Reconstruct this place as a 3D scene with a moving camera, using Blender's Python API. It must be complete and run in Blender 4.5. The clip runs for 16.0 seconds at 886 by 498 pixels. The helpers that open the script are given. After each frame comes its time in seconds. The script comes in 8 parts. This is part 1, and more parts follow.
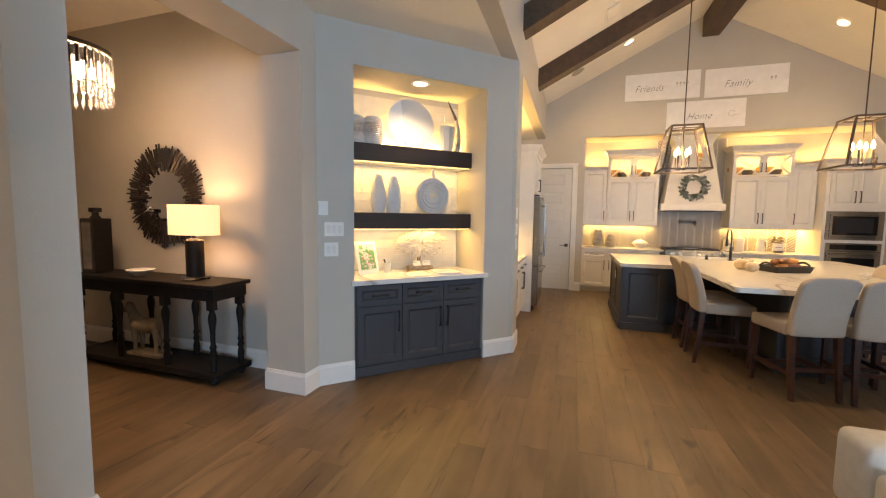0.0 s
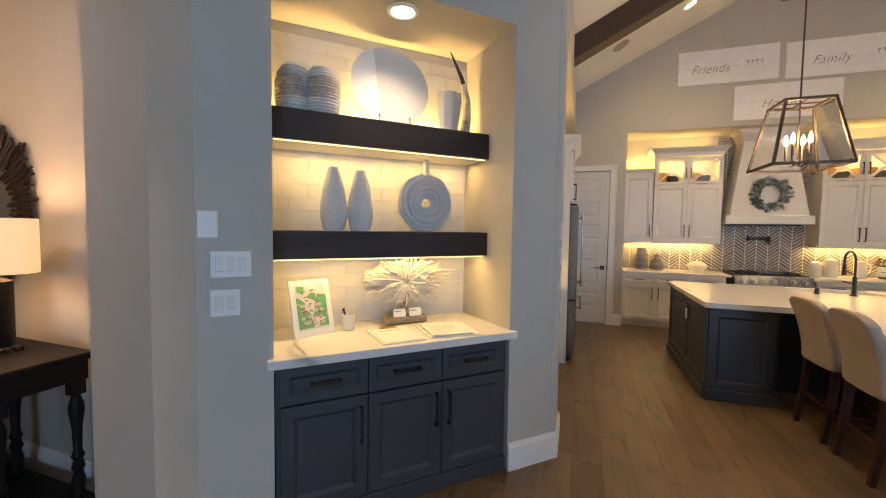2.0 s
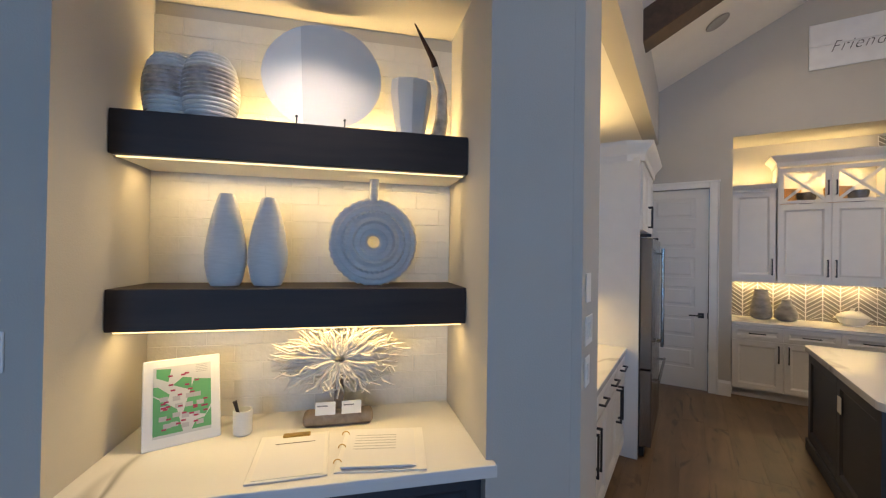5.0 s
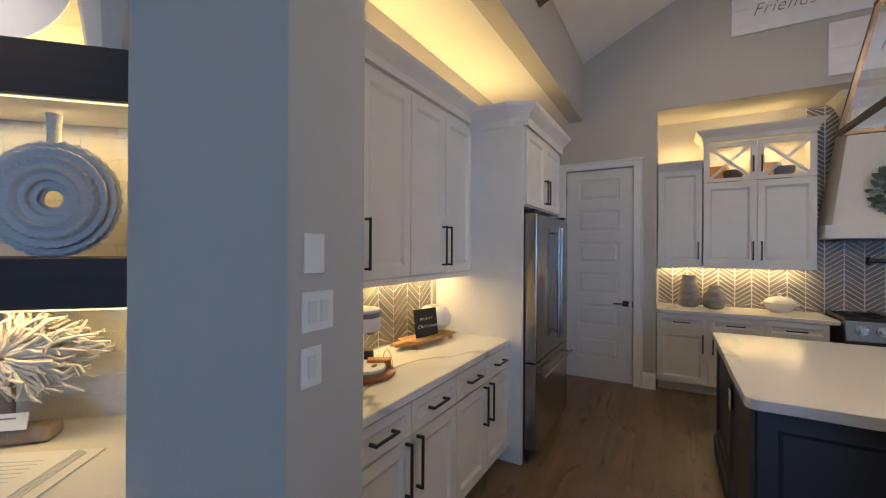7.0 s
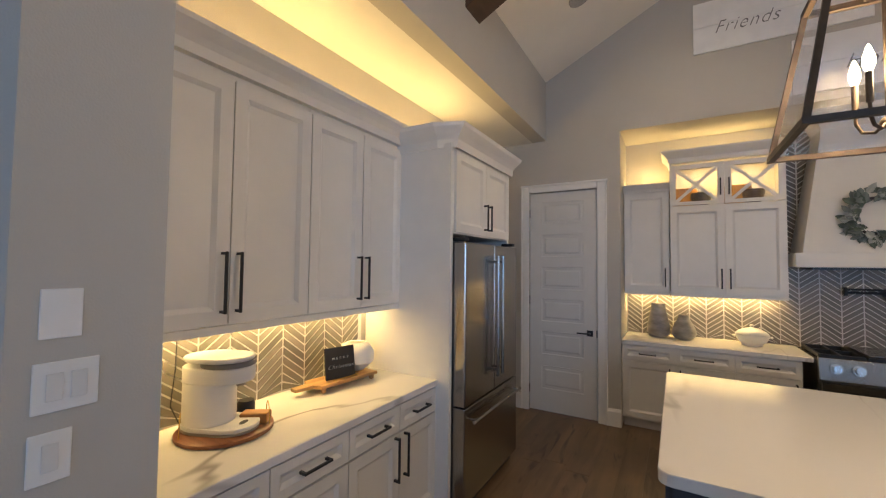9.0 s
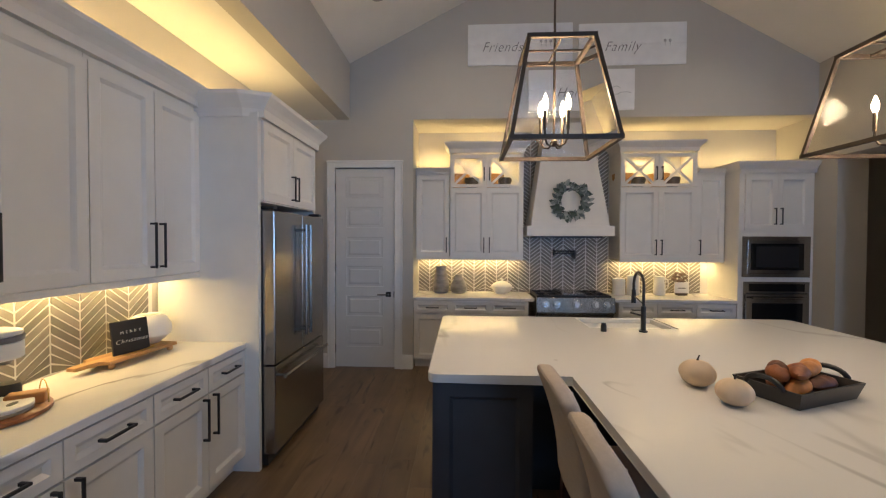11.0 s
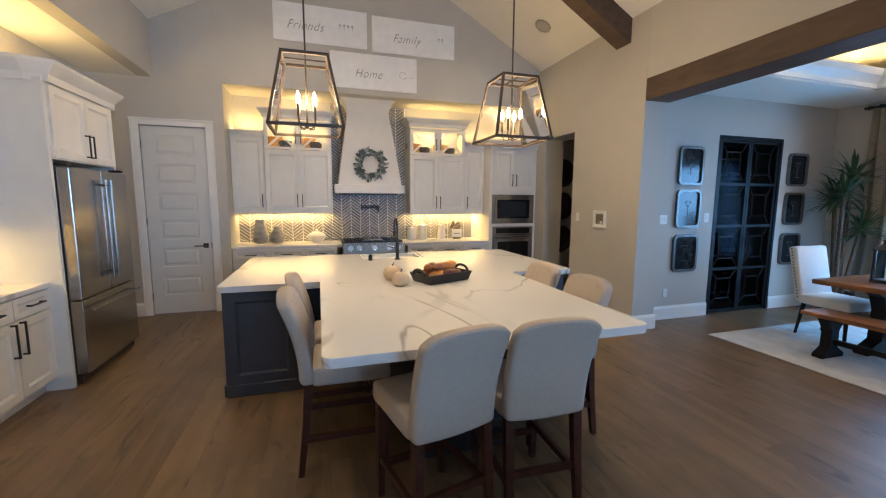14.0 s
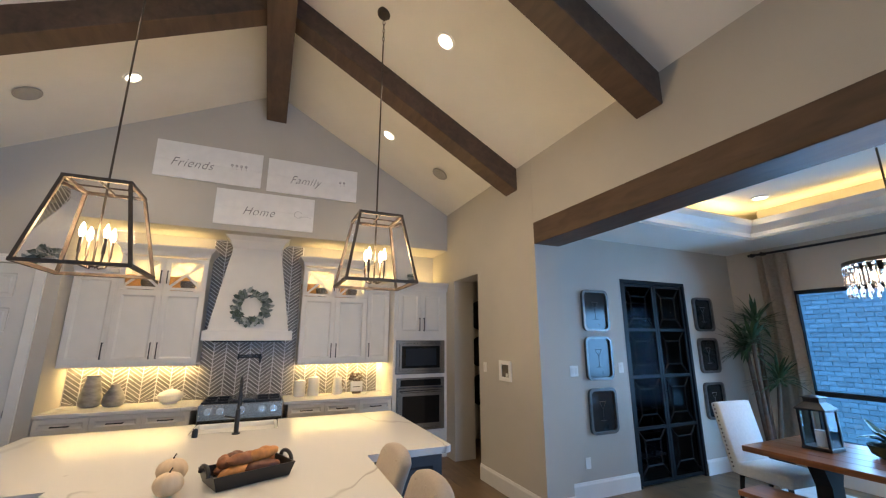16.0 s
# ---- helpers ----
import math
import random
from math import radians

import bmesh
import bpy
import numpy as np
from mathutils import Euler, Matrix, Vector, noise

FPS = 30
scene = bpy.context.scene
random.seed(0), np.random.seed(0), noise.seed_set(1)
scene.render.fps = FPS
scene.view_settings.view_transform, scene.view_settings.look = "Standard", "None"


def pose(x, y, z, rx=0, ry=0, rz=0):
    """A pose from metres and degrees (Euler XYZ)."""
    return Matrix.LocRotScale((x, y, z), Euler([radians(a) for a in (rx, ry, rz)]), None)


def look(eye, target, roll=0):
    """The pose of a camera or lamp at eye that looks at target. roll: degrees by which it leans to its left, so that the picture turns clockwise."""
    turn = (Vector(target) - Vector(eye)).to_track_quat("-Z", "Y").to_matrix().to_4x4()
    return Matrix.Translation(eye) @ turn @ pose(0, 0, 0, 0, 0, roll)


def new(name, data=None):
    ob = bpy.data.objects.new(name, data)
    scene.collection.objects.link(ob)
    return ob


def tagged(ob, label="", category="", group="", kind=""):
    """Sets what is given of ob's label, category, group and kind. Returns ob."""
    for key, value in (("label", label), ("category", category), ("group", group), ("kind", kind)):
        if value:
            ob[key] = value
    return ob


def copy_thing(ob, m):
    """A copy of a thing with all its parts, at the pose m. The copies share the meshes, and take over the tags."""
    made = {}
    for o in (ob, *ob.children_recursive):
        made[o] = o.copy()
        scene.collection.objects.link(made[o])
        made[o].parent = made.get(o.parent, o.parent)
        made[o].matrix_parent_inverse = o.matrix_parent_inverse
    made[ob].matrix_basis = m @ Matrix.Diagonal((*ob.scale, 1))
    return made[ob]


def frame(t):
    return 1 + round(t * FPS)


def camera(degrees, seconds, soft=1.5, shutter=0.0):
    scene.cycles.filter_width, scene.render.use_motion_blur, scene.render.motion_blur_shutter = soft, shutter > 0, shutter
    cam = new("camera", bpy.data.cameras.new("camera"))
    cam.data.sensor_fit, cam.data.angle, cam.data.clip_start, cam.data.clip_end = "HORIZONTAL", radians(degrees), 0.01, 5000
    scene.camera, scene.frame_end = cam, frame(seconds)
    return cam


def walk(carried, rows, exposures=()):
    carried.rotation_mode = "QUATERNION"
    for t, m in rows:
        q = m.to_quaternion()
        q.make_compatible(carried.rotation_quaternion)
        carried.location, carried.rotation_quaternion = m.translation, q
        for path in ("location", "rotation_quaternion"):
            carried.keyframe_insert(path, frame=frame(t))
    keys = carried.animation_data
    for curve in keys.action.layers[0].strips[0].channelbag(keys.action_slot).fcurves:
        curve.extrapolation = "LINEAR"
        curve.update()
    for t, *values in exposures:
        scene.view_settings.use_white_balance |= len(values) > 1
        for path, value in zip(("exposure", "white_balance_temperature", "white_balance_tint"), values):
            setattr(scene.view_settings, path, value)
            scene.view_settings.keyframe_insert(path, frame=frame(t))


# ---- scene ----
cam = camera(96.4, 16.0, 1.2)
PATH = [
    (0, (0.274, 0.093, 1.488), (-0.343, 1.988, 1.327), 0.8),
    (0.5, (0.203, 0.565, 1.505), (-0.367, 2.477, 1.352), 0.9),
    (1, (0.035, 0.956, 1.507), (-0.52, 2.873, 1.377), 0.8),
    (1.5, (-0.115, 1.315, 1.529), (-0.686, 3.228, 1.414), 0.9),
    (2, (-0.192, 1.683, 1.544), (-0.846, 3.571, 1.442), 0.8),
    (2.5, (-0.263, 1.988, 1.523), (-1.041, 3.827, 1.409), 0.9),
    (3, (-0.287, 2.209, 1.525), (-1.197, 3.986, 1.398), 0.8),
    (3.2, (-0.25, 2.267, 1.529), (-1.202, 4.021, 1.409), 0.8),
    (5.3, (0.094, 2.918, 1.683), (-0.981, 4.604, 1.744), 0.7),
    (5.5, (0.143, 2.986, 1.66), (-0.939, 4.666, 1.747), 0.5),
    (6, (0.345, 3.155, 1.629), (-0.735, 4.836, 1.723), 0.5),
    (6.5, (0.524, 3.371, 1.572), (-0.522, 5.074, 1.63), 0.3),
    (7, (0.62, 3.678, 1.553), (-0.38, 5.41, 1.557), 0.3),
    (7.5, (0.666, 3.925, 1.57), (-0.329, 5.66, 1.547), 0.3),
    (8, (0.804, 4.115, 1.626), (-0.266, 5.805, 1.645), 0.3),
    (8.2, (0.852, 4.16, 1.668), (-0.258, 5.823, 1.715), 0.4),
    (10.3, (1.043, 4.046, 1.655), (0.564, 5.987, 1.72), 0.3),
    (10.5, (1.049, 3.967, 1.638), (0.689, 5.934, 1.677), 0.2),
    (11, (1.089, 3.78, 1.611), (0.991, 5.777, 1.571), 0.2),
    (11.5, (1.214, 3.545, 1.574), (1.31, 5.539, 1.459), 0.3),
    (12, (1.262, 3.29, 1.542), (1.517, 5.266, 1.361), 0.4),
    (12.5, (1.264, 3.02, 1.507), (1.65, 4.969, 1.276), 0.3),
    (13, (1.33, 2.806, 1.543), (1.807, 4.73, 1.28), 0.3),
    (13.5, (1.508, 2.632, 1.566), (2.041, 4.541, 1.3), 0.3),
    (14, (1.685, 2.538, 1.565), (2.271, 4.435, 1.325), 0.3),
    (14.5, (1.838, 2.57, 1.612), (2.5, 4.452, 1.475), 0.4),
    (15, (2.041, 2.692, 1.666), (2.78, 4.549, 1.749), 0.2),
    (15.5, (2.322, 2.776, 1.679), (3.089, 4.599, 1.977), 0.1),
    (16, (2.673, 2.872, 1.701), (3.451, 4.66, 2.144), -0.0),
]
walk(cam, [(t, look(eye, target, roll)) for t, eye, target, roll in PATH],
     [(0, 0.36, 9100, 18), (0.5, 0.10, 8700, 17), (1, 0.0, 8300, 17), (2, -0.15, 7900, 16), (3.2, -0.25, 7600, 16), (5.5, -0.64, 5950, 14), (6.5, -0.80, 5850, 14), (8.2, -0.52, 6600, 15), (10.5, -0.68, 6250, 13), (11.5, -0.50, 5950, 13), (12.5, -0.20, 5950, 12), (13.2, -0.06, 6150, 12), (14.5, -0.06, 6500, 12), (16, -0.16, 6450, 12)])


# ---- world and large lights ----
world = bpy.data.worlds.new("sky")
scene.world = world
world.use_nodes = True
wn = world.node_tree
sky = wn.nodes.new("ShaderNodeTexSky")
sky.sky_type, sky.sun_disc = "NISHITA", False
sky.sun_elevation, sky.sun_rotation = radians(62), radians(243)
wn.links.new(sky.outputs[0], wn.nodes["Background"].inputs[0])
wn.nodes["Background"].inputs[1].default_value = 0.06
sun_data = bpy.data.lights.new("sun", "SUN")
sun_data.energy, sun_data.angle, sun_data.color = 7.5, radians(10), (0.05, 0.40, 1.0)
new("sun", sun_data).matrix_world = look((-12, -6, 26), (0, 0, 0))

WARM, AMBER, SKYBLUE = (1.0, 0.83, 0.62), (1.0, 0.70, 0.27), (0.31, 0.575, 1.0)


def lamp(name, eye, target, watts, colour, kind="AREA", size=0.1, size_y=0.0, cone=120, soft=0.6):
    data = bpy.data.lights.new(name, kind)
    data.energy, data.color = watts, colour
    if kind == "AREA":
        data.shape = "RECTANGLE" if size_y else "DISK"
        data.size = size
        if size_y:
            data.size_y = size_y
    elif kind == "SPOT":
        data.spot_size, data.spot_blend, data.shadow_soft_size = radians(cone), soft, size
    else:
        data.shadow_soft_size = size
    ob = new(name, data)
    ob.matrix_world = look(eye, target)
    return ob


# ---- materials ----
def mat(name, colour, rough=0.5, metal=0.0, vary=0.06, scale=6.0, bump=0.0, bump_scale=120.0, emit=None, strength=0.0, island=0.0, gloss=0.5, stretch=None):
    m = bpy.data.materials.new(name)
    m.use_nodes = True
    nt = m.node_tree
    b = nt.nodes["Principled BSDF"]
    b.inputs["Roughness"].default_value, b.inputs["Metallic"].default_value = rough, metal
    b.inputs["Specular IOR Level"].default_value = gloss
    co = nt.nodes.new("ShaderNodeTexCoord")
    vec = co.outputs["Object"]
    if stretch:
        mp = nt.nodes.new("ShaderNodeMapping")
        mp.inputs["Scale"].default_value = stretch
        nt.links.new(vec, mp.inputs[0])
        vec = mp.outputs[0]
    n = nt.nodes.new("ShaderNodeTexNoise")
    n.inputs["Scale"].default_value, n.inputs["Detail"].default_value = scale, 6
    nt.links.new(vec, n.inputs["Vector"])
    mr = nt.nodes.new("ShaderNodeMapRange")
    mr.inputs["From Min"].default_value, mr.inputs["From Max"].default_value = 0.3, 0.7
    mr.inputs["To Min"].default_value, mr.inputs["To Max"].default_value = 1 - vary, 1 + vary
    nt.links.new(n.outputs["Fac"], mr.inputs["Value"])
    fac = mr.outputs[0]
    if island:
        oi = nt.nodes.new("ShaderNodeObjectInfo")
        ge = nt.nodes.new("ShaderNodeNewGeometry")
        ad = nt.nodes.new("ShaderNodeMath")
        ad.operation = "ADD"
        nt.links.new(oi.outputs["Random"], ad.inputs[0])
        nt.links.new(ge.outputs["Random Per Island"], ad.inputs[1])
        fr = nt.nodes.new("ShaderNodeMath")
        fr.operation = "FRACT"
        nt.links.new(ad.outputs[0], fr.inputs[0])
        r2 = nt.nodes.new("ShaderNodeMapRange")
        r2.inputs["To Min"].default_value, r2.inputs["To Max"].default_value = 1 - island, 1 + island
        nt.links.new(fr.outputs[0], r2.inputs["Value"])
        mu = nt.nodes.new("ShaderNodeMath")
        mu.operation = "MULTIPLY"
        nt.links.new(fac, mu.inputs[0])
        nt.links.new(r2.outputs[0], mu.inputs[1])
        fac = mu.outputs[0]
    sc = nt.nodes.new("ShaderNodeVectorMath")
    sc.operation = "SCALE"
    sc.inputs[0].default_value = colour
    nt.links.new(fac, sc.inputs["Scale"])
    nt.links.new(sc.outputs[0], b.inputs["Base Color"])
    if bump:
        n2 = nt.nodes.new("ShaderNodeTexNoise")
        n2.inputs["Scale"].default_value, n2.inputs["Detail"].default_value = bump_scale, 3
        nt.links.new(vec, n2.inputs["Vector"])
        bp = nt.nodes.new("ShaderNodeBump")
        bp.inputs["Strength"].default_value, bp.inputs["Distance"].default_value = bump, 0.004
        nt.links.new(n2.outputs["Fac"], bp.inputs["Height"])
        nt.links.new(bp.outputs[0], b.inputs["Normal"])
    if emit:
        b.inputs["Emission Color"].default_value = (*emit, 1)
        b.inputs["Emission Strength"].default_value = strength
    return m


def glass_mat(name, colour=(1, 1, 1), rough=0.0, ior=1.45):
    m = bpy.data.materials.new(name)
    m.use_nodes = True
    nt = m.node_tree
    out = nt.nodes["Material Output"]
    t = nt.nodes.new("ShaderNodeBsdfTransparent")
    t.inputs[0].default_value = (*colour, 1)
    g = nt.nodes.new("ShaderNodeBsdfGlossy")
    g.inputs["Roughness"].default_value = rough
    fz = nt.nodes.new("ShaderNodeFresnel")
    fz.inputs[0].default_value = ior
    mx = nt.nodes.new("ShaderNodeMixShader")
    nt.links.new(fz.outputs[0], mx.inputs[0])
    nt.links.new(t.outputs[0], mx.inputs[1])
    nt.links.new(g.outputs[0], mx.inputs[2])
    nt.links.new(mx.outputs[0], out.inputs[0])
    return m


def wood_mat(name, dark, light, grain=(22, 1.2, 22), rough=0.45, island=0.25, bump=0.15, knots=0.0):
    m = bpy.data.materials.new(name)
    m.use_nodes = True
    nt = m.node_tree
    b = nt.nodes["Principled BSDF"]
    co = nt.nodes.new("ShaderNodeTexCoord")
    oi = nt.nodes.new("ShaderNodeObjectInfo")
    ge = nt.nodes.new("ShaderNodeNewGeometry")
    ad = nt.nodes.new("ShaderNodeMath")
    ad.operation = "ADD"
    nt.links.new(oi.outputs["Random"], ad.inputs[0])
    nt.links.new(ge.outputs["Random Per Island"], ad.inputs[1])
    fr = nt.nodes.new("ShaderNodeMath")
    fr.operation = "FRACT"
    nt.links.new(ad.outputs[0], fr.inputs[0])
    sh = nt.nodes.new("ShaderNodeVectorMath")
    sh.operation = "MULTIPLY_ADD"
    cx = nt.nodes.new("ShaderNodeCombineXYZ")
    for k in range(3):
        nt.links.new(fr.outputs[0], cx.inputs[k])
    sh.inputs[1].default_value = (37, 53, 19)
    nt.links.new(cx.outputs[0], sh.inputs[0])
    nt.links.new(co.outputs["Object"], sh.inputs[2])
    mp = nt.nodes.new("ShaderNodeMapping")
    mp.inputs["Scale"].default_value = grain
    nt.links.new(sh.outputs[0], mp.inputs[0])
    n = nt.nodes.new("ShaderNodeTexNoise")
    n.inputs["Scale"].default_value, n.inputs["Detail"].default_value, n.inputs["Distortion"].default_value = 1.0, 8, 0.6
    nt.links.new(mp.outputs[0], n.inputs["Vector"])
    cr = nt.nodes.new("ShaderNodeValToRGB")
    cr.color_ramp.elements[0].position, cr.color_ramp.elements[1].position = 0.28, 0.72
    cr.color_ramp.elements[0].color, cr.color_ramp.elements[1].color = (*dark, 1), (*light, 1)
    nt.links.new(n.outputs["Fac"], cr.inputs[0])
    r2 = nt.nodes.new("ShaderNodeMapRange")
    r2.inputs["To Min"].default_value, r2.inputs["To Max"].default_value = 1 - island, 1 + island
    nt.links.new(fr.outputs[0], r2.inputs["Value"])
    n3 = nt.nodes.new("ShaderNodeTexNoise")
    n3.inputs["Scale"].default_value, n3.inputs["Detail"].default_value = 2.2, 3
    nt.links.new(sh.outputs[0], n3.inputs["Vector"])
    r3 = nt.nodes.new("ShaderNodeMapRange")
    r3.inputs["From Min"].default_value, r3.inputs["From Max"].default_value = 0.3, 0.7
    r3.inputs["To Min"].default_value, r3.inputs["To Max"].default_value = 0.82, 1.15
    nt.links.new(n3.outputs["Fac"], r3.inputs["Value"])
    mu = nt.nodes.new("ShaderNodeMath")
    mu.operation = "MULTIPLY"
    nt.links.new(r2.outputs[0], mu.inputs[0])
    nt.links.new(r3.outputs[0], mu.inputs[1])
    last = mu.outputs[0]
    if knots:
        mk = nt.nodes.new("ShaderNodeMapping")
        mk.inputs["Scale"].default_value = (7.0, 1.5, 7.0)
        nt.links.new(sh.outputs[0], mk.inputs[0])
        vo = nt.nodes.new("ShaderNodeTexNoise")
        vo.inputs["Scale"].default_value, vo.inputs["Detail"].default_value, vo.inputs["Distortion"].default_value = 1.0, 4, 1.2
        nt.links.new(mk.outputs[0], vo.inputs["Vector"])
        rk = nt.nodes.new("ShaderNodeMapRange")
        rk.inputs["From Min"].default_value, rk.inputs["From Max"].default_value = 0.62, 0.72
        rk.inputs["To Min"].default_value, rk.inputs["To Max"].default_value = 1.0, 1.0 - knots
        nt.links.new(vo.outputs["Fac"], rk.inputs["Value"])
        m3 = nt.nodes.new("ShaderNodeMath")
        m3.operation = "MULTIPLY"
        nt.links.new(last, m3.inputs[0])
        nt.links.new(rk.outputs[0], m3.inputs[1])
        last = m3.outputs[0]
        mf = nt.nodes.new("ShaderNodeMapping")
        mf.inputs["Scale"].default_value = (48.0, 2.6, 48.0)
        nt.links.new(sh.outputs[0], mf.inputs[0])
        fi = nt.nodes.new("ShaderNodeTexNoise")
        fi.inputs["Scale"].default_value, fi.inputs["Detail"].default_value, fi.inputs["Distortion"].default_value = 1.0, 2, 0.5
        nt.links.new(mf.outputs[0], fi.inputs["Vector"])
        rf = nt.nodes.new("ShaderNodeMapRange")
        rf.inputs["From Min"].default_value, rf.inputs["From Max"].default_value = 0.70, 0.76
        rf.inputs["To Min"].default_value, rf.inputs["To Max"].default_value = 1.0, 0.30
        nt.links.new(fi.outputs["Fac"], rf.inputs["Value"])
        m4 = nt.nodes.new("ShaderNodeMath")
        m4.operation = "MULTIPLY"
        nt.links.new(last, m4.inputs[0])
        nt.links.new(rf.outputs[0], m4.inputs[1])
        last = m4.outputs[0]
    sc = nt.nodes.new("ShaderNodeVectorMath")
    sc.operation = "SCALE"
    nt.links.new(cr.outputs[0], sc.inputs[0])
    nt.links.new(last, sc.inputs["Scale"])
    nt.links.new(sc.outputs[0], b.inputs["Base Color"])
    b.inputs["Roughness"].default_value = rough
    bp = nt.nodes.new("ShaderNodeBump")
    bp.inputs["Strength"].default_value, bp.inputs["Distance"].default_value = bump, 0.003
    nt.links.new(n.outputs["Fac"], bp.inputs["Height"])
    nt.links.new(bp.outputs[0], b.inputs["Normal"])
    return m


def quartz_mat(name):
    m = bpy.data.materials.new(name)
    m.use_nodes = True
    nt = m.node_tree
    b = nt.nodes["Principled BSDF"]
    b.inputs["Roughness"].default_value = 0.16
    co = nt.nodes.new("ShaderNodeTexCoord")
    cols = []
    for sc, width, seed in ((0.55, 0.016, 2.1), (0.8, 0.009, 7.3)):
        mp = nt.nodes.new("ShaderNodeMapping")
        mp.inputs["Location"].default_value = (seed, seed * 0.7, seed * 0.3)
        mp.inputs["Rotation"].default_value = (0, 0, 0.7 + seed)
        mp.inputs["Scale"].default_value = (1.0, 0.45, 1.0)
        nt.links.new(co.outputs["Object"], mp.inputs[0])
        n = nt.nodes.new("ShaderNodeTexNoise")
        n.inputs["Scale"].default_value, n.inputs["Detail"].default_value, n.inputs["Distortion"].default_value = sc, 4, 0.7
        n.inputs["Roughness"].default_value = 0.45
        nt.links.new(mp.outputs[0], n.inputs["Vector"])
        a = nt.nodes.new("ShaderNodeMath")
        a.operation = "SUBTRACT"
        a.inputs[1].default_value = 0.5
        nt.links.new(n.outputs["Fac"], a.inputs[0])
        ab = nt.nodes.new("ShaderNodeMath")
        ab.operation = "ABSOLUTE"
        nt.links.new(a.outputs[0], ab.inputs[0])
        r = nt.nodes.new("ShaderNodeMapRange")
        r.interpolation_type = "SMOOTHSTEP"
        r.inputs["From Min"].default_value, r.inputs["From Max"].default_value = 0.0, width
        r.inputs["To Min"].default_value, r.inputs["To Max"].default_value = 1.0, 0.0
        nt.links.new(ab.outputs[0], r.inputs["Value"])
        k = nt.nodes.new("ShaderNodeTexNoise")
        k.inputs["Scale"].default_value = 1.3
        nt.links.new(mp.outputs[0], k.inputs["Vector"])
        kr = nt.nodes.new("ShaderNodeMapRange")
        kr.inputs["From Min"].default_value, kr.inputs["From Max"].default_value = 0.46, 0.68
        nt.links.new(k.outputs["Fac"], kr.inputs["Value"])
        mm = nt.nodes.new("ShaderNodeMath")
        mm.operation = "MULTIPLY"
        nt.links.new(r.outputs[0], mm.inputs[0])
        nt.links.new(kr.outputs[0], mm.inputs[1])
        cols.append(mm.outputs[0])
    mx = nt.nodes.new("ShaderNodeMath")
    mx.operation = "MAXIMUM"
    nt.links.new(cols[0], mx.inputs[0])
    nt.links.new(cols[1], mx.inputs[1])
    mix = nt.nodes.new("ShaderNodeMix")
    mix.data_type = "RGBA"
    mix.inputs["A"].default_value = (0.74, 0.72, 0.68, 1)
    mix.inputs["B"].default_value = (0.36, 0.34, 0.31, 1)
    nt.links.new(mx.outputs[0], mix.inputs["Factor"])
    nt.links.new(mix.outputs["Result"], b.inputs["Base Color"])
    return m


M_WALL = mat("wall_paint", (0.50, 0.47, 0.415), 0.75, vary=0.03, scale=2.0, bump=0.25, bump_scale=160)
M_CEIL = mat("ceiling_paint", (0.80, 0.77, 0.70), 0.85, vary=0.03, scale=2.0, bump=0.2, bump_scale=140)
M_TRIM = mat("trim_white", (0.80, 0.78, 0.74), 0.42, vary=0.03)
M_CAB = mat("cabinet_white", (0.72, 0.695, 0.65), 0.40, vary=0.025)
M_DOORP = mat("door_white", (0.68, 0.66, 0.62), 0.40, vary=0.025)
M_GREY = mat("cabinet_charcoal", (0.044, 0.046, 0.053), 0.48, vary=0.08)
M_BLACK = mat("black_metal", (0.012, 0.012, 0.013), 0.38, vary=0.1)
M_ESPRESSO = wood_mat("espresso_wood", (0.012, 0.008, 0.007), (0.028, 0.018, 0.014), rough=0.4, island=0.1, bump=0.05)
M_SHELF = wood_mat("dark_shelf_wood", (0.012, 0.008, 0.008), (0.026, 0.017, 0.015), grain=(2, 20, 20), rough=0.6, island=0.1, bump=0.08)
M_BEAM = wood_mat("beam_wood", (0.060, 0.034, 0.019), (0.105, 0.061, 0.034), grain=(14, 3, 14), rough=0.55, island=0.1, bump=0.3)
M_FLOOR = wood_mat("oak_plank", (0.118, 0.073, 0.038), (0.192, 0.123, 0.067), grain=(9, 1.0, 9), rough=0.40, island=0.12, bump=0.10, knots=0.62)
M_QUARTZ = quartz_mat("veined_quartz")
M_LINEN = mat("beige_linen", (0.455, 0.385, 0.315), 0.9, vary=0.04, scale=60, bump=0.2, bump_scale=700)
M_MAHOG = wood_mat("mahogany", (0.030, 0.009, 0.006), (0.075, 0.022, 0.014), rough=0.35, island=0.1, bump=0.05)
M_STEEL = mat("brushed_steel", (0.36, 0.345, 0.325), 0.24, 1.0, vary=0.06, scale=3, stretch=(60, 60, 1), bump=0.05, bump_scale=40)
M_DARKGLASS = mat("oven_glass", (0.008, 0.008, 0.009), 0.06)
M_CLEAR = glass_mat("clear_glass")
M_THINGLASS = glass_mat("thin_lantern_glass", (1, 1, 1), 0.0, 1.2)
M_BRONZE = mat("aged_bronze", (0.075, 0.055, 0.038), 0.5, 0.5, vary=0.15, scale=30)
M_WHITE = mat("white_ceramic", (0.72, 0.70, 0.66), 0.35, vary=0.03)
M_TILE = mat("taupe_tile", (0.205, 0.185, 0.158), 0.40, vary=0.06, scale=20, island=0.24)
M_GROUT = mat("white_grout", (0.76, 0.74, 0.69), 0.85, vary=0.04, bump=0.2)
M_BULB = mat("bulb_glow", (1, 0.9, 0.7), 0.5, emit=(1.0, 0.78, 0.46), strength=45)
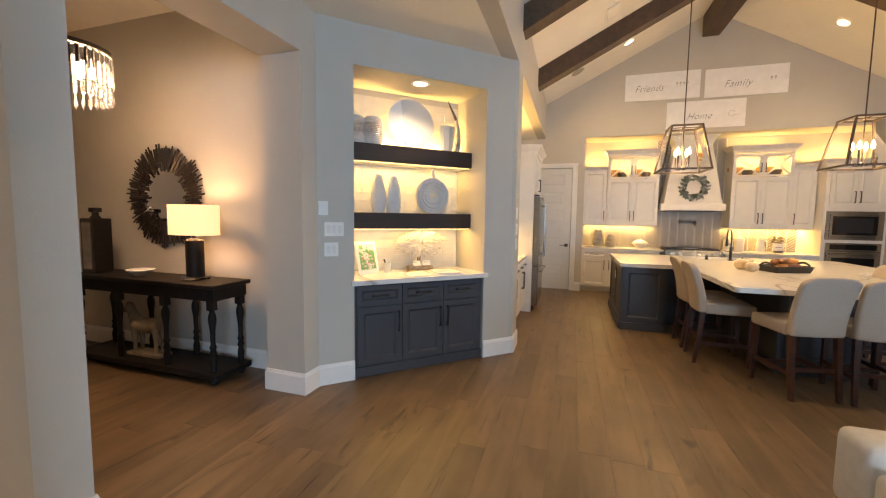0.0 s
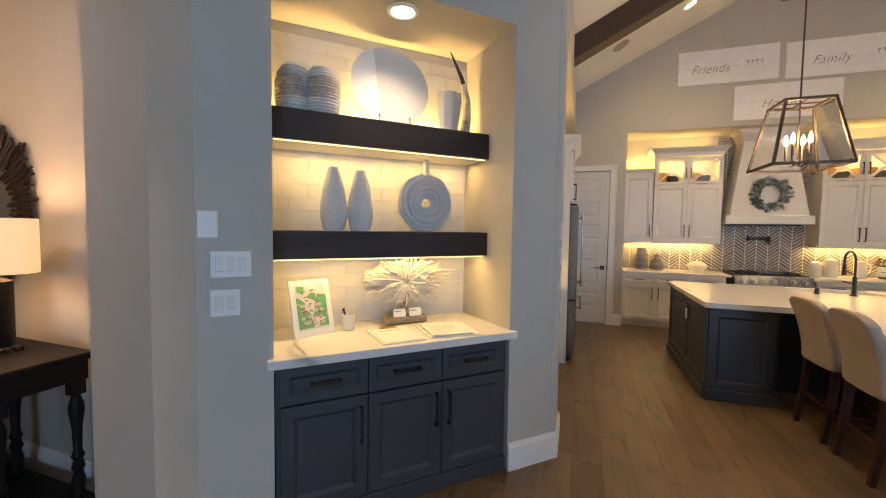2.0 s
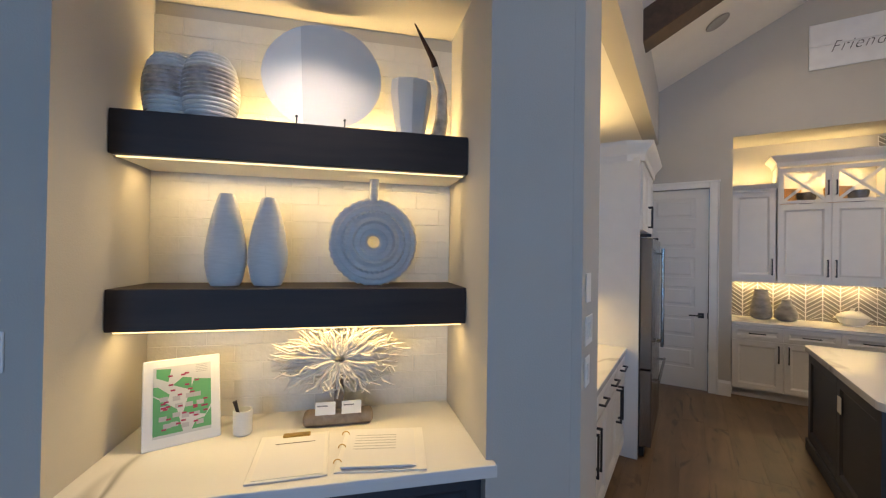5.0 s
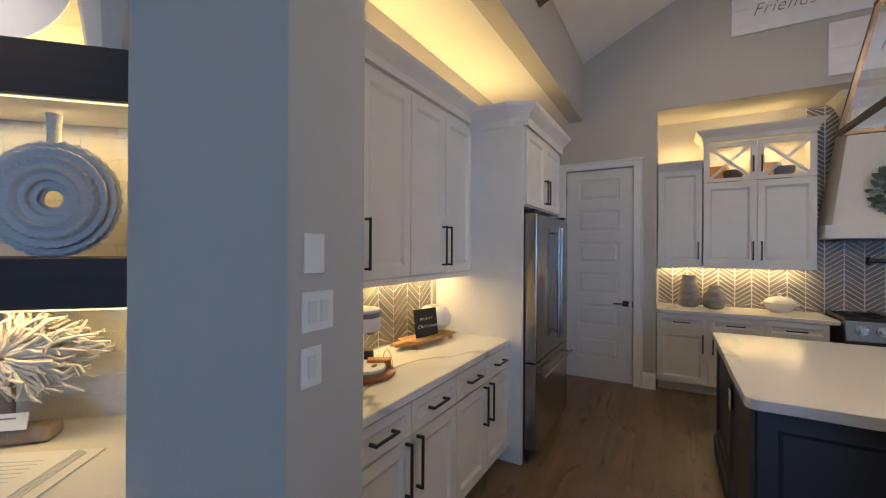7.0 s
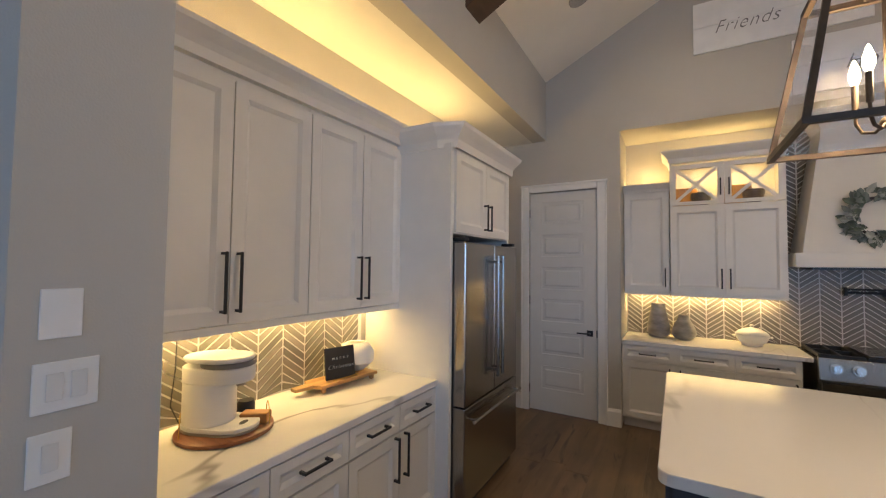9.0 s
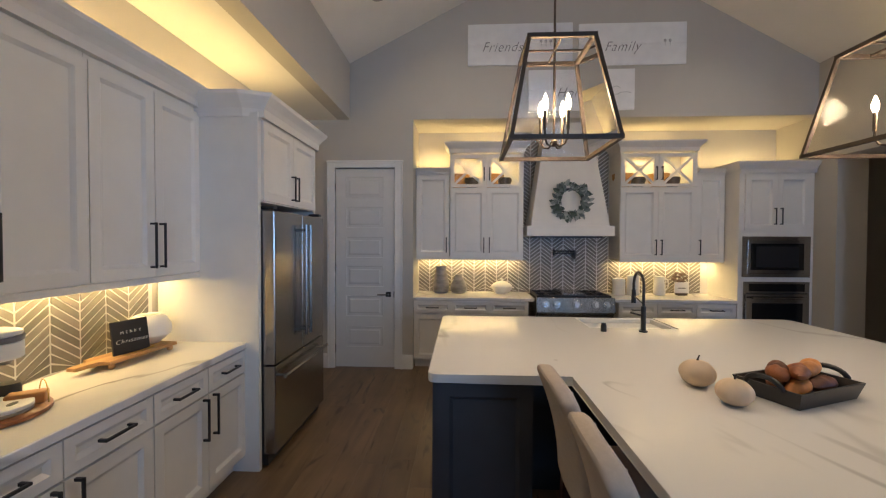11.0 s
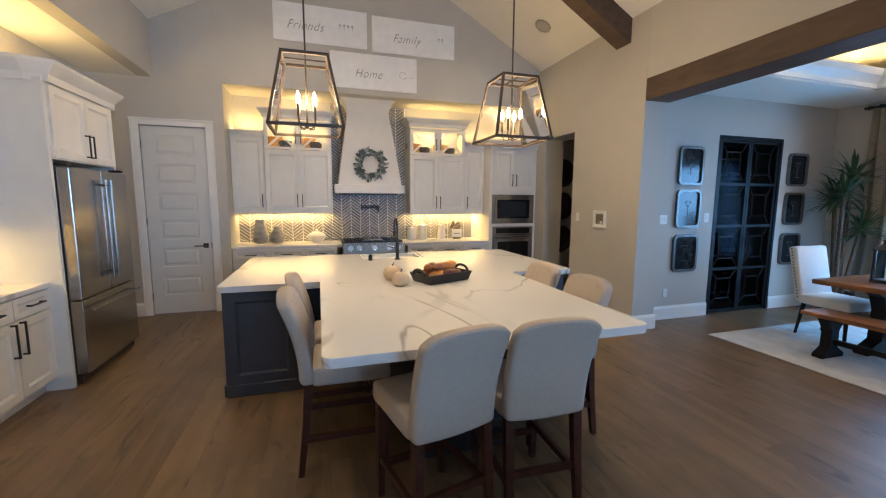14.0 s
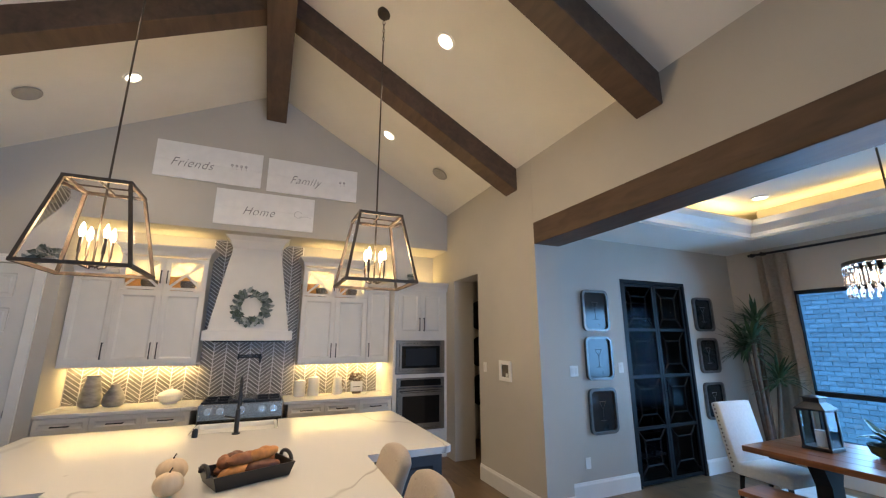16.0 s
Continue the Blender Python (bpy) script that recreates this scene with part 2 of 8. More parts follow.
M_CANLIGHT = mat("downlight_glow", (1, 0.95, 0.85), 0.5, emit=(1.0, 0.86, 0.62), strength=9)
M_LED = mat("led_strip_glow", (1, 0.9, 0.6), 0.5, emit=(1.0, 0.70, 0.28), strength=3)
M_SOFA = mat("cream_upholstery", (0.62, 0.59, 0.54), 0.9, vary=0.05, scale=30, bump=0.3, bump_scale=400)


# ---- mesh helpers ----
def cube(bm, x0, x1, y0, y1, z0, z1, bevel=0.0, seg=1):
    vs = [bm.verts.new((x, y, z)) for x in (x0, x1) for y in (y0, y1) for z in (z0, z1)]
    fs = [bm.faces.new([vs[i] for i in q]) for q in ((0, 1, 3, 2), (4, 6, 7, 5), (0, 4, 5, 1), (2, 3, 7, 6), (0, 2, 6, 4), (1, 5, 7, 3))]
    if bevel:
        es = list({e for f in fs for e in f.edges})
        bmesh.ops.bevel(bm, geom=es, offset=bevel, segments=seg, profile=0.5, affect="EDGES")
    return fs


def box(*a, bevel=0.0, seg=1):
    bm = bmesh.new()
    cube(bm, *a, bevel=bevel, seg=seg)
    return bm


def tube(bm, p, q, r, r2=None, n=12, caps=True):
    p, q = Vector(p), Vector(q)
    r2 = r if r2 is None else r2
    turn = (q - p).to_track_quat("Z", "Y").to_matrix().to_4x4()
    bmesh.ops.create_cone(bm, cap_ends=caps, segments=n, radius1=r, radius2=r2, depth=(q - p).length, matrix=Matrix.Translation((p + q) / 2) @ turn)
    return bm


def lathe(bm, profile, n=24, at=(0, 0, 0), sx=1.0, sy=1.0):
    rings = []
    for r, z in profile:
        rings.append([bm.verts.new((at[0] + sx * r * math.cos(2 * math.pi * k / n), at[1] + sy * r * math.sin(2 * math.pi * k / n), at[2] + z)) for k in range(n)])
    for a, b in zip(rings, rings[1:]):
        for k in range(n):
            bm.faces.new((a[k], a[(k + 1) % n], b[(k + 1) % n], b[k]))
    bm.faces.new(rings[0][::-1])
    bm.faces.new(rings[-1])
    return bm


def ball(bm, at, r, sx=1.0, sy=1.0, sz=1.0, u=16, v=10):
    bmesh.ops.create_uvsphere(bm, u_segments=u, v_segments=v, radius=r, matrix=Matrix.Translation(at) @ Matrix.Diagonal((sx, sy, sz, 1)))
    return bm


def extrude_poly(bm, pts, z0, z1, bevel=0.0, seg=2):
    lo = [bm.verts.new((x, y, z0)) for x, y in pts]
    hi = [bm.verts.new((x, y, z1)) for x, y in pts]
    n = len(pts)
    bm.faces.new(lo[::-1])
    top = bm.faces.new(hi)
    for k in range(n):
        bm.faces.new((lo[k], lo[(k + 1) % n], hi[(k + 1) % n], hi[k]))
    if bevel:
        es = [e for e in bm.edges if all(v in hi for v in e.verts) or all(v in lo for v in e.verts)]
        bmesh.ops.bevel(bm, geom=es, offset=bevel, segments=seg, profile=0.5, affect="EDGES")
    return bm


def sweep(bm, path, radius, n=8):
    path = [Vector(p) for p in path]
    rings = []
    for i, p in enumerate(path):
        d = (path[min(i + 1, len(path) - 1)] - path[max(i - 1, 0)]).normalized()
        a = d.orthogonal().normalized() if not rings else (prev - d * prev.dot(d)).normalized()
        prev = a
        b = d.cross(a)
        r = radius[i] if isinstance(radius, (list, tuple)) else radius
        rings.append([bm.verts.new(p + r * (math.cos(2 * math.pi * k / n) * a + math.sin(2 * math.pi * k / n) * b)) for k in range(n)])
    for u, v in zip(rings, rings[1:]):
        for k in range(n):
            bm.faces.new((u[k], u[(k + 1) % n], v[(k + 1) % n], v[k]))
    bm.faces.new(rings[0][::-1])
    bm.faces.new(rings[-1])
    return bm


def link(name, bm, material, smooth=False):
    bmesh.ops.recalc_face_normals(bm, faces=bm.faces)
    me = bpy.data.meshes.new(name)
    bm.to_mesh(me)
    bm.free()
    me.materials.append(material)
    if smooth:
        me.polygons.foreach_set("use_smooth", [True] * len(me.polygons))
        me.set_sharp_from_angle(angle=radians(40))
    return new(name, me)


def part(name, bm, material, parent, label="", smooth=False):
    ob = link(name, bm, material, smooth)
    ob.parent = parent
    if label:
        ob["label"] = label
    return ob


def thing(name, label, category, m=None, group="", kind=""):
    ob = new(name)
    ob.empty_display_size = 0.1
    if m is not None:
        ob.matrix_basis = m
    return tagged(ob, label, category, group, kind)


def solo(name, bm, material, label, category, m=None, group="", kind="", smooth=False):
    ob = link(name, bm, material, smooth)
    if m is not None:
        ob.matrix_basis = m
    return tagged(ob, label, category, group, kind)


def structure(name, bm, material, label, category="wall"):
    return tagged(link(name, bm, material), label, category, "", "structure")


def text_mesh(body, size, spacing=1.0, shear=0.0, thin=0.0):
    cu = bpy.data.curves.new("text", "FONT")
    cu.body, cu.size, cu.space_character, cu.shear, cu.extrude = body, size, spacing, shear, 0.0015
    cu.offset = thin
    cu.align_x, cu.align_y = "CENTER", "CENTER"
    ob = new("text", cu)
    bpy.context.view_layer.update()
    me = bpy.data.meshes.new_from_object(ob.evaluated_get(bpy.context.evaluated_depsgraph_get()))
    bpy.data.objects.remove(ob)
    bm = bmesh.new()
    bm.from_mesh(me)
    bpy.data.meshes.remove(me)
    return bm


def turned(bm, m):
    bmesh.ops.transform(bm, matrix=m, verts=bm.verts)
    return bm


def shaker(x0, x1, z0, z1, rail=0.06, y=0.0, thick=0.02, recess=0.014):
    """A framed front facing -y: a slab whose middle is sunk behind a sloped inner edge."""
    bm = bmesh.new()
    fs = cube(bm, x0, x1, y - thick, y, z0, z1)
    front = fs[2]
    bm.normal_update()
    bmesh.ops.inset_region(bm, faces=[front], thickness=rail, use_even_offset=True)
    bmesh.ops.inset_region(bm, faces=[front], thickness=0.02, depth=-recess, use_even_offset=True)
    return bm


def pull(parent, x, z, length, vertical, y, material=None):
    """A squared bar pull on two posts, in front of the plane y."""
    bm = bmesh.new()
    h, r = length / 2, 0.006
    if vertical:
        cube(bm, x - r, x + r, y - 0.040, y - 0.028, z - h, z + h, bevel=0.002)
        for s in (-1, 1):
            cube(bm, x - r, x + r, y - 0.029, y + 0.001, z + s * (h - 0.008) - r, z + s * (h - 0.008) + r)
    else:
        cube(bm, x - h, x + h, y - 0.040, y - 0.028, z - r, z + r, bevel=0.002)
        for s in (-1, 1):
            cube(bm, x + s * (h - 0.008) - r, x + s * (h - 0.008) + r, y - 0.029, y + 0.001, z - r, z + r)
    return part("handle", bm, material or M_BLACK, parent, "black bar pull")


def cabinet(name, label, m, w, d, z0, z1, fronts, material, toe=0.0, crown=0.0, group="", crown_ends=(0, 0), rail=0.0, pull_len=0.20):
    """Local: x along the width from 0, the front at y = 0, the back at y = d. fronts: (kind, x0, x1, z0, z1, handle_x, handle_z)."""
    ob = thing(name, label, "cabinet", m, group)
    bm = bmesh.new()
    cube(bm, 0.0015, w - 0.0015, 0.004, d, z0 + toe, z1)
    if toe:
        cube(bm, 0.01, w - 0.01, 0.07, d, z0, z0 + toe)
    part("body", bm, material, ob)
    for kind, a, b, c, e, hx, hz in fronts:
        g = 0.0032
        if kind == "door":
            f = part("door", shaker(a + g, b - g, c + g, e - g), material, ob)
            pull(f, hx, hz, pull_len, True, -0.02)
        elif kind == "drawer":
            f = part("drawer_front", shaker(a + g, b - g, c + g, e - g, rail=0.042), material, ob)
            pull(f, (a + b) / 2, (c + e) / 2, min(0.16, (b - a) * 0.45), False, -0.02)
        elif kind == "panel":
            part("panel", shaker(a + g, b - g, c + g, e - g, rail=0.07), material, ob)
    if crown:
        p = [(0.0, 0.0), (0.012, 0.0), (0.016, 0.35), (0.035, 0.55), (0.07, 0.85), (0.078, 1.0)]
        bm = bmesh.new()
        rings = []
        el, er = crown_ends
        for o, h in p:
            z = z1 - 0.02 + h * crown
            ring = [(-o * el, d), (-o * el, -0.02 - o), (w + o * er, -0.02 - o), (w + o * er, d)]
            rings.append([bm.verts.new((x, y, z)) for x, y in ring])
        for u, v in zip(rings, rings[1:]):
            for k in range(3):
                bm.faces.new((u[k], u[k + 1], v[k + 1], v[k]))
        bm.faces.new(rings[-1])
        bm.faces.new(rings[0])
        part("crown_moulding", bm, material, ob)
    if rail:
        part("light_rail", box(0, w, -0.018, 0.002, z0 - rail, z0), material, ob)
    return ob


# ---- plan: x to the dining side, y to the kitchen's end wall ----
XL, XR, YB, YA = -0.325, 5.29, 8.71, 9.34
ZS, ZRIDGE, XRIDGE, EL, ER = 3.13, 5.27, 2.53, 3.82, 3.72
XK = -1.05
T = 0.15
YS = -5.6

# end wall of the kitchen with the cooking alcove let into it
bm = bmesh.new()
cube(bm, -1.3, -0.52, YB, YB + T, 0, 3.12)
cube(bm, -0.52, 0.245, YB, YB + T, 2.525, 3.12)
cube(bm, 0.245, 0.47, YB, YB + T, 0, 3.12)
gable = [(-1.3, 3.12), (XR + 0.2, 3.12), (XR + 0.2, ER + 0.0), (XRIDGE, ZRIDGE + 0.1), (XL - 0.1, EL + 0.0), (-1.3, EL)]
f = [bm.verts.new((x, YB, z)) for x, z in gable]
b = [bm.verts.new((x, YB + T, z)) for x, z in gable]
bm.faces.new(f)
bm.faces.new(b[::-1])
for k in range(6):
    bm.faces.new((f[k], b[k], b[(k + 1) % 6], f[(k + 1) % 6]))
structure("wall_north", bm, M_WALL, "greige painted gable wall at the kitchen's end")
structure("wall_alcove_side", box(0.32, 0.47, YB + T, YA, 0, 3.12), M_WALL, "greige side wall of the cooking alcove")
structure("wall_alcove_back", box(0.32, XR + 0.2, YA, YA + T, 0, 3.12), M_WALL, "greige back wall of the cooking alcove")
structure("ceiling_alcove", box(0.32, XR, YB + T, YA + T, 3.12, 3.25), M_WALL, "greige flat soffit over the cooking alcove", "ceiling")

# kitchen's left wall, soffit and the wall of the vault above it
bm = bmesh.new()
cube(bm, XK - T, XK, 4.745, YB, 0, ZS)
structure("wall_west_kitchen", bm, M_WALL, "greige wall behind the side counter")
bm = bmesh.new()
cube(bm, XL - 0.16, XL, YS, YB, ZS, EL + 0.08)
structure("wall_west_upper", bm, M_WALL, "greige bulkhead wall under the vault's eave")
# flat ceiling over the side run, the niche and the entry
bm = bmesh.new()
extrude_poly(bm, [(-2.16, YS), (XL - 0.16, YS), (XL - 0.16, YB), (-2.16, YB)], ZS, ZS + 0.12)
structure("ceiling_low", bm, M_CEIL, "cream flat ceiling over entry and side counter", "ceiling")
bm = bmesh.new()
for xa, za, xb, zb in ((XL - 0.05, EL - 0.02, XRIDGE, ZRIDGE), (XR + 0.05, ER - 0.02, XRIDGE, ZRIDGE)):
    v = [bm.verts.new(p) for p in ((xa, YS, za), (xb, YS, zb), (xb, YB, zb), (xa, YB, za), (xa, YS, za + 0.12), (xb, YS, zb + 0.12), (xb, YB, zb + 0.12), (xa, YB, za + 0.12))]
    for q in ((0, 1, 2, 3), (4, 7, 6, 5), (0, 4, 5, 1), (2, 6, 7, 3), (0, 3, 7, 4), (1, 5, 6, 2)):
        bm.faces.new([v[i] for i in q])
structure("ceiling_vault", bm, M_CEIL, "cream vaulted ceiling", "ceiling")

# diagonal wall with the lit niche; local x runs along it, its face at y = 0
DIAG = pose(-1.79, 2.96, 0, 0, 0, 45)
W_DIAG, N0, N1, NTOP, ND = 2.04, 0.32, 1.69, 2.785, 0.62
bm = bmesh.new()
cube(bm, 0, N0, 0, 0.74, 0, ZS)
extrude_poly(bm, [(N1, 0), (W_DIAG, 0), (W_DIAG - 0.06, 0.22), (N1 + 0.05, 0.66), (N1, 0.74)], 0, ZS)
cube(bm, N0, N1, 0, 0.74, NTOP, ZS)
cube(bm, N0, N1, ND, 0.74, 0, NTOP)
ob = structure("wall_niche", bm, M_WALL, "greige diagonal wall with a recessed display niche")
ob.matrix_basis = DIAG
# piers to either side
bm = bmesh.new()
extrude_poly(bm, [(-2.16, 2.77), (-1.785, 2.77), (-1.785, 2.965), (-2.16, 3.32)], 0, ZS)
structure("wall_pier_hall", bm, M_WALL, "greige pier beside the hall opening")
bm = bmesh.new()
extrude_poly(bm, [(-0.35, 4.398), (-0.318, 4.425), (-0.318, 4.745), (-1.05, 4.745), (-1.05, 4.70), (-0.55, 4.55)], 0, ZS)
structure("wall_pier_kitchen", bm, M_WALL, "greige pier end with light switches")
# hall: opening header, near jamb, back wall
bm = bmesh.new()
cube(bm, -2.16, -1.785, 1.25, 2.77, 2.76, ZS)
structure("header_hall", bm, M_WALL, "greige header over the hall opening")
bm = bmesh.new()
extrude_poly(bm, [(-2.16, 1.25), (-2.16, YS), (-1.30, YS), (-1.30, 0.55), (-1.785, 1.04), (-1.785, 1.25)], 0, ZS)
structure("wall_west", bm, M_WALL, "greige wall on the entry side")
structure("wall_hall_north", box(-6.0, -2.16, 3.12, 3.27, 0, 3.46), M_WALL, "warm greige hall wall behind the console")
structure("wall_hall_west", box(-6.15, -6.0, -2.0, 3.27, 0, 3.46), M_WALL, "warm greige hall end wall")
structure("wall_hall_south", box(-6.0, -2.16, -2.0, -1.85, 0, 3.46), M_WALL, "warm greige hall wall")

# right wall: doorway to the pantry passage and the wide dining opening
bm = bmesh.new()
cube(bm, XR, XR + 0.33, 8.45, YA + T, 0, ER + 0.05)
cube(bm, XR, XR + 0.33, 7.68, 8.45, 2.585, ER + 0.05)
cube(bm, XR, XR + 0.33, 6.363, 7.68, 0, ER + 0.05)
cube(bm, XR, XR + 0.33, 2.2, 6.36, 2.965, ER + 0.05)
cube(bm, XR, XR + 0.33, YS, 2.2, 0, ER + 0.05)
structure("wall_east", bm, M_WALL, "greige wall with doorway and wide dining opening")
solo("header_beam", box(XR - 0.006, XR + 0.336, 2.19, 6.362, 2.722, 2.964, bevel=0.005), M_BEAM, "dark-stained wooden header beam over the dining opening", "beam", kind="structure")
# passage behind the doorway
bm = bmesh.new()
cube(bm, 6.6, 6.7, 6.8, 9.5, 0, 2.8)
cube(bm, XR + 0.33, 6.7, YA + T, YA + T + 0.1, 0, 2.8)
structure("wall_passage", bm, M_WALL, "dim greige passage walls")
structure("ceiling_passage", box(XR + 0.33, 6.7, 6.78, 9.5, 2.8, 2.9), M_CEIL, "dim passage ceiling", "ceiling")

# dining room
XD, ZD, YD = 9.08, 2.95, 1.6
bm = bmesh.new()
cube(bm, XR + 0.33, 6.80, 6.63, 6.78, 0, ZD + 0.5)
cube(bm, 6.80, 8.01, 6.63, 6.78, 2.46, ZD + 0.5)
cube(bm, 8.01, XD + T, 6.63, 6.78, 0, ZD + 0.5)
structure("wall_dining_north", bm, M_WALL, "greige dining wall around the wine room doors")
WY0, WY1, WZ0, WZ1 = 3.0, 5.90, 0.45, 2.33
bm = bmesh.new()
cube(bm, XD, XD + T, WY1, 6.63, 0, ZD + 0.5)
cube(bm, XD, XD + T, YD, WY0, 0, ZD + 0.5)
cube(bm, XD, XD + T, WY0, WY1, 0, WZ0)
cube(bm, XD, XD + T, WY0, WY1, WZ1, ZD + 0.5)
cube(bm, XR + 0.33, XD + T, YD - T, YD, 0, ZD + 0.5)
structure("wall_dining_east", bm, M_WALL, "greige dining wall with a wide window")
structure("ceiling_hall", box(-6.15, -2.161, -2.0, 3.27, 3.46, 3.56), M_CEIL, "cream hall ceiling", "ceiling")
structure("wall_hall_upper", box(-2.16, -2.0, -2.0, 3.12, ZS + 0.12, 3.46), M_WALL, "greige wall above the hall opening")

# floor base; the planks lie on it, at the end of the file
structure("floor", box(-6.15, 9.3, YS - 0.1, 9.6, -0.10, -0.012), mat("subfloor", (0.05, 0.03, 0.02), 0.9), "dark subfloor below the oak planks", "floor")

# ---- kitchen: side run ----
LEFT = lambda y: pose(-0.435, y, 0, 0, 0, 90)
LEFTU = lambda y: pose(-0.75, y, 0, 0, 0, 90)


def base_fronts(w, cols):
    out = []
    for i in range(cols):
        a, b = w * i / cols, w * (i + 1) / cols
        out.append(("drawer", a, b, 0.70, 0.855, 0, 0))
        hx = b - 0.045 if i % 2 == 0 else a + 0.045
        if cols == 1:
            hx = b - 0.045
        out.append(("door", a, b, 0.115, 0.695, hx, 0.56))
    return out


for y, w in ((4.75, 0.88), (5.63, 0.83)):
    cabinet("base_cabinet", "white shaker base cabinet with black pulls", LEFT(y), w, 0.60, 0, 0.862, base_fronts(w, 2), M_CAB, toe=0.11, group="side run base cabinets", pull_len=0.25)
    cabinet("wall_cabinet", "tall white shaker wall cabinet with black pulls", LEFTU(y), w, 0.295, 1.39, 2.54,
            [("door", 0.0, w / 2, 1.395, 2.49, w / 2 - 0.035, 1.58), ("door", w / 2, w, 1.395, 2.49, w / 2 + 0.035, 1.58)], M_CAB, crown=0.13, group="side run wall cabinets", rail=0.035, pull_len=0.27)
solo("countertop", box(XK + 0.005, -0.40, 4.75, 6.438, 0.864, 0.905, bevel=0.004), M_QUARTZ, "white veined quartz countertop on the side run", "countertop")

# refrigerator surround
sur = thing("refrigerator_surround", "white painted refrigerator surround with two upper doors and crown", "cabinet", pose(-0.315, 6.44, 0, 0, 0, 90))
part("side_panel", box(0, 0.035, 0, 0.72, 0, 2.49), M_CAB, sur)
part("side_panel", box(1.02, 1.055, 0, 0.72, 0, 2.49), M_CAB, sur)
part("upper_body", box(0.036, 1.019, 0.002, 0.72, 1.88, 2.49), M_CAB, sur)
for a, b, hx in ((0.045, 0.528, 0.495), (0.532, 1.012, 0.565)):
    d = part("door", shaker(a, b, 1.89, 2.45), M_CAB, sur)
    pull(d, hx, 2.03, 0.20, True, -0.02)
p = [(0.0, 0.0), (0.012, 0.0), (0.016, 0.35), (0.035, 0.55), (0.07, 0.85), (0.078, 1.0)]
bm = bmesh.new()
rings = []
for o, h in p:
    z = 2.46 + h * 0.16
    rings.append([bm.verts.new((x, y, z)) for x, y in ((-o, 0.72), (-o, 0.10), (-o * 0.3 + 0.03, -0.02 - o), (1.055 + o, -0.02 - o), (1.055 + o, 0.72))])
for u, v in zip(rings, rings[1:]):
    for k in range(4):
        bm.faces.new((u[k], u[k + 1], v[k + 1], v[k]))
bm.faces.new(rings[-1])
part("crown_moulding", bm, M_CAB, sur)

fridge = thing("refrigerator", "stainless steel french-door refrigerator with bottom freezer drawer", "refrigerator", pose(-0.315, 6.478, 0, 0, 0, 90))
part("body", box(0.005, 0.975, 0.0, 0.70, 0.03, 1.83), mat("dark_steel_side", (0.10, 0.10, 0.10), 0.4, 0.8), fridge)
for a, b in ((0.006, 0.488), (0.492, 0.974)):
    d = part("door", box(a, b, -0.095, -0.003, 0.735, 1.82, bevel=0.008, seg=2), M_STEEL, fridge)
d2 = part("freezer_drawer", box(0.006, 0.974, -0.095, -0.003, 0.10, 0.725, bevel=0.008, seg=2), M_STEEL, fridge)


def steel_bar(parent, p, q):
    bm = bmesh.new()
    p, q = Vector(p), Vector(q)
    tube(bm, p, q, 0.012)
    for s in (0.05, 0.95):
        c = p.lerp(q, s)
        tube(bm, c, c + Vector((0, 0.045, 0)), 0.009)
    return part("handle", bm, M_STEEL, parent, "round steel bar handle", smooth=True)


leaves = [k for k in fridge.children if k.name.startswith("door")]
steel_bar(leaves[0], (0.445, -0.145, 0.85), (0.445, -0.145, 1.74))
steel_bar(leaves[1], (0.535, -0.145, 0.85), (0.535, -0.145, 1.74))
steel_bar(d2, (0.05, -0.145, 0.64), (0.93, -0.145, 0.64))
for a in (0.02, 0.90):
    part("hinge_cover", box(a, a + 0.06, -0.08, 0.02, 1.831, 1.855, bevel=0.004), M_BLACK, fridge, "black hinge cover")
part("toe_grille", box(0.01, 0.97, -0.04, -0.004, 0.02, 0.09), M_BLACK, fridge, "black toe grille")

# ---- kitchen: end wall run ----
BACK = lambda x, y=8.755: pose(x, y, 0)
cabinet("base_cabinet", "white shaker base cabinet with door and drawers", BACK(0.475), 1.44, YA - 8.755, 0, 0.862, base_fronts(1.44, 3), M_CAB, toe=0.11, group="end run base cabinets")
cabinet("base_cabinet", "white shaker base cabinet with three drawers", BACK(3.01), 1.40, YA - 8.755, 0, 0.862, base_fronts(1.40, 3), M_CAB, toe=0.11, group="end run base cabinets")
solo("countertop", box(0.473, 1.985, 8.72, YA - 0.004, 0.864, 0.905, bevel=0.004), M_QUARTZ, "white veined quartz countertop beside the range", "countertop")
solo("countertop", box(2.955, 4.415, 8.72, YA - 0.004, 0.864, 0.905, bevel=0.004), M_QUARTZ, "white veined quartz countertop beside the oven tower", "countertop")
UPY = 9.0
cabinet("wall_cabinet", "narrow white shaker wall cabinet", BACK(0.478, UPY), 0.44, YA - UPY, 1.40, 2.50, [("door", 0, 0.44, 1.405, 2.48, 0.40, 1.56)], M_CAB, crown=0.08, rail=0.03, group="end run wall cabinets")
cabinet("wall_cabinet", "narrow white shaker wall cabinet beside the oven tower", BACK(4.06, UPY), 0.35, YA - UPY, 1.38, 2.48, [("door", 0, 0.35, 1.385, 2.46, 0.04, 1.54)], M_CAB, crown=0.07, rail=0.03, group="end run wall cabinets")


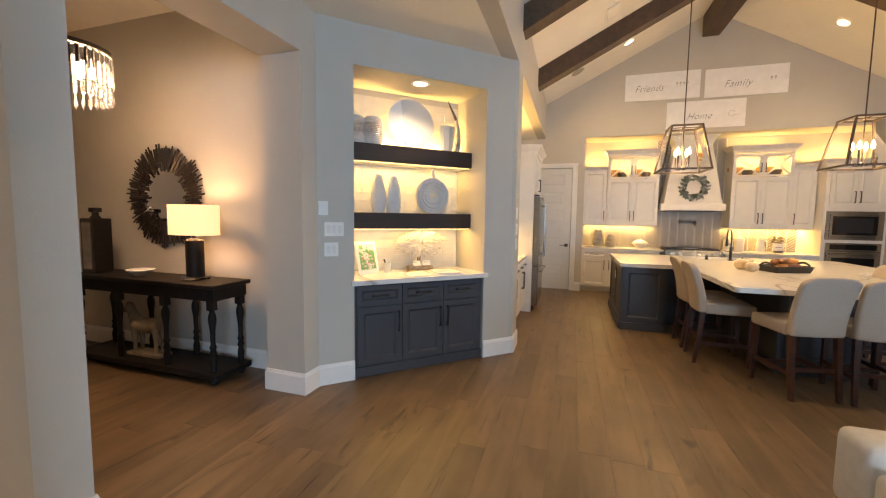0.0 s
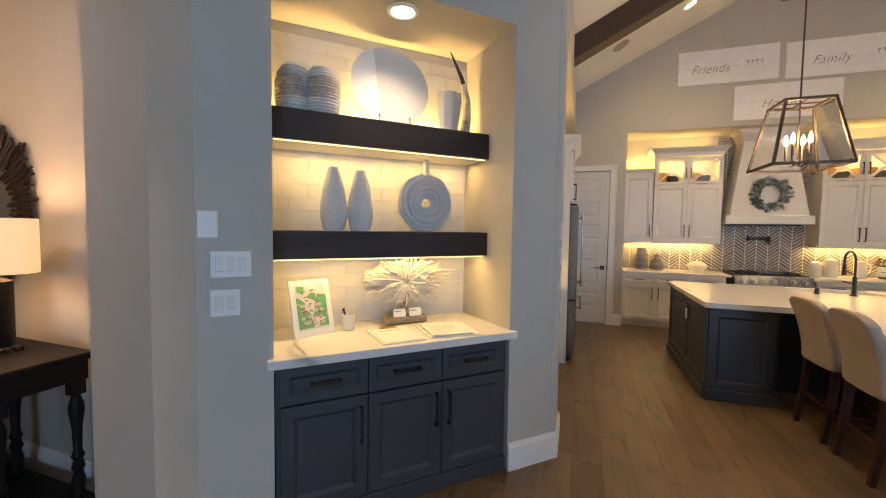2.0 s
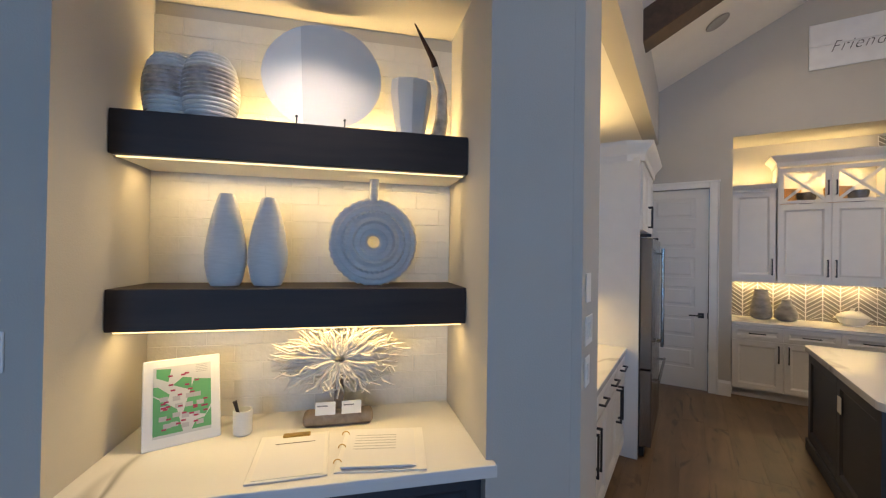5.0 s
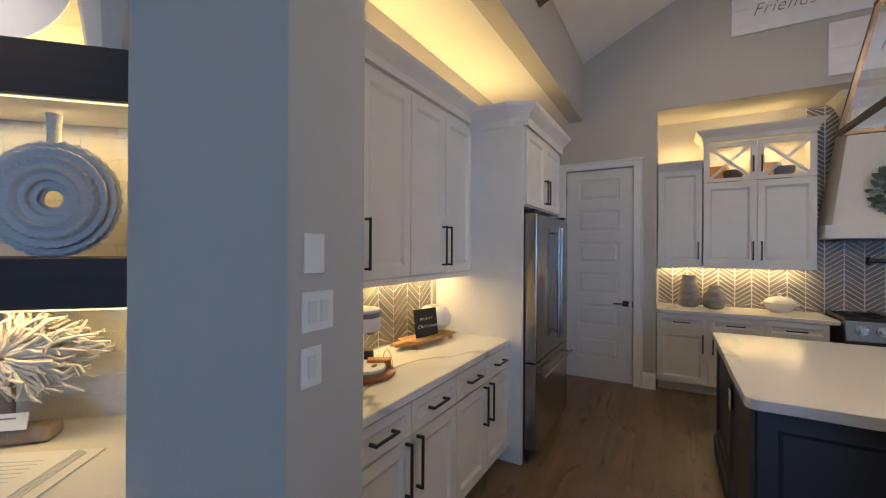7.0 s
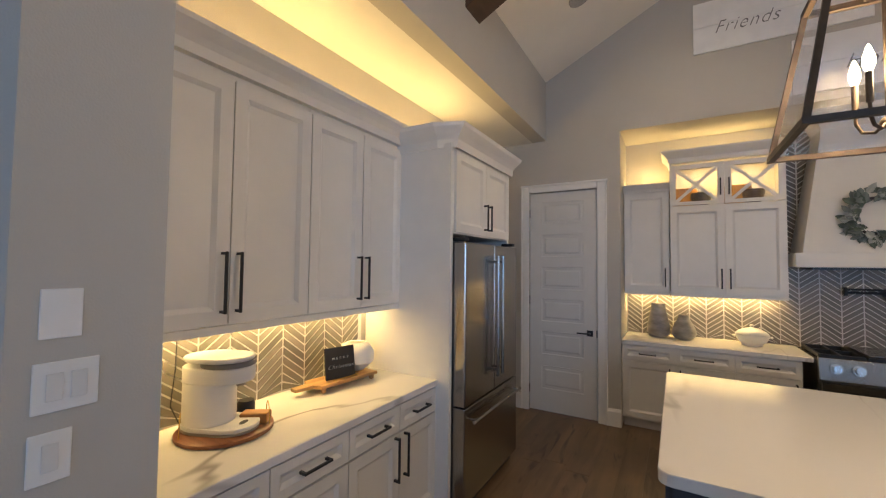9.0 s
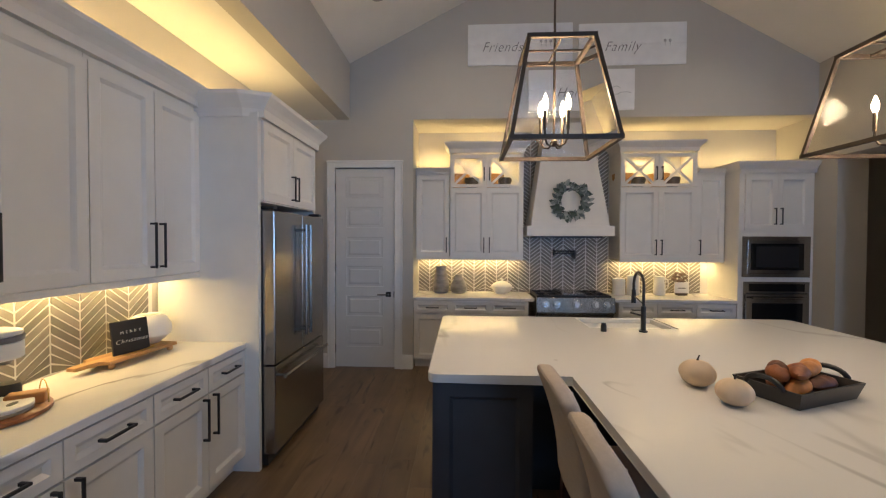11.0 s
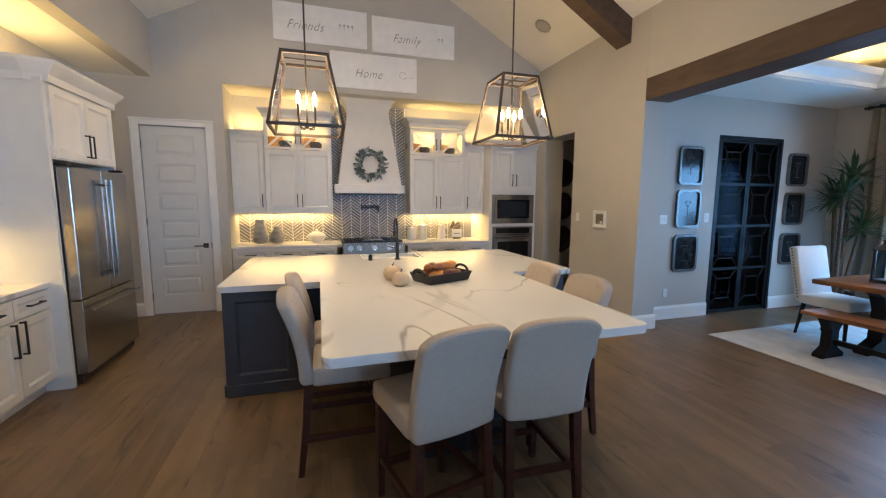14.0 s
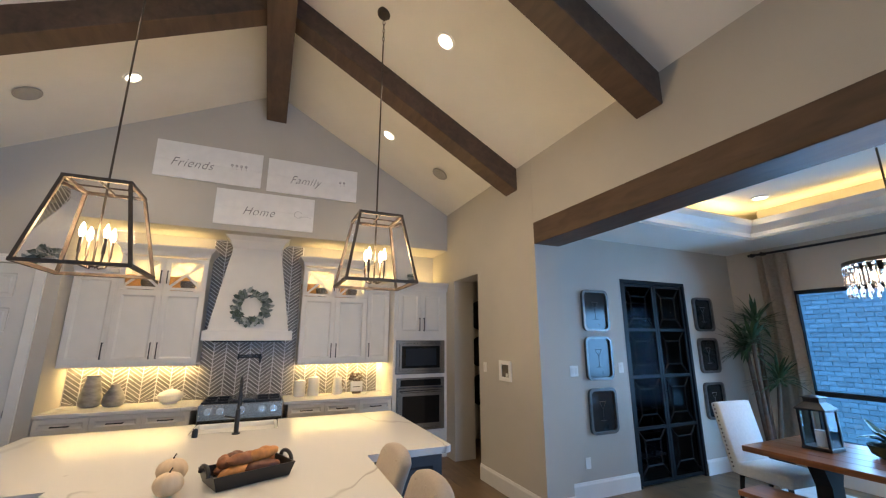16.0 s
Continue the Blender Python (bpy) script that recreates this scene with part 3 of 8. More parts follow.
def glass_top_cabinet(x, w, z0):
    m = BACK(x, UPY - 0.03)
    d = YA - UPY + 0.03
    ob = thing("display_cabinet", "white wall cabinet with lit crossed glass doors on top", "cabinet", m, "glass-topped wall cabinets")
    part("body", box(0, w, 0.002, d, z0, 2.31), M_CAB, ob)
    bm = bmesh.new()
    cube(bm, 0, 0.02, 0.002, d, 2.31, 2.76)
    cube(bm, w - 0.02, w, 0.002, d, 2.31, 2.76)
    cube(bm, 0.02, w - 0.02, d - 0.02, d, 2.31, 2.76)
    cube(bm, 0, w, 0.002, d, 2.76, 2.79)
    part("display_box", bm, M_CAB, ob)
    h = w / 2
    for a, hx in ((0, h - 0.035), (h, h + 0.035)):
        dd = part("door", shaker(a + 0.002, a + h - 0.002, z0 + 0.005, 2.30), M_CAB, ob)
        pull(dd, hx, z0 + 0.16, 0.20, True, -0.02)
        bm = bmesh.new()
        x0, x1, za, zb, r = a + 0.002, a + h - 0.002, 2.315, 2.735, 0.055
        cube(bm, x0, x0 + r, -0.02, 0, za, zb)
        cube(bm, x1 - r, x1, -0.02, 0, za, zb)
        cube(bm, x0 + r, x1 - r, -0.02, 0, za, za + r - 0.02)
        cube(bm, x0 + r, x1 - r, -0.02, 0, zb - r + 0.01, zb)
        ga = part("glass_door", bm, M_CAB, ob)
        xa, xb, zc, zd = x0 + r, x1 - r, za + r - 0.02, zb - r + 0.01
        for s in (1, -1):
            bm = bmesh.new()
            dx, dz = (xb - xa), (zd - zc) * s
            L = math.hypot(dx, dz)
            cube(bm, -L / 2, L / 2, -0.016 if s > 0 else -0.013, -0.004, -0.015, 0.015)
            turned(bm, Matrix.Translation(((xa + xb) / 2, 0, (zc + zd) / 2)) @ Matrix.Rotation(-math.atan2(dz, dx), 4, "Y"))
            part("crossbar", bm, M_CAB, ga)
        part("pane", box(xa, xb, -0.003, 0.0, zc, zd), M_CLEAR, ga, "clear glass pane").visible_shadow = False
        pull(ga, hx, 2.48, 0.17, True, -0.02)
    p = [(0.0, 0.0), (0.012, 0.0), (0.016, 0.35), (0.035, 0.55), (0.07, 0.85), (0.078, 1.0)]
    bm = bmesh.new()
    rings = []
    for o, hh in p:
        rings.append([bm.verts.new((xx, yy, 2.765 + hh * 0.12)) for xx, yy in ((-o, d), (-o, -0.02 - o), (w + o, -0.02 - o), (w + o, d))])
    for u, v in zip(rings, rings[1:]):
        for k in range(3):
            bm.faces.new((u[k], u[k + 1], v[k + 1], v[k]))
    bm.faces.new(rings[-1])
    part("crown_moulding", bm, M_CAB, ob)
    part("light_rail", box(0, w, -0.018, 0.002, z0 - 0.03, z0), M_CAB, ob)
    # dishes behind the glass
    for a, c in ((0.13, (0.50, 0.25, 0.06)), (0.30, (0.05, 0.045, 0.04)), (0.62, (0.55, 0.29, 0.08)), (0.76, (0.06, 0.05, 0.05))):
        bm = bmesh.new()
        lathe(bm, [(0.03, 0), (0.07, 0.02), (0.098, 0.10), (0.10, 0.145), (0.095, 0.145), (0.065, 0.03)], 20)
        solo("bowl", bm, mat("stoneware", c, 0.4, vary=0.15), "stacked stoneware bowl behind cabinet glass", "bowl", pose(x + w * a, UPY + 0.15 + (0.05 if c[0] > 0.3 else -0.04), 2.312) @ Matrix.Scale(1.35 if c[0] > 0.3 else 0.95, 4), "bowls in the glass cabinets", smooth=True)
    lamp("display_light", (x + w / 2, UPY + 0.12, 2.745), (x + w / 2, UPY + 0.16, 2.3), 6.5, AMBER, size=w * 0.8, size_y=0.04)


glass_top_cabinet(0.925, 0.95, 1.40)
glass_top_cabinet(3.10, 0.95, 1.38)

# oven tower
tow = thing("oven_tower", "white tall cabinet housing microwave and wall oven", "cabinet", BACK(4.42, 8.735))
part("body", box(0, 0.865, 0.002, YA - 8.735, 0.0, 2.47), M_CAB, tow)
for a, b, hx in ((0.06, 0.43, 0.395), (0.432, 0.80, 0.467)):
    d = part("door", shaker(a, b, 1.76, 2.42), M_CAB, tow)
    pull(d, hx, 1.92, 0.20, True, -0.02)
part("drawer_front", shaker(0.06, 0.80, 0.12, 0.36), M_CAB, tow)
bm = bmesh.new()
rings = []
for o, hh in [(0.0, 0.0), (0.012, 0.0), (0.016, 0.35), (0.035, 0.55), (0.07, 0.85), (0.078, 1.0)]:
    rings.append([bm.verts.new((xx, yy, 2.44 + hh * 0.13)) for xx, yy in ((-o, 0.5), (-o, -0.02 - o), (0.865, -0.02 - o), (0.865, 0.5))])
for u, v in zip(rings, rings[1:]):
    for k in range(3):
        bm.faces.new((u[k], u[k + 1], v[k + 1], v[k]))
bm.faces.new(rings[-1])
part("crown_moulding", bm, M_CAB, tow)
mw = thing("microwave", "built-in stainless microwave with black glass front", "microwave", BACK(4.455, 8.73))
part("trim_frame", box(0, 0.79, -0.012, 0.0, 1.19, 1.68, bevel=0.004), M_STEEL, mw)
part("door_panel", box(0.055, 0.735, -0.026, -0.0122, 1.235, 1.635, bevel=0.005, seg=2), M_STEEL, mw)
part("door_glass", box(0.09, 0.70, -0.030, -0.0262, 1.275, 1.595, bevel=0.002), M_DARKGLASS, mw, "black glass microwave door")
part("window_mesh", box(0.15, 0.64, -0.0312, -0.0302, 1.31, 1.56), mat("oven_mesh", (0.004, 0.004, 0.005), 0.5), mw, "black inner window mesh")
ov = thing("wall_oven", "built-in stainless wall oven with bar handle", "oven", BACK(4.475, 8.73))
part("front_frame", box(0, 0.76, -0.02, 0.0, 0.40, 1.135, bevel=0.004), M_STEEL, ov)
part("control_panel", box(0.06, 0.70, -0.026, -0.0202, 1.02, 1.11, bevel=0.002), M_DARKGLASS, ov, "black oven display")
part("vent_slot", box(0.03, 0.73, -0.024, -0.0202, 0.992, 1.002), M_BLACK, ov, "dark slot over the door")
part("door_panel", box(0.015, 0.745, -0.034, -0.0203, 0.43, 0.985, bevel=0.005, seg=2), M_STEEL, ov)
part("window", box(0.09, 0.67, -0.038, -0.0342, 0.50, 0.88, bevel=0.002), M_DARKGLASS, ov, "black oven window")
steel_bar(ov, (0.06, -0.078, 0.945), (0.70, -0.078, 0.945))

# range and hood
M_KNOB = mat("polished_steel", (0.72, 0.71, 0.69), 0.18, metal=1.0)
rng = thing("range", "stainless gas range with front knobs and black grates", "range", pose(1.995, 8.70, 0))
part("body", box(0, 0.95, 0.0, YA - 8.70 - 0.03, 0.10, 0.90, bevel=0.004), M_STEEL, rng)
bm = box(0.0, 0.95, -0.07, -0.001, 0.74, 0.925, bevel=0.008, seg=2)
for v in bm.verts:
    if v.co.z > 0.85 and v.co.y < -0.03:
        v.co.y += 0.04
part("control_panel", bm, M_STEEL, rng)
part("oven_door", box(0.02, 0.93, -0.04, -0.001, 0.16, 0.72, bevel=0.006), M_STEEL, rng)
for k in range(3):
    bm = bmesh.new()
    x0, x1 = 0.02 + k * 0.305, 0.315 + k * 0.305
    for yy in (0.03, 0.29, 0.55):
        cube(bm, x0, x1, yy, yy + 0.018, 0.905, 0.945)
    for xx in (x0, (x0 + x1) / 2 - 0.008, x1 - 0.016):
        cube(bm, xx, xx + 0.016, 0.048, 0.55, 0.915, 0.944)
    part("grate", bm, M_BLACK, rng, "black cast-iron grate")
part("griddle", box(0.335, 0.615, 0.06, 0.53, 0.946, 0.962, bevel=0.004), M_STEEL, rng, "steel griddle plate")
for xx in (0.11, 0.245, 0.475, 0.705, 0.84):
    bm = bmesh.new()
    tube(bm, (xx, -0.045, 0.842), (xx, -0.105, 0.853), 0.032, 0.028, 20)
    tube(bm, (xx, -0.045, 0.842), (xx, -0.064, 0.846), 0.042, 0.042, 20)
    part("knob", bm, M_KNOB, rng, "round steel knob", smooth=True)
hood = thing("range_hood", "white tapered plaster range hood", "range hood", pose(2.45, 8.86, 0))
bm = bmesh.new()
rings = []
for hw, hd, z in ((0.49, 0.0, 1.81), (0.47, 0.02, 1.95), (0.36, 0.11, 2.65), (0.325, 0.14, 2.85), (0.315, 0.15, 2.95), (0.36, 0.10, 3.06), (0.42, 0.05, 3.12)):
    rings.append([bm.verts.new(q) for q in ((-hw, 0.48, z), (-hw, hd, z), (hw, hd, z), (hw, 0.48, z))])
for u, v in zip(rings, rings[1:]):
    for k in range(3):
        bm.faces.new((u[k], u[k + 1], v[k + 1], v[k]))
part("chimney", bm, M_CAB, hood)
part("apron", box(-0.545, 0.545, -0.02, 0.48, 1.68, 1.81, bevel=0.004), M_CAB, hood)
part("insert", box(-0.42, 0.42, 0.06, 0.40, 1.66, 1.679), M_BLACK, hood, "dark filter insert")

# island
isl = thing("island", "charcoal T-shaped kitchen island base with panelled ends", "island", pose(0, 0, 0))
bm = bmesh.new()
cube(bm, 0.95, 3.98, 6.35, 7.48, 0.0, 0.852)
cube(bm, 0.95, 1.47, 5.915, 6.35, 0.0, 0.852)
cube(bm, 3.46, 3.98, 5.915, 6.35, 0.0, 0.852)
cube(bm, 2.22, 2.84, 4.75, 6.35, 0.0, 0.852)
part("body", bm, M_GREY, isl)
for m, w in ((pose(0.95, 5.915, 0), 0.52), (pose(0.95, 7.48, 0, 0, 0, -90), 1.565), (pose(3.46, 5.915, 0), 0.52), (pose(2.22, 4.75, 0), 0.62)):
    n = 1 if w < 1 else 2
    for k in range(n):
        bm = shaker(w * k / n + 0.002, w * (k + 1) / n - 0.002, 0.10, 0.845, rail=0.07)
        turned(bm, m)
        part("panel", bm, M_GREY, isl)
    bm = box(-0.015, w + 0.015, -0.035, -0.0, 0.0, 0.10, bevel=0.006)
    turned(bm, m)
    part("plinth", bm, M_GREY, isl)
bm = bmesh.new()


def rounded(pts, r=0.05, n=4):
    out = []
    m = len(pts)
    for i in range(m):
        a, b, c = (Vector((*pts[(i + k) % m], 0)) for k in (-1, 0, 1))
        rr = r if pts[i][0] not in (2.13, 2.85) and not (abs(b.y - 5.87) < 0.01 and 1.5 < b.x < 3.6) else 0
        if not rr:
            out.append(pts[i])
            continue
        u, v = (a - b).normalized(), (c - b).normalized()
        o = b + (u + v) * rr
        for k in range(n + 1):
            ang = k / n * math.pi / 2
            q = o - v * rr * math.cos(ang) - u * rr * math.sin(ang)
            out.append((q.x, q.y))
    return out


T_SHAPE = [(0.905, 5.87), (1.67, 5.87), (1.67, 4.205), (3.39, 4.205), (3.39, 5.87), (4.06, 5.87), (4.06, 7.53), (2.85, 7.53), (2.85, 7.06), (2.13, 7.06), (2.13, 7.53), (0.905, 7.53)]
extrude_poly(bm, rounded(T_SHAPE), 0.855, 0.905, bevel=0.005)
solo("island_countertop", bm, M_QUARTZ, "white grey-veined quartz T-shaped island top", "countertop")

# ---- doors, trim, beams ----
door = thing("door_1", "white six-panel interior door, closed, in a white casing", "door", pose(0, YB, 0), kind="structure")
bm = bmesh.new()
cube(bm, -0.598, -0.518, -0.022, 0, 0, 2.59, bevel=0.006)
cube(bm, 0.240, 0.328, -0.022, 0, 0, 2.59, bevel=0.006)
cube(bm, -0.518, 0.240, -0.022, 0, 2.525, 2.59, bevel=0.006)
for xa, xb in ((-0.612, -0.598), (0.328, 0.340)):
    cube(bm, xa, xb, -0.032, 0, 0, 2.59, bevel=0.003)
cube(bm, -0.62, 0.35, -0.03, 0, 2.59, 2.615, bevel=0.004)
part("casing", bm, M_TRIM, door)
bm = bmesh.new()
cube(bm, -0.510, 0.232, 0.010, 0.05, 0.014, 2.515)
leaf = part("leaf", bm, M_DOORP, door)
for z in (0.272, 0.662, 1.036, 1.402, 1.776, 2.152):
    bm = bmesh.new()
    f = cube(bm, -0.375, 0.095, 0.004, 0.013, z - 0.004, z + 0.256)
    bm.normal_update()
    bmesh.ops.inset_region(bm, faces=[f[2]], thickness=0.014, depth=-0.009, use_even_offset=True)
    bmesh.ops.inset_region(bm, faces=[f[2]], thickness=0.016, depth=0.0, use_even_offset=True)
    bmesh.ops.inset_region(bm, faces=[f[2]], thickness=0.022, depth=0.010, use_even_offset=True)
    part("panel", bm, M_DOORP, leaf)
bm = bmesh.new()
cube(bm, 0.128, 0.192, -0.004, 0.010, 0.906, 0.970, bevel=0.002)
cube(bm, 0.030, 0.168, -0.055, -0.041, 0.930, 0.946, bevel=0.003)
cube(bm, 0.152, 0.168, -0.045, -0.003, 0.930, 0.946)
part("handle", bm, M_BLACK, leaf, "black square lever handle")
for z in (0.25, 1.27, 2.28):
    part("hinge", box(-0.519, -0.508, -0.004, 0.010, z - 0.05, z + 0.05, bevel=0.002), M_STEEL, leaf, "steel hinge")
part("strike_plate", box(0.226, 0.236, 0.004, 0.012, 0.90, 0.975, bevel=0.001), M_BLACK, leaf, "black latch edge")


def skirting(name, pts, h=0.18, t=0.018):
    """Baseboard along a line of floor points, standing off to the right of the way walked."""
    bm = bmesh.new()
    prof = [(0.001, 0), (t, 0), (t, h - 0.03), (t * 0.6, h - 0.012), (t * 0.45, h), (0.001, h)]
    vs = [Vector((*q, 0)) for q in pts]
    rows = []
    for i, p in enumerate(vs):
        ns = []
        for a, b in ((i - 1, i), (i, i + 1)):
            if 0 <= a and b < len(vs):
                d = (vs[b] - vs[a]).normalized()
                ns.append(Vector((d.y, -d.x, 0)))
        n = sum(ns, Vector()) / len(ns)
        n = n / max(n.length_squared, 0.3)
        rows.append([bm.verts.new(p + n * o + Vector((0, 0, z))) for o, z in prof])
    for u, v in zip(rows, rows[1:]):
        for k in range(6):
            bm.faces.new((u[k], u[(k + 1) % 6], v[(k + 1) % 6], v[k]))
    bm.faces.new(rows[0])
    bm.faces.new(rows[-1][::-1])
    return structure(name, bm, M_TRIM, "tall white moulded baseboard", "baseboard")


q = DIAG @ Vector((N0, 0, 0))
q2 = DIAG @ Vector((N1, 0, 0))
skirting("baseboard_pier_hall", [(-2.16, 3.12), (-2.16, 2.77), (-1.785, 2.77), (-1.785, 2.96), (q.x, q.y)])
skirting("baseboard_pier_kitchen", [(q2.x, q2.y), (-0.345, 4.402), (-0.316, 4.425), (-0.316, 4.745)])
skirting("baseboard_north", [(0.341, YB), (0.47, YB)])
skirting("baseboard_north_corner", [(-1.05, YB), (-0.613, YB)])
skirting("baseboard_hall", [(-6.0, 3.12), (-2.16, 3.12)])
skirting("baseboard_west", [(-1.30, YS), (-1.30, 0.55), (-1.785, 1.04), (-1.785, 1.25), (-2.16, 1.25)])
skirting("baseboard_east", [(XR, 7.68), (XR, 6.36), (XR + 0.33, 6.36), (XR + 0.33, 6.63), (6.80, 6.63)])
skirting("baseboard_dining", [(8.01, 6.63), (XD, 6.63), (XD, YD)])
skirting("baseboard_east_south", [(XR + 0.33, 2.2), (XR, 2.2), (XR, YS)])

# ridge beam and rafters
solo("ridge_beam", box(XRIDGE - 0.135, XRIDGE + 0.135, YS, YB, 4.83, 5.30, bevel=0.006), M_BEAM, "dark-stained timber ridge beam", "beam", kind="structure")


def rafter(xa, za, xb, zb, y):
    d = Vector((xb - xa, 0, zb - za))
    a = math.atan2(d.z, d.x)
    under = (-0.245, 0.02) if xb > xa else (-0.02, 0.236)
    bm = box(-0.14, d.length, -0.12, 0.12, *under, bevel=0.006)
    return solo("rafter_beam", bm, M_BEAM, "dark-stained timber rafter beam under the vault", "beam", pose(xa, y, za) @ Matrix.Rotation(-a, 4, "Y"), "rafter beams", "structure")


for y in (6.765, 4.80, 2.84, 0.88, -1.08):
    rafter(XL + 0.01, EL - 0.0, XRIDGE - 0.137, ZRIDGE - 0.06, y)
    rafter(XR - 0.01, ER - 0.0, XRIDGE + 0.137, ZRIDGE - 0.06, y)


def slope_z(x):
    return EL + (ZRIDGE - EL) * (x - XL) / (XRIDGE - XL) if x < XRIDGE else ER + (ZRIDGE - ER) * (XR - x) / (XR - XRIDGE)


def slope_turn(x):
    a = math.atan2(ZRIDGE - EL, XRIDGE - XL) if x < XRIDGE else -math.atan2(ZRIDGE - ER, XR - XRIDGE)
    return Matrix.Rotation(-a, 4, "Y")


def downlight(x, y, watts, z=None, r=0.075):
    m = Matrix.Translation((x, y, slope_z(x) - 0.012 if z is None else z)) @ (slope_turn(x) if z is None else Matrix())
    ob = thing("recessed_light", "round white recessed ceiling light, lit", "ceiling light", m, "recessed lights")
    bm = bmesh.new()
    lathe(bm, [(r + 0.02, 0.0), (r + 0.022, -0.006), (r, -0.012), (r - 0.004, -0.004), (r - 0.004, 0.0)], 28)
    part("trim_ring", bm, M_TRIM, ob, smooth=True)
    bm = bmesh.new()
    lathe(bm, [(r - 0.006, -0.004), (r - 0.02, -0.011)], 24)
    part("lens", bm, M_CANLIGHT, ob, "glowing lens")
    e = m @ Vector((0, 0, -0.03))
    lamp("recessed_lamp", e, e - Vector((0, 0, 1)), watts, WARM, "SPOT", 0.06, cone=125, soft=1.0)
    return ob


for x, y in ((1.07, 7.76), (3.98, 7.74), (3.98, 5.81), (1.07, 5.81), (1.07, 3.85), (3.98, 3.85), (1.07, 0.5), (3.98, 0.5)):
    downlight(x, y, 72)


def speaker(x, y):
    m = Matrix.Translation((x, y, slope_z(x) - 0.012)) @ slope_turn(x)
    bm = bmesh.new()
    lathe(bm, [(0.115, 0.0), (0.115, -0.006), (0.105, -0.012), (0.10, -0.008)], 32)
    return solo("ceiling_speaker", bm, mat("speaker_mesh", (0.36, 0.34, 0.31), 0.8, vary=0.2, scale=300), "round off-white ceiling speaker grille", "speaker", m, "ceiling speakers", smooth=True)


def ceiling_vent(x, y):
    m = Matrix.Translation((x, y, slope_z(x) - 0.012)) @ slope_turn(x)
    ob = thing("ceiling_vent", "white slatted air vent in the sloping ceiling", "vent", m)
    bm = bmesh.new()
    for a in ((-0.10, 0.10, -0.18, -0.155), (-0.10, 0.10, 0.155, 0.18), (-0.10, -0.078, -0.155, 0.155), (0.078, 0.10, -0.155, 0.155)):
        cube(bm, a[0], a[1], a[2], a[3], -0.010, 0.0, bevel=0.002)
    part("frame", bm, M_TRIM, ob)
    # dark sheet painting the shade seen between the slats
    part("backing", box(-0.078, 0.078, -0.155, 0.155, -0.002, 0.0), mat("vent_shadow", (0.10, 0.095, 0.09), 0.8), ob)
    for k in range(6):
        bm = box(-0.011, 0.011, -0.154, 0.154, -0.0012, 0.0012)
        turned(bm, Matrix.Translation((-0.062 + k * 0.025, 0, -0.006)) @ Matrix.Rotation(radians(28), 4, "Y"))
        part("slat", bm, M_TRIM, ob)
    return ob


ceiling_vent(0.69, 6.20)
speaker(4.75, 7.76)
speaker(0.26, 7.77)

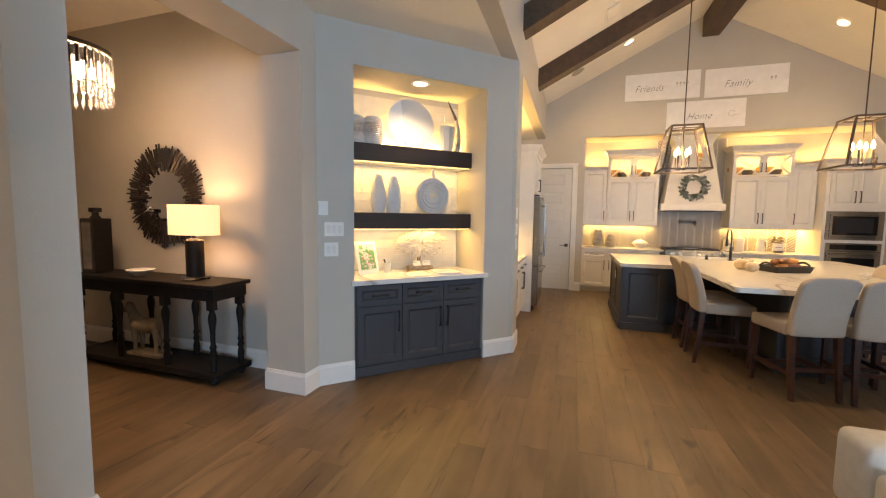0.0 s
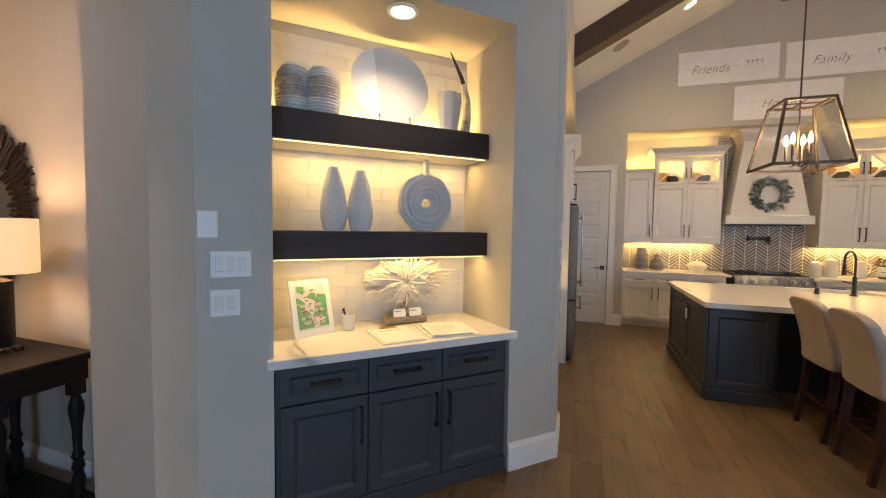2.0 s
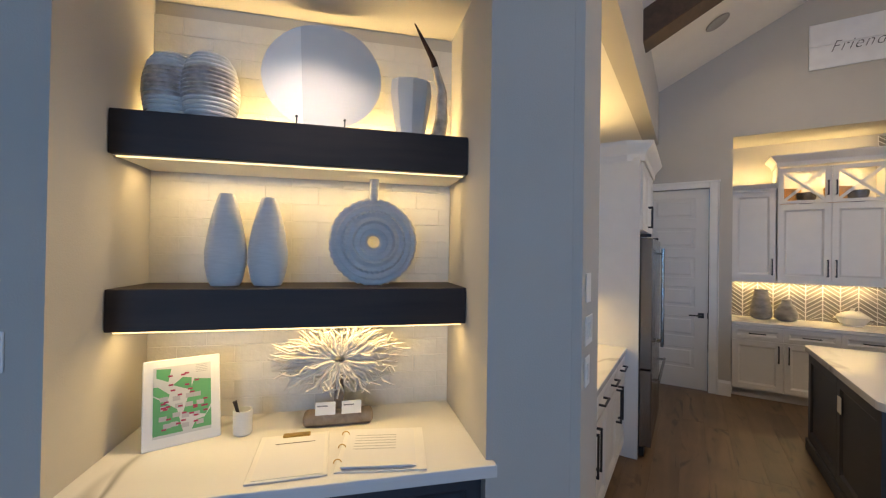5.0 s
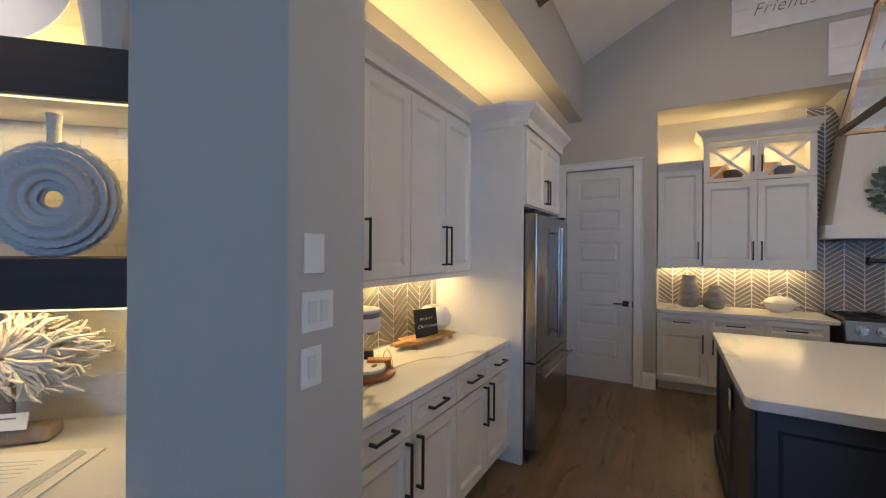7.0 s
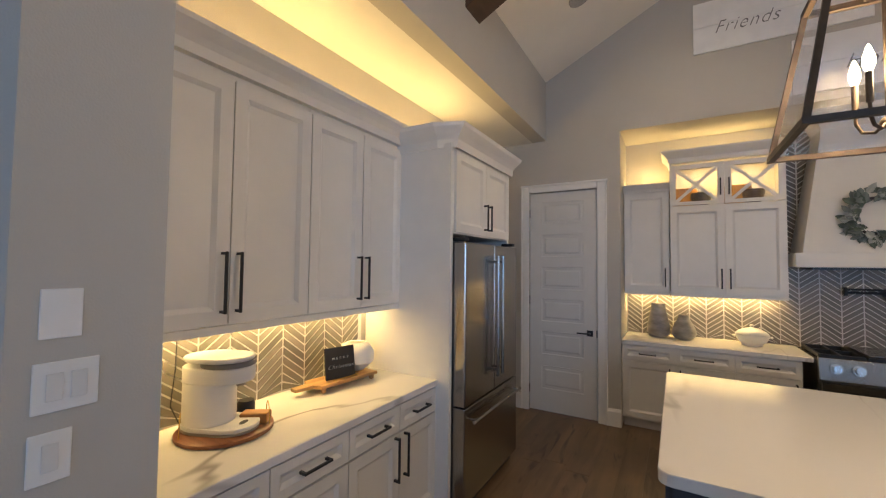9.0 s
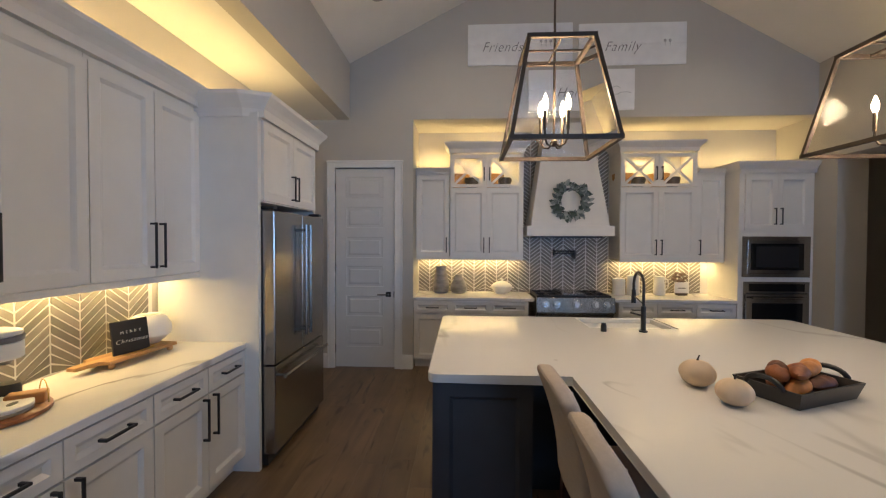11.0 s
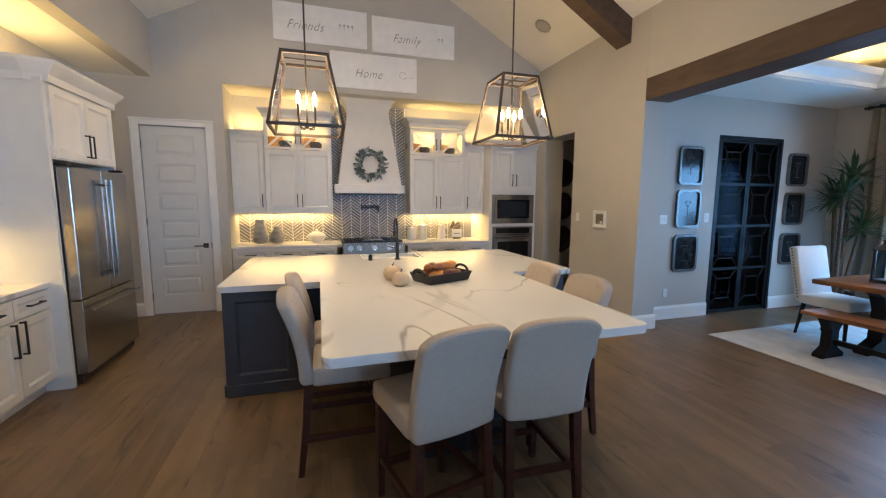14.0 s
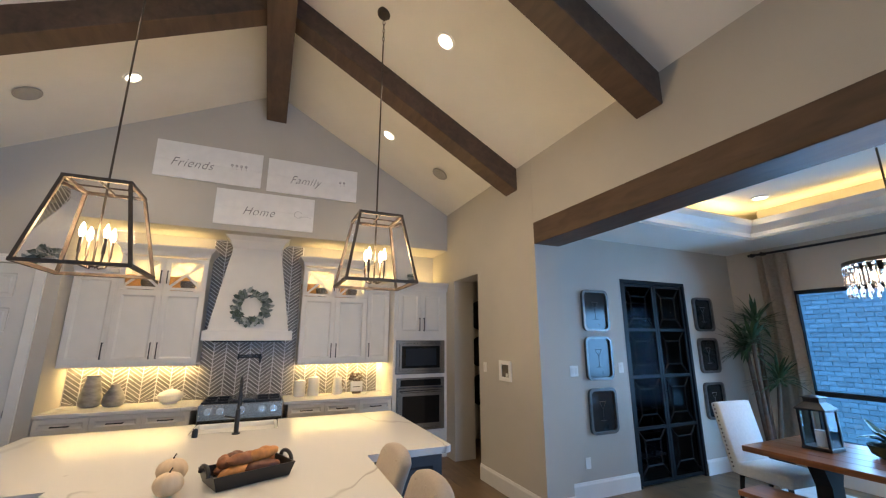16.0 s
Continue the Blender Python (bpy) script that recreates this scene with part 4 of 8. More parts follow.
# ---- pendants ----
def lantern(x, y, m_rot=0.0):
    ob = thing("pendant_lantern", "bronze tapered glass lantern pendant with four lit candle bulbs", "pendant light", pose(x, y, 0, 0, 0, m_rot), "island pendants")
    zt, zb, a, b, r = 2.69, 2.135, 0.17, 0.272, 0.011
    for sx, sy in ((-1, -1), (1, -1), (1, 1), (-1, 1)):
        bm = bmesh.new()
        top, bot = Vector((sx * a, sy * a, zt)), Vector((sx * b, sy * b, zb))
        tube(bm, bot, top, r * 1.3, n=4)
        part("corner_bar", bm, M_BRONZE, ob)
    for z, w in ((zt, a), (zb, b)):
        bm = bmesh.new()
        for s in (-1, 1):
            cube(bm, -w - r, w + r, s * w - r, s * w + r, z - r, z + r)
            cube(bm, s * w - r, s * w + r, -w + r, w - r, z - r, z + r)
        part("rim", bm, M_BRONZE, ob)
    for k in range(4):
        bm = bmesh.new()
        v = [bm.verts.new(p) for p in ((-b + r, -b, zb), (b - r, -b, zb), (a - r, -a, zt), (-a + r, -a, zt))]
        bm.faces.new(v)
        turned(bm, Matrix.Rotation(k * math.pi / 2, 4, "Z"))
        part("pane", bm, M_THINGLASS, ob, "clear glass pane").visible_shadow = False
    bm = bmesh.new()
    for s in (0, 1):
        cube(bm, -a if s == 0 else -r * .4, a if s == 0 else r * .4, -r * .4 if s == 0 else -a, r * .4 if s == 0 else a, zt - r * .45, zt + r * .45)
    part("cross_arm", bm, M_BRONZE, ob)
    zc = slope_z(x)
    bm = bmesh.new()
    tube(bm, (0, 0, zb + 0.04), (0, 0, zc - 0.35), 0.007, n=8)
    part("stem", bm, M_BRONZE, ob)
    bm = bmesh.new()
    for k in range(7):
        zz = zc - 0.06 - k * 0.045
        for s in range(10):
            p0, p1 = (2 * math.pi * (s + e) / 10 for e in (0, 1))
            f = lambda q: (0.011 * math.cos(q), 0, zz + 0.03 * math.sin(q)) if k % 2 else (0, 0.011 * math.cos(q), zz + 0.03 * math.sin(q))
            tube(bm, f(p0), f(p1), 0.003, n=5, caps=False)
    part("chain", bm, M_BRONZE, ob)
    bm = bmesh.new()
    lathe(bm, [(0.065, 0.02), (0.065, -0.012), (0.055, -0.03), (0.015, -0.04)], 24, at=(0, 0, zc))
    part("canopy", bm, M_BRONZE, ob, smooth=True)
    bm = bmesh.new()
    ball(bm, (0, 0, zb + 0.035), 0.022)
    for k in range(4):
        an = math.pi / 4 + k * math.pi / 2
        pts = [(0.01, -0.36), (0.035, -0.385), (0.07, -0.375), (0.088, -0.34), (0.088, -0.30)]
        sweep(bm, [(math.cos(an) * rr, math.sin(an) * rr, zb + 0.395 + dz) for rr, dz in pts], 0.006)
    part("candle_arms", bm, M_BRONZE, ob, smooth=True)
    for k in range(4):
        an = math.pi / 4 + k * math.pi / 2
        cx, cy = 0.088 * math.cos(an), 0.088 * math.sin(an)
        bm = bmesh.new()
        tube(bm, (cx, cy, zb + 0.095), (cx, cy, zb + 0.20), 0.010)
        part("candle_sleeve", bm, M_BRONZE, ob)
        bm = bmesh.new()
        lathe(bm, [(0.008, 0.0), (0.017, 0.025), (0.016, 0.05), (0.006, 0.085), (0.001, 0.095)], 12, at=(cx, cy, zb + 0.20))
        part("bulb", bm, M_BULB, ob, "glowing candle bulb", smooth=True)
    lamp("lantern_lamp", (x, y, zb + 0.24), (x, y, 0), 44, (1.0, 0.72, 0.42), "POINT", 0.09)
    return ob


lantern(1.605, 6.07)
lantern(3.44, 6.05)


# ---- counter stools ----
def stool():
    ob = thing("counter_stool", "beige linen upholstered counter stool with dark mahogany legs", "counter stool", group="stools round the island")
    w, d, zs = 0.215, 0.22, 0.64
    bm = box(-w, w, -d, d, zs - 0.11, zs, bevel=0.025, seg=3)
    part("seat", bm, M_LINEN, ob, smooth=True)
    bm = bmesh.new()
    n, mrows = 10, 8
    grid = {}
    for side, off in ((0, 0.0), (1, 0.075)):
        for i in range(n + 1):
            u = -1 + 2 * i / n
            for j in range(mrows + 1):
                v = j / mrows
                top = 1.055 - 0.02 * u * u - 0.035 * u ** 6
                z = (zs - 0.10) + (top - (zs - 0.10)) * v
                wv = w * (0.98 + 0.03 * v)
                y = -d - 0.005 - 0.11 * v * v - off + 0.02 * u * u
                grid[side, i, j] = bm.verts.new((u * wv, y, z))
    for i in range(n):
        for j in range(mrows):
            bm.faces.new([grid[0, i + a, j + b] for a, b in ((0, 0), (1, 0), (1, 1), (0, 1))])
            bm.faces.new([grid[1, i + a, j + b] for a, b in ((0, 0), (0, 1), (1, 1), (1, 0))])
    for i in range(n):
        bm.faces.new((grid[0, i, mrows], grid[0, i + 1, mrows], grid[1, i + 1, mrows], grid[1, i, mrows]))
        bm.faces.new((grid[0, i, 0], grid[1, i, 0], grid[1, i + 1, 0], grid[0, i + 1, 0]))
    for j in range(mrows):
        for i in (0, n):
            bm.faces.new((grid[0, i, j], grid[0, i, j + 1], grid[1, i, j + 1], grid[1, i, j]))
    bmesh.ops.recalc_face_normals(bm, faces=bm.faces)
    bm.normal_update()
    sharp = [e for e in bm.edges if e.calc_face_angle(0) > 0.9]
    bmesh.ops.bevel(bm, geom=sharp, offset=0.024, segments=3, profile=0.5, affect="EDGES")
    back = part("backrest", bm, M_LINEN, ob, smooth=True)
    for row, us in ((0.55, (-0.6, 0, 0.6)), (0.75, (-0.3, 0.3)), (0.92, (-0.6, 0, 0.6))):
        for u in us:
            bm = bmesh.new()
            ball(bm, (u * w, -d - 0.005 - 0.11 * row * row + 0.02 * u * u - 0.004, zs - 0.10 + 0.51 * row), 0.008, u=10, v=6)
            part("button", bm, M_LINEN, back, smooth=True)
    for sx in (-1, 1):
        for sy in (-1, 1):
            bm = bmesh.new()
            x, y = sx * (w - 0.035), (d - 0.035) if sy > 0 else -(d + 0.02)
            lo, hi = (x + sx * 0.006, y + (0.004 if sy > 0 else -0.055)), (x, y)
            ends = [[bm.verts.new((c[0] + a * h, c[1] + b2 * h, z)) for a, b2 in ((-1, -1), (1, -1), (1, 1), (-1, 1))] for c, h, z in ((lo, 0.016, 0.0), (((lo[0] + hi[0]) / 2, (lo[1] + hi[1] * 2) / 3), 0.020, 0.30), (hi, 0.023, zs - 0.10))]
            for u, v in zip(ends, ends[1:]):
                for k in range(4):
                    bm.faces.new((u[k], u[(k + 1) % 4], v[(k + 1) % 4], v[k]))
            bm.faces.new(ends[0][::-1])
            bm.faces.new(ends[-1])
            part("leg", bm, M_MAHOG, ob)
    for sx in (-1, 1):
        part("stretcher", box(sx * (w - 0.03) - 0.011, sx * (w - 0.03) + 0.011, -d - 0.035, d - 0.04, 0.20, 0.235), M_MAHOG, ob)
    part("stretcher", box(-w + 0.05, w - 0.05, d - 0.052, d - 0.03, 0.16, 0.195), M_MAHOG, ob)
    part("stretcher", box(-w + 0.05, w - 0.05, -d - 0.05, -d - 0.028, 0.24, 0.275), M_MAHOG, ob)
    return ob


STOOLS = [(1.835, 4.955, -91), (1.835, 5.49, -89), (2.172, 4.36, 13), (2.70, 4.375, -2), (3.12, 4.84, 90), (3.12, 5.43, 90)]
first = stool()
first.matrix_basis = pose(STOOLS[0][0], STOOLS[0][1], 0, 0, 0, STOOLS[0][2])
for x, y, a in STOOLS[1:]:
    copy_thing(first, pose(x, y, 0, 0, 0, a))


# ---- wall signs ----
def sign(x0, x1, z0, z1, word, tx):
    ob = thing("wall_sign", "white painted plank sign reading %s in script" % word, "sign", pose((x0 + x1) / 2, YB, (z0 + z1) / 2), "plank signs over the range")
    w, h = x1 - x0, z1 - z0
    for k in range(2):
        za = -h / 2 + k * h / 2
        part("plank", box(-w / 2, w / 2, -0.022, -0.001, za + 0.001, za + h / 2 - 0.001, bevel=0.002), mat("white_plank", (0.84, 0.83, 0.81), 0.55, vary=0.04, scale=8), ob)
    bm = text_mesh(word, 0.205, 1.12, 0.42, -0.0036)
    turned(bm, pose(tx, -0.0225, -0.035, 90, 0, 0) @ Matrix.Diagonal((0.72, 0.84, 0.4, 1)))
    part("lettering", bm, mat("grey_lettering", (0.13, 0.125, 0.12), 0.7), ob, "thin grey script lettering")
    ink = mat("grey_motif", (0.36, 0.35, 0.34), 0.7)
    if word == "Home":
        bm = bmesh.new()
        sweep(bm, [(w * 0.33 + 0.05 * math.cos(q), -0.0222, -0.01 + 0.05 * math.sin(q)) for q in [2 * math.pi * k / 24 * 0.86 + 0.5 for k in range(25)]], 0.0025, 6)
        sweep(bm, [(w * 0.33 + 0.04, -0.0222, -0.04), (w * 0.33 + 0.12, -0.0222, -0.03), (w * 0.47, -0.0222, -0.045)], 0.0022, 6)
        part("motif", bm, ink, ob, "thin grey painted ring")
    else:
        for k in range(4 if word == "Friends" else 2):
            xx = w * (0.20 if word == "Friends" else 0.30) + k * 0.058
            bm = bmesh.new()
            for j in range(5):
                q = 2 * math.pi * j / 5
                tube(bm, (xx + 0.011 * math.cos(q), -0.0228, 0.03 + 0.013 * math.sin(q)), (xx + 0.011 * math.cos(q), -0.0215, 0.03 + 0.013 * math.sin(q)), 0.0075, n=8)
            tube(bm, (xx, -0.0225, 0.015), (xx + 0.004, -0.0225, -0.03), 0.0022, n=5)
            part("motif", bm, ink, ob, "small grey painted flower")
    return ob


sign(1.145, 2.41, 3.76, 4.26, "Friends", -0.22)
sign(2.485, 3.75, 3.74, 4.24, "Family", -0.125)
sign(1.885, 3.15, 3.20, 3.695, "Home", -0.10)

# ---- niche ----
NW = N1 - N0
vanity = cabinet("niche_cabinet", "charcoal shaker cabinet with three drawers and doors in the niche", DIAG @ pose(N0 + 0.005, 0.03, 0), NW - 0.01, 0.57, 0, 0.862,
                 [k for i in range(3) for k in (("drawer", 0.02 + i * 0.44, 0.02 + (i + 1) * 0.44, 0.665, 0.85, 0, 0),
                                                ("door", 0.02 + i * 0.44, 0.02 + (i + 1) * 0.44, 0.10, 0.655, (0.02 + (i + 1) * 0.44 - 0.04) if i < 2 else 0.02 + i * 0.44 + 0.04, 0.50))], M_GREY, toe=0.0)
part("plinth", box(0.0, NW - 0.01, -0.02, 0.0, 0.0, 0.095, bevel=0.004), M_GREY, vanity)
bm = bmesh.new()
extrude_poly(bm, [(N0 - 0.03, -0.04), (N1 + 0.03, -0.04), (N1 + 0.03, -0.003), (N1 - 0.003, -0.003), (N1 - 0.003, ND - 0.014), (N0 + 0.003, ND - 0.014), (N0 + 0.003, -0.003), (N0 - 0.03, -0.003)], 0.864, 0.91, bevel=0.004)
solo("niche_countertop", bm, M_QUARTZ, "white quartz countertop in the niche", "countertop", DIAG)
SH = ((1.365, 1.522), (2.02, 2.185))
for za, zb in SH:
    s = solo("floating_shelf", box(N0 + 0.003, N1 - 0.003, 0.28, ND - 0.014, za, zb, bevel=0.003), M_SHELF, "thick dark-stained floating shelf with light below", "shelf", DIAG, "niche shelves")
    e = DIAG @ Vector(((N0 + N1) / 2, 0.325, za - 0.012))
    # white panel added below the dark wood; its pale colour stands in for strip light
    part("underside", box(N0 + 0.012, N1 - 0.012, 0.30, ND - 0.02, za - 0.004, za - 0.0005), M_TRIM, s, "white panel making the underside look lit")
    part("light_strip", box(N0 + 0.02, N1 - 0.02, 0.302, 0.307, za - 0.009, za - 0.005), M_LED, s, "glowing warm light strip")
    l = lamp("shelf_strip", e, e - Vector((0, 0, 1)), 5.4, AMBER, size=NW * 0.94, size_y=0.05)
    l.matrix_world = DIAG @ pose((N0 + N1) / 2, 0.37 if za < 1.5 else 0.47, za - 0.014, 0, 0, 0)
data = bpy.data.lights.new("shelf_top_strip", "AREA")
data.shape, data.size, data.size_y, data.energy, data.color = "RECTANGLE", NW * 0.96, 0.03, 15.0, AMBER
new("shelf_top_strip", data).matrix_world = DIAG @ pose((N0 + N1) / 2, ND - 0.04, 2.19, 180, 0, 0)
c = DIAG @ Vector((1.02, 0.17, NTOP))
downlight(c.x, c.y, 44, NTOP - 0.001, 0.07)

# ---- strips over and under the kitchen cabinets ----
def strip(name, x0, x1, y0, y1, z, up, watts, colour=AMBER):
    data_eye = ((x0 + x1) / 2, (y0 + y1) / 2, z)
    data = bpy.data.lights.new(name, "AREA")
    data.energy, data.color, data.shape, data.size, data.size_y = watts, colour, "RECTANGLE", x1 - x0, y1 - y0
    new(name, data).matrix_world = pose(*data_eye, 180 if up else 0, 0, 0)


strip("side_under_strip", -1.00, -0.97, 4.85, 6.40, 1.383, False, 16)
strip("side_over_strip", -0.97, -0.92, 4.85, 6.40, 2.67, True, 9.5, (1.0, 0.68, 0.24))
strip("side_over_strip", -0.90, -0.85, 6.50, 7.46, 2.645, True, 7.5, (1.0, 0.68, 0.24))
strip("end_under_strip", 0.52, 1.85, 9.24, 9.28, 1.36, False, 12)
strip("end_under_strip", 3.12, 4.38, 9.24, 9.28, 1.34, False, 12)
strip("end_over_strip", 0.50, 0.90, 9.18, 9.22, 2.60, True, 4)
strip("end_over_strip", 0.95, 1.80, 9.18, 9.22, 2.90, True, 3.2)
strip("end_over_strip", 3.12, 4.02, 9.18, 9.22, 2.90, True, 3.2)
strip("end_over_strip", 4.12, 5.20, 9.18, 9.22, 2.60, True, 7)

# ---- daylight from the living room's and dining room's windows ----
lamp("living_window_light", (4.4, YS + 0.25, 1.6), (1.5, 3.0, 1.2), 470, SKYBLUE, size=3.4, size_y=2.4)
lamp("dining_window_light", (XD - 0.12, (WY0 + WY1) / 2, 1.4), (XD - 3, (WY0 + WY1) / 2, 0.2), 150, (0.20, 0.52, 1.0), size=2.2, size_y=1.8)
bm = bmesh.new()
cube(bm, -6.1, 9.3, YS - T, YS, 0, 0.4)
cube(bm, -6.1, 2.6, YS - T, YS, 0.4, 5.4)
cube(bm, 6.2, 9.3, YS - T, YS, 0.4, 5.4)
cube(bm, 2.6, 6.2, YS - T, YS, 2.9, 5.4)
structure("wall_south", bm, M_WALL, "greige living room wall with a large window")
structure("ceiling_dining", box(XR + 0.33, XD + T, YD - T, 6.78, ZD + 0.42, ZD + 0.5), M_CEIL, "cream tray ceiling top", "ceiling")


# ---- switches and outlets ----
def plate(m, w, h, rockers, label="white wall switch plate"):
    ob = thing("switch_plate", label, "switch", m, "switch plates")
    part("cover", box(-w / 2, w / 2, -0.006, -0.001, -h / 2, h / 2, bevel=0.002), M_TRIM, ob)
    for k in range(rockers):
        x = (k - (rockers - 1) / 2) * 0.046
        part("rocker", box(x - 0.016, x + 0.016, -0.010, -0.006, -0.033, 0.033, bevel=0.0015), M_WHITE, ob)
    return ob


plate(DIAG @ pose(0.055, 0, 1.55), 0.08, 0.12, 0, "white blank wall plate")
plate(DIAG @ pose(0.145, 0, 1.37), 0.165, 0.12, 3, "white triple rocker switch plate")
plate(DIAG @ pose(0.12, 0, 1.195), 0.12, 0.12, 2, "white double rocker switch plate")
PB = lambda y, z: pose(-0.318, y, z, 0, 0, 90)
plate(PB(4.52, 1.54), 0.08, 0.12, 0, "white blank wall plate")
plate(PB(4.535, 1.365), 0.125, 0.12, 2, "white double rocker switch plate")
plate(PB(4.51, 1.20), 0.08, 0.12, 1, "white single rocker switch plate")
plate(pose(XR, 7.52, 1.35, 0, 0, -90), 0.08, 0.12, 1, "white single rocker switch plate")
plate(pose(5.95, 6.63, 1.34), 0.12, 0.12, 2, "white double rocker switch plate")
plate(pose(6.68, 6.63, 1.36), 0.08, 0.12, 1, "white single rocker switch plate")
plate(pose(6.06, 6.63, 0.36), 0.075, 0.115, 0, "white wall outlet plate")
plate(pose(0.93, 6.62, 0.66, 0, 0, -90), 0.075, 0.115, 0, "white outlet plate on the island end")
plate(pose(-0.80, YB, 1.2), 0.08, 0.12, 1, "white single rocker switch plate")
pan = thing("wall_control_panel", "white-framed wall control panel with dark screen", "control panel", pose(XR, 7.03, 1.335, 0, 0, -90))
bm = bmesh.new()
for a in ((-0.125, 0.125, 0.070, 0.115), (-0.125, 0.125, -0.115, -0.070), (-0.125, -0.080, -0.070, 0.070), (0.080, 0.125, -0.070, 0.070)):
    cube(bm, a[0], a[1], -0.022, -0.001, a[2], a[3], bevel=0.003)
part("frame", bm, M_TRIM, pan)
part("screen", box(-0.080, 0.080, -0.008, -0.0012, -0.070, 0.070), mat("screen", (0.075, 0.065, 0.055), 0.2, vary=0.5, scale=12), pan, "dark screen set back in the frame")
bm = bmesh.new()
lathe(bm, [(0.022, 0), (0.022, 0.004), (0.012, 0.010), (0.002, 0.011)], 20, at=(0.03, -0.045, 0))
turned(bm, Matrix.Translation((0, -0.008, 0)) @ Matrix.Rotation(radians(90), 4, "X"))
part("dial", bm, M_TRIM, pan, "small white dial", smooth=True)

# ---- niche contents ----
def in_niche(s, d, z, turn=0.0):
    return DIAG @ pose(s, d, z, 0, 0, turn)


M_BISQUE = mat("ribbed_bisque", (0.66, 0.65, 0.63), 0.8, vary=0.06, scale=20, bump=0.5, bump_scale=90, stretch=(1, 1, 6))
for s, h in ((0.68, 0.385), (0.845, 0.375)):
    bm = bmesh.new()
    pr = [(0.054, 0), (0.066, 0.02), (0.080, 0.08), (0.080, 0.13), (0.067, 0.21), (0.049, 0.28), (0.034, 0.325), (0.027, 0.34)]
    rings_p = []
    for k in range(35):
        z = k / 34 * h
        r = np.interp(z / h * 0.34, [p[1] for p in pr], [p[0] for p in pr]) + (0.0006 if k % 2 else 0)
        rings_p.append((float(r), z))
    lathe(bm, rings_p, 24, sy=0.75)
    solo("teardrop_vase", bm, M_BISQUE, "white ribbed bisque teardrop vase on dark shelf", "vase", in_niche(s, 0.43, 1.523), "teardrop vases", smooth=True)
bm = bmesh.new()
n_seg = 72
rings = []
for a in range(n_seg):
    th = 2 * math.pi * a / n_seg
    ring = []
    for k in range(112):
        ph = 2 * math.pi * k / 112
        u, v = math.cos(ph), math.sin(ph)
        rib = 0.0085 * math.cos(ph * 14)
        if u > 0.1 and a % 2:
            rib -= 0.0070
        rr = 0.114 + (0.078 + rib) * u
        ring.append(bm.verts.new((rr * math.cos(th), (0.035 + rib) * v, rr * math.sin(th))))
    rings.append(ring)
for a in range(n_seg):
    u, v = rings[a], rings[(a + 1) % n_seg]
    for k in range(112):
        bm.faces.new((u[k], u[(k + 1) % 112], v[(k + 1) % 112], v[k]))
rv = thing("ring_vase", "white ribbed ring-shaped ceramic vase with short neck", "vase", in_niche(1.29, 0.43, 1.523 + 0.194))
part("body", bm, M_BISQUE, rv, smooth=True)
bm = bmesh.new()
lathe(bm, [(0.02, 0.175), (0.018, 0.23), (0.022, 0.285), (0.016, 0.285), (0.014, 0.23)], 16)
part("neck", bm, M_BISQUE, rv, smooth=True)
M_SILVERED = mat("silvered_rope", (0.62, 0.60, 0.60), 0.28, metal=0.8, vary=0.25, scale=40)
M_ROPE = mat("white_rope", (0.66, 0.64, 0.60), 0.85, vary=0.1, scale=30, bump=0.3)
for s, d in ((0.46, 0.46), (0.615, 0.42)):
    ob = thing("rope_jar", "white rope-wrapped glass jar on dark shelf", "jar", in_niche(s, d, 2.186) @ Matrix.Diagonal((1.20, 1.20, 1.26, 1)), "rope jars")
    pr = [(0.055, 0), (0.075, 0.03), (0.085, 0.09), (0.083, 0.14), (0.07, 0.19), (0.045, 0.225), (0.035, 0.23)]
    bm = bmesh.new()
    lathe(bm, pr, 24)
    part("glass_body", bm, M_WHITE, ob, smooth=True)
    for k in range(16):
        z = 0.012 + k * 0.0135
        r = float(np.interp(z, [p[1] for p in pr], [p[0] for p in pr]))
        bm = bmesh.new()
        sweep(bm, [((r + 0.001) * math.cos(2 * math.pi * q / 24), (r + 0.001) * math.sin(2 * math.pi * q / 24), z) for q in range(25)], 0.0065, 6)
        part("rope_ring", bm, M_SILVERED if 4 < k < 12 else M_ROPE, ob, smooth=True)
pl = thing("display_plate", "large round two-tone white plate on black wire easel", "plate", in_niche(1.055, 0.44, 2.187) @ Matrix.Rotation(radians(-10), 4, "X"))
bm = bmesh.new()
lathe(bm, [(0.262, 0.012), (0.257, 0.0), (0.17, -0.012), (0.12, -0.014), (0.002, -0.014), (0.002, -0.008), (0.12, -0.008), (0.17, -0.004)], 48)
turned(bm, Matrix.Translation((0, 0, 0.282)) @ Matrix.Rotation(radians(90), 4, "X"))
# split off centre: the smaller side brighter, the larger side greyer
pale_half = bm.copy()
for half, keep in ((bm, 1), (pale_half, -1)):
    bmesh.ops.bisect_plane(half, geom=half.verts[:] + half.edges[:] + half.faces[:], plane_co=(-0.075, 0, 0), plane_no=(keep, 0, 0.06 * keep), clear_inner=True)
part("disc", bm, mat("plate_grey_white", (0.64, 0.63, 0.61), 0.62, vary=0.03), pl, "greyer larger side of the plate", smooth=True)
part("glazed_side", pale_half, mat("plate_bright_white", (0.84, 0.83, 0.80), 0.6, vary=0.02), pl, "brighter white smaller side of the plate", smooth=True)
for s in (-0.1, 0.1):
    bm = bmesh.new()
    sweep(bm, [(s, 0.06, 0.0), (s, -0.02, 0.012), (s, -0.055, 0.002), (s, -0.055, 0.05)], 0.0035, 6)
    ball(bm, (s, -0.055, 0.053), 0.006, u=8, v=6)
    part("easel_leg", bm, M_BLACK, pl, "black wire easel leg", smooth=True)
wv = bmesh.new()
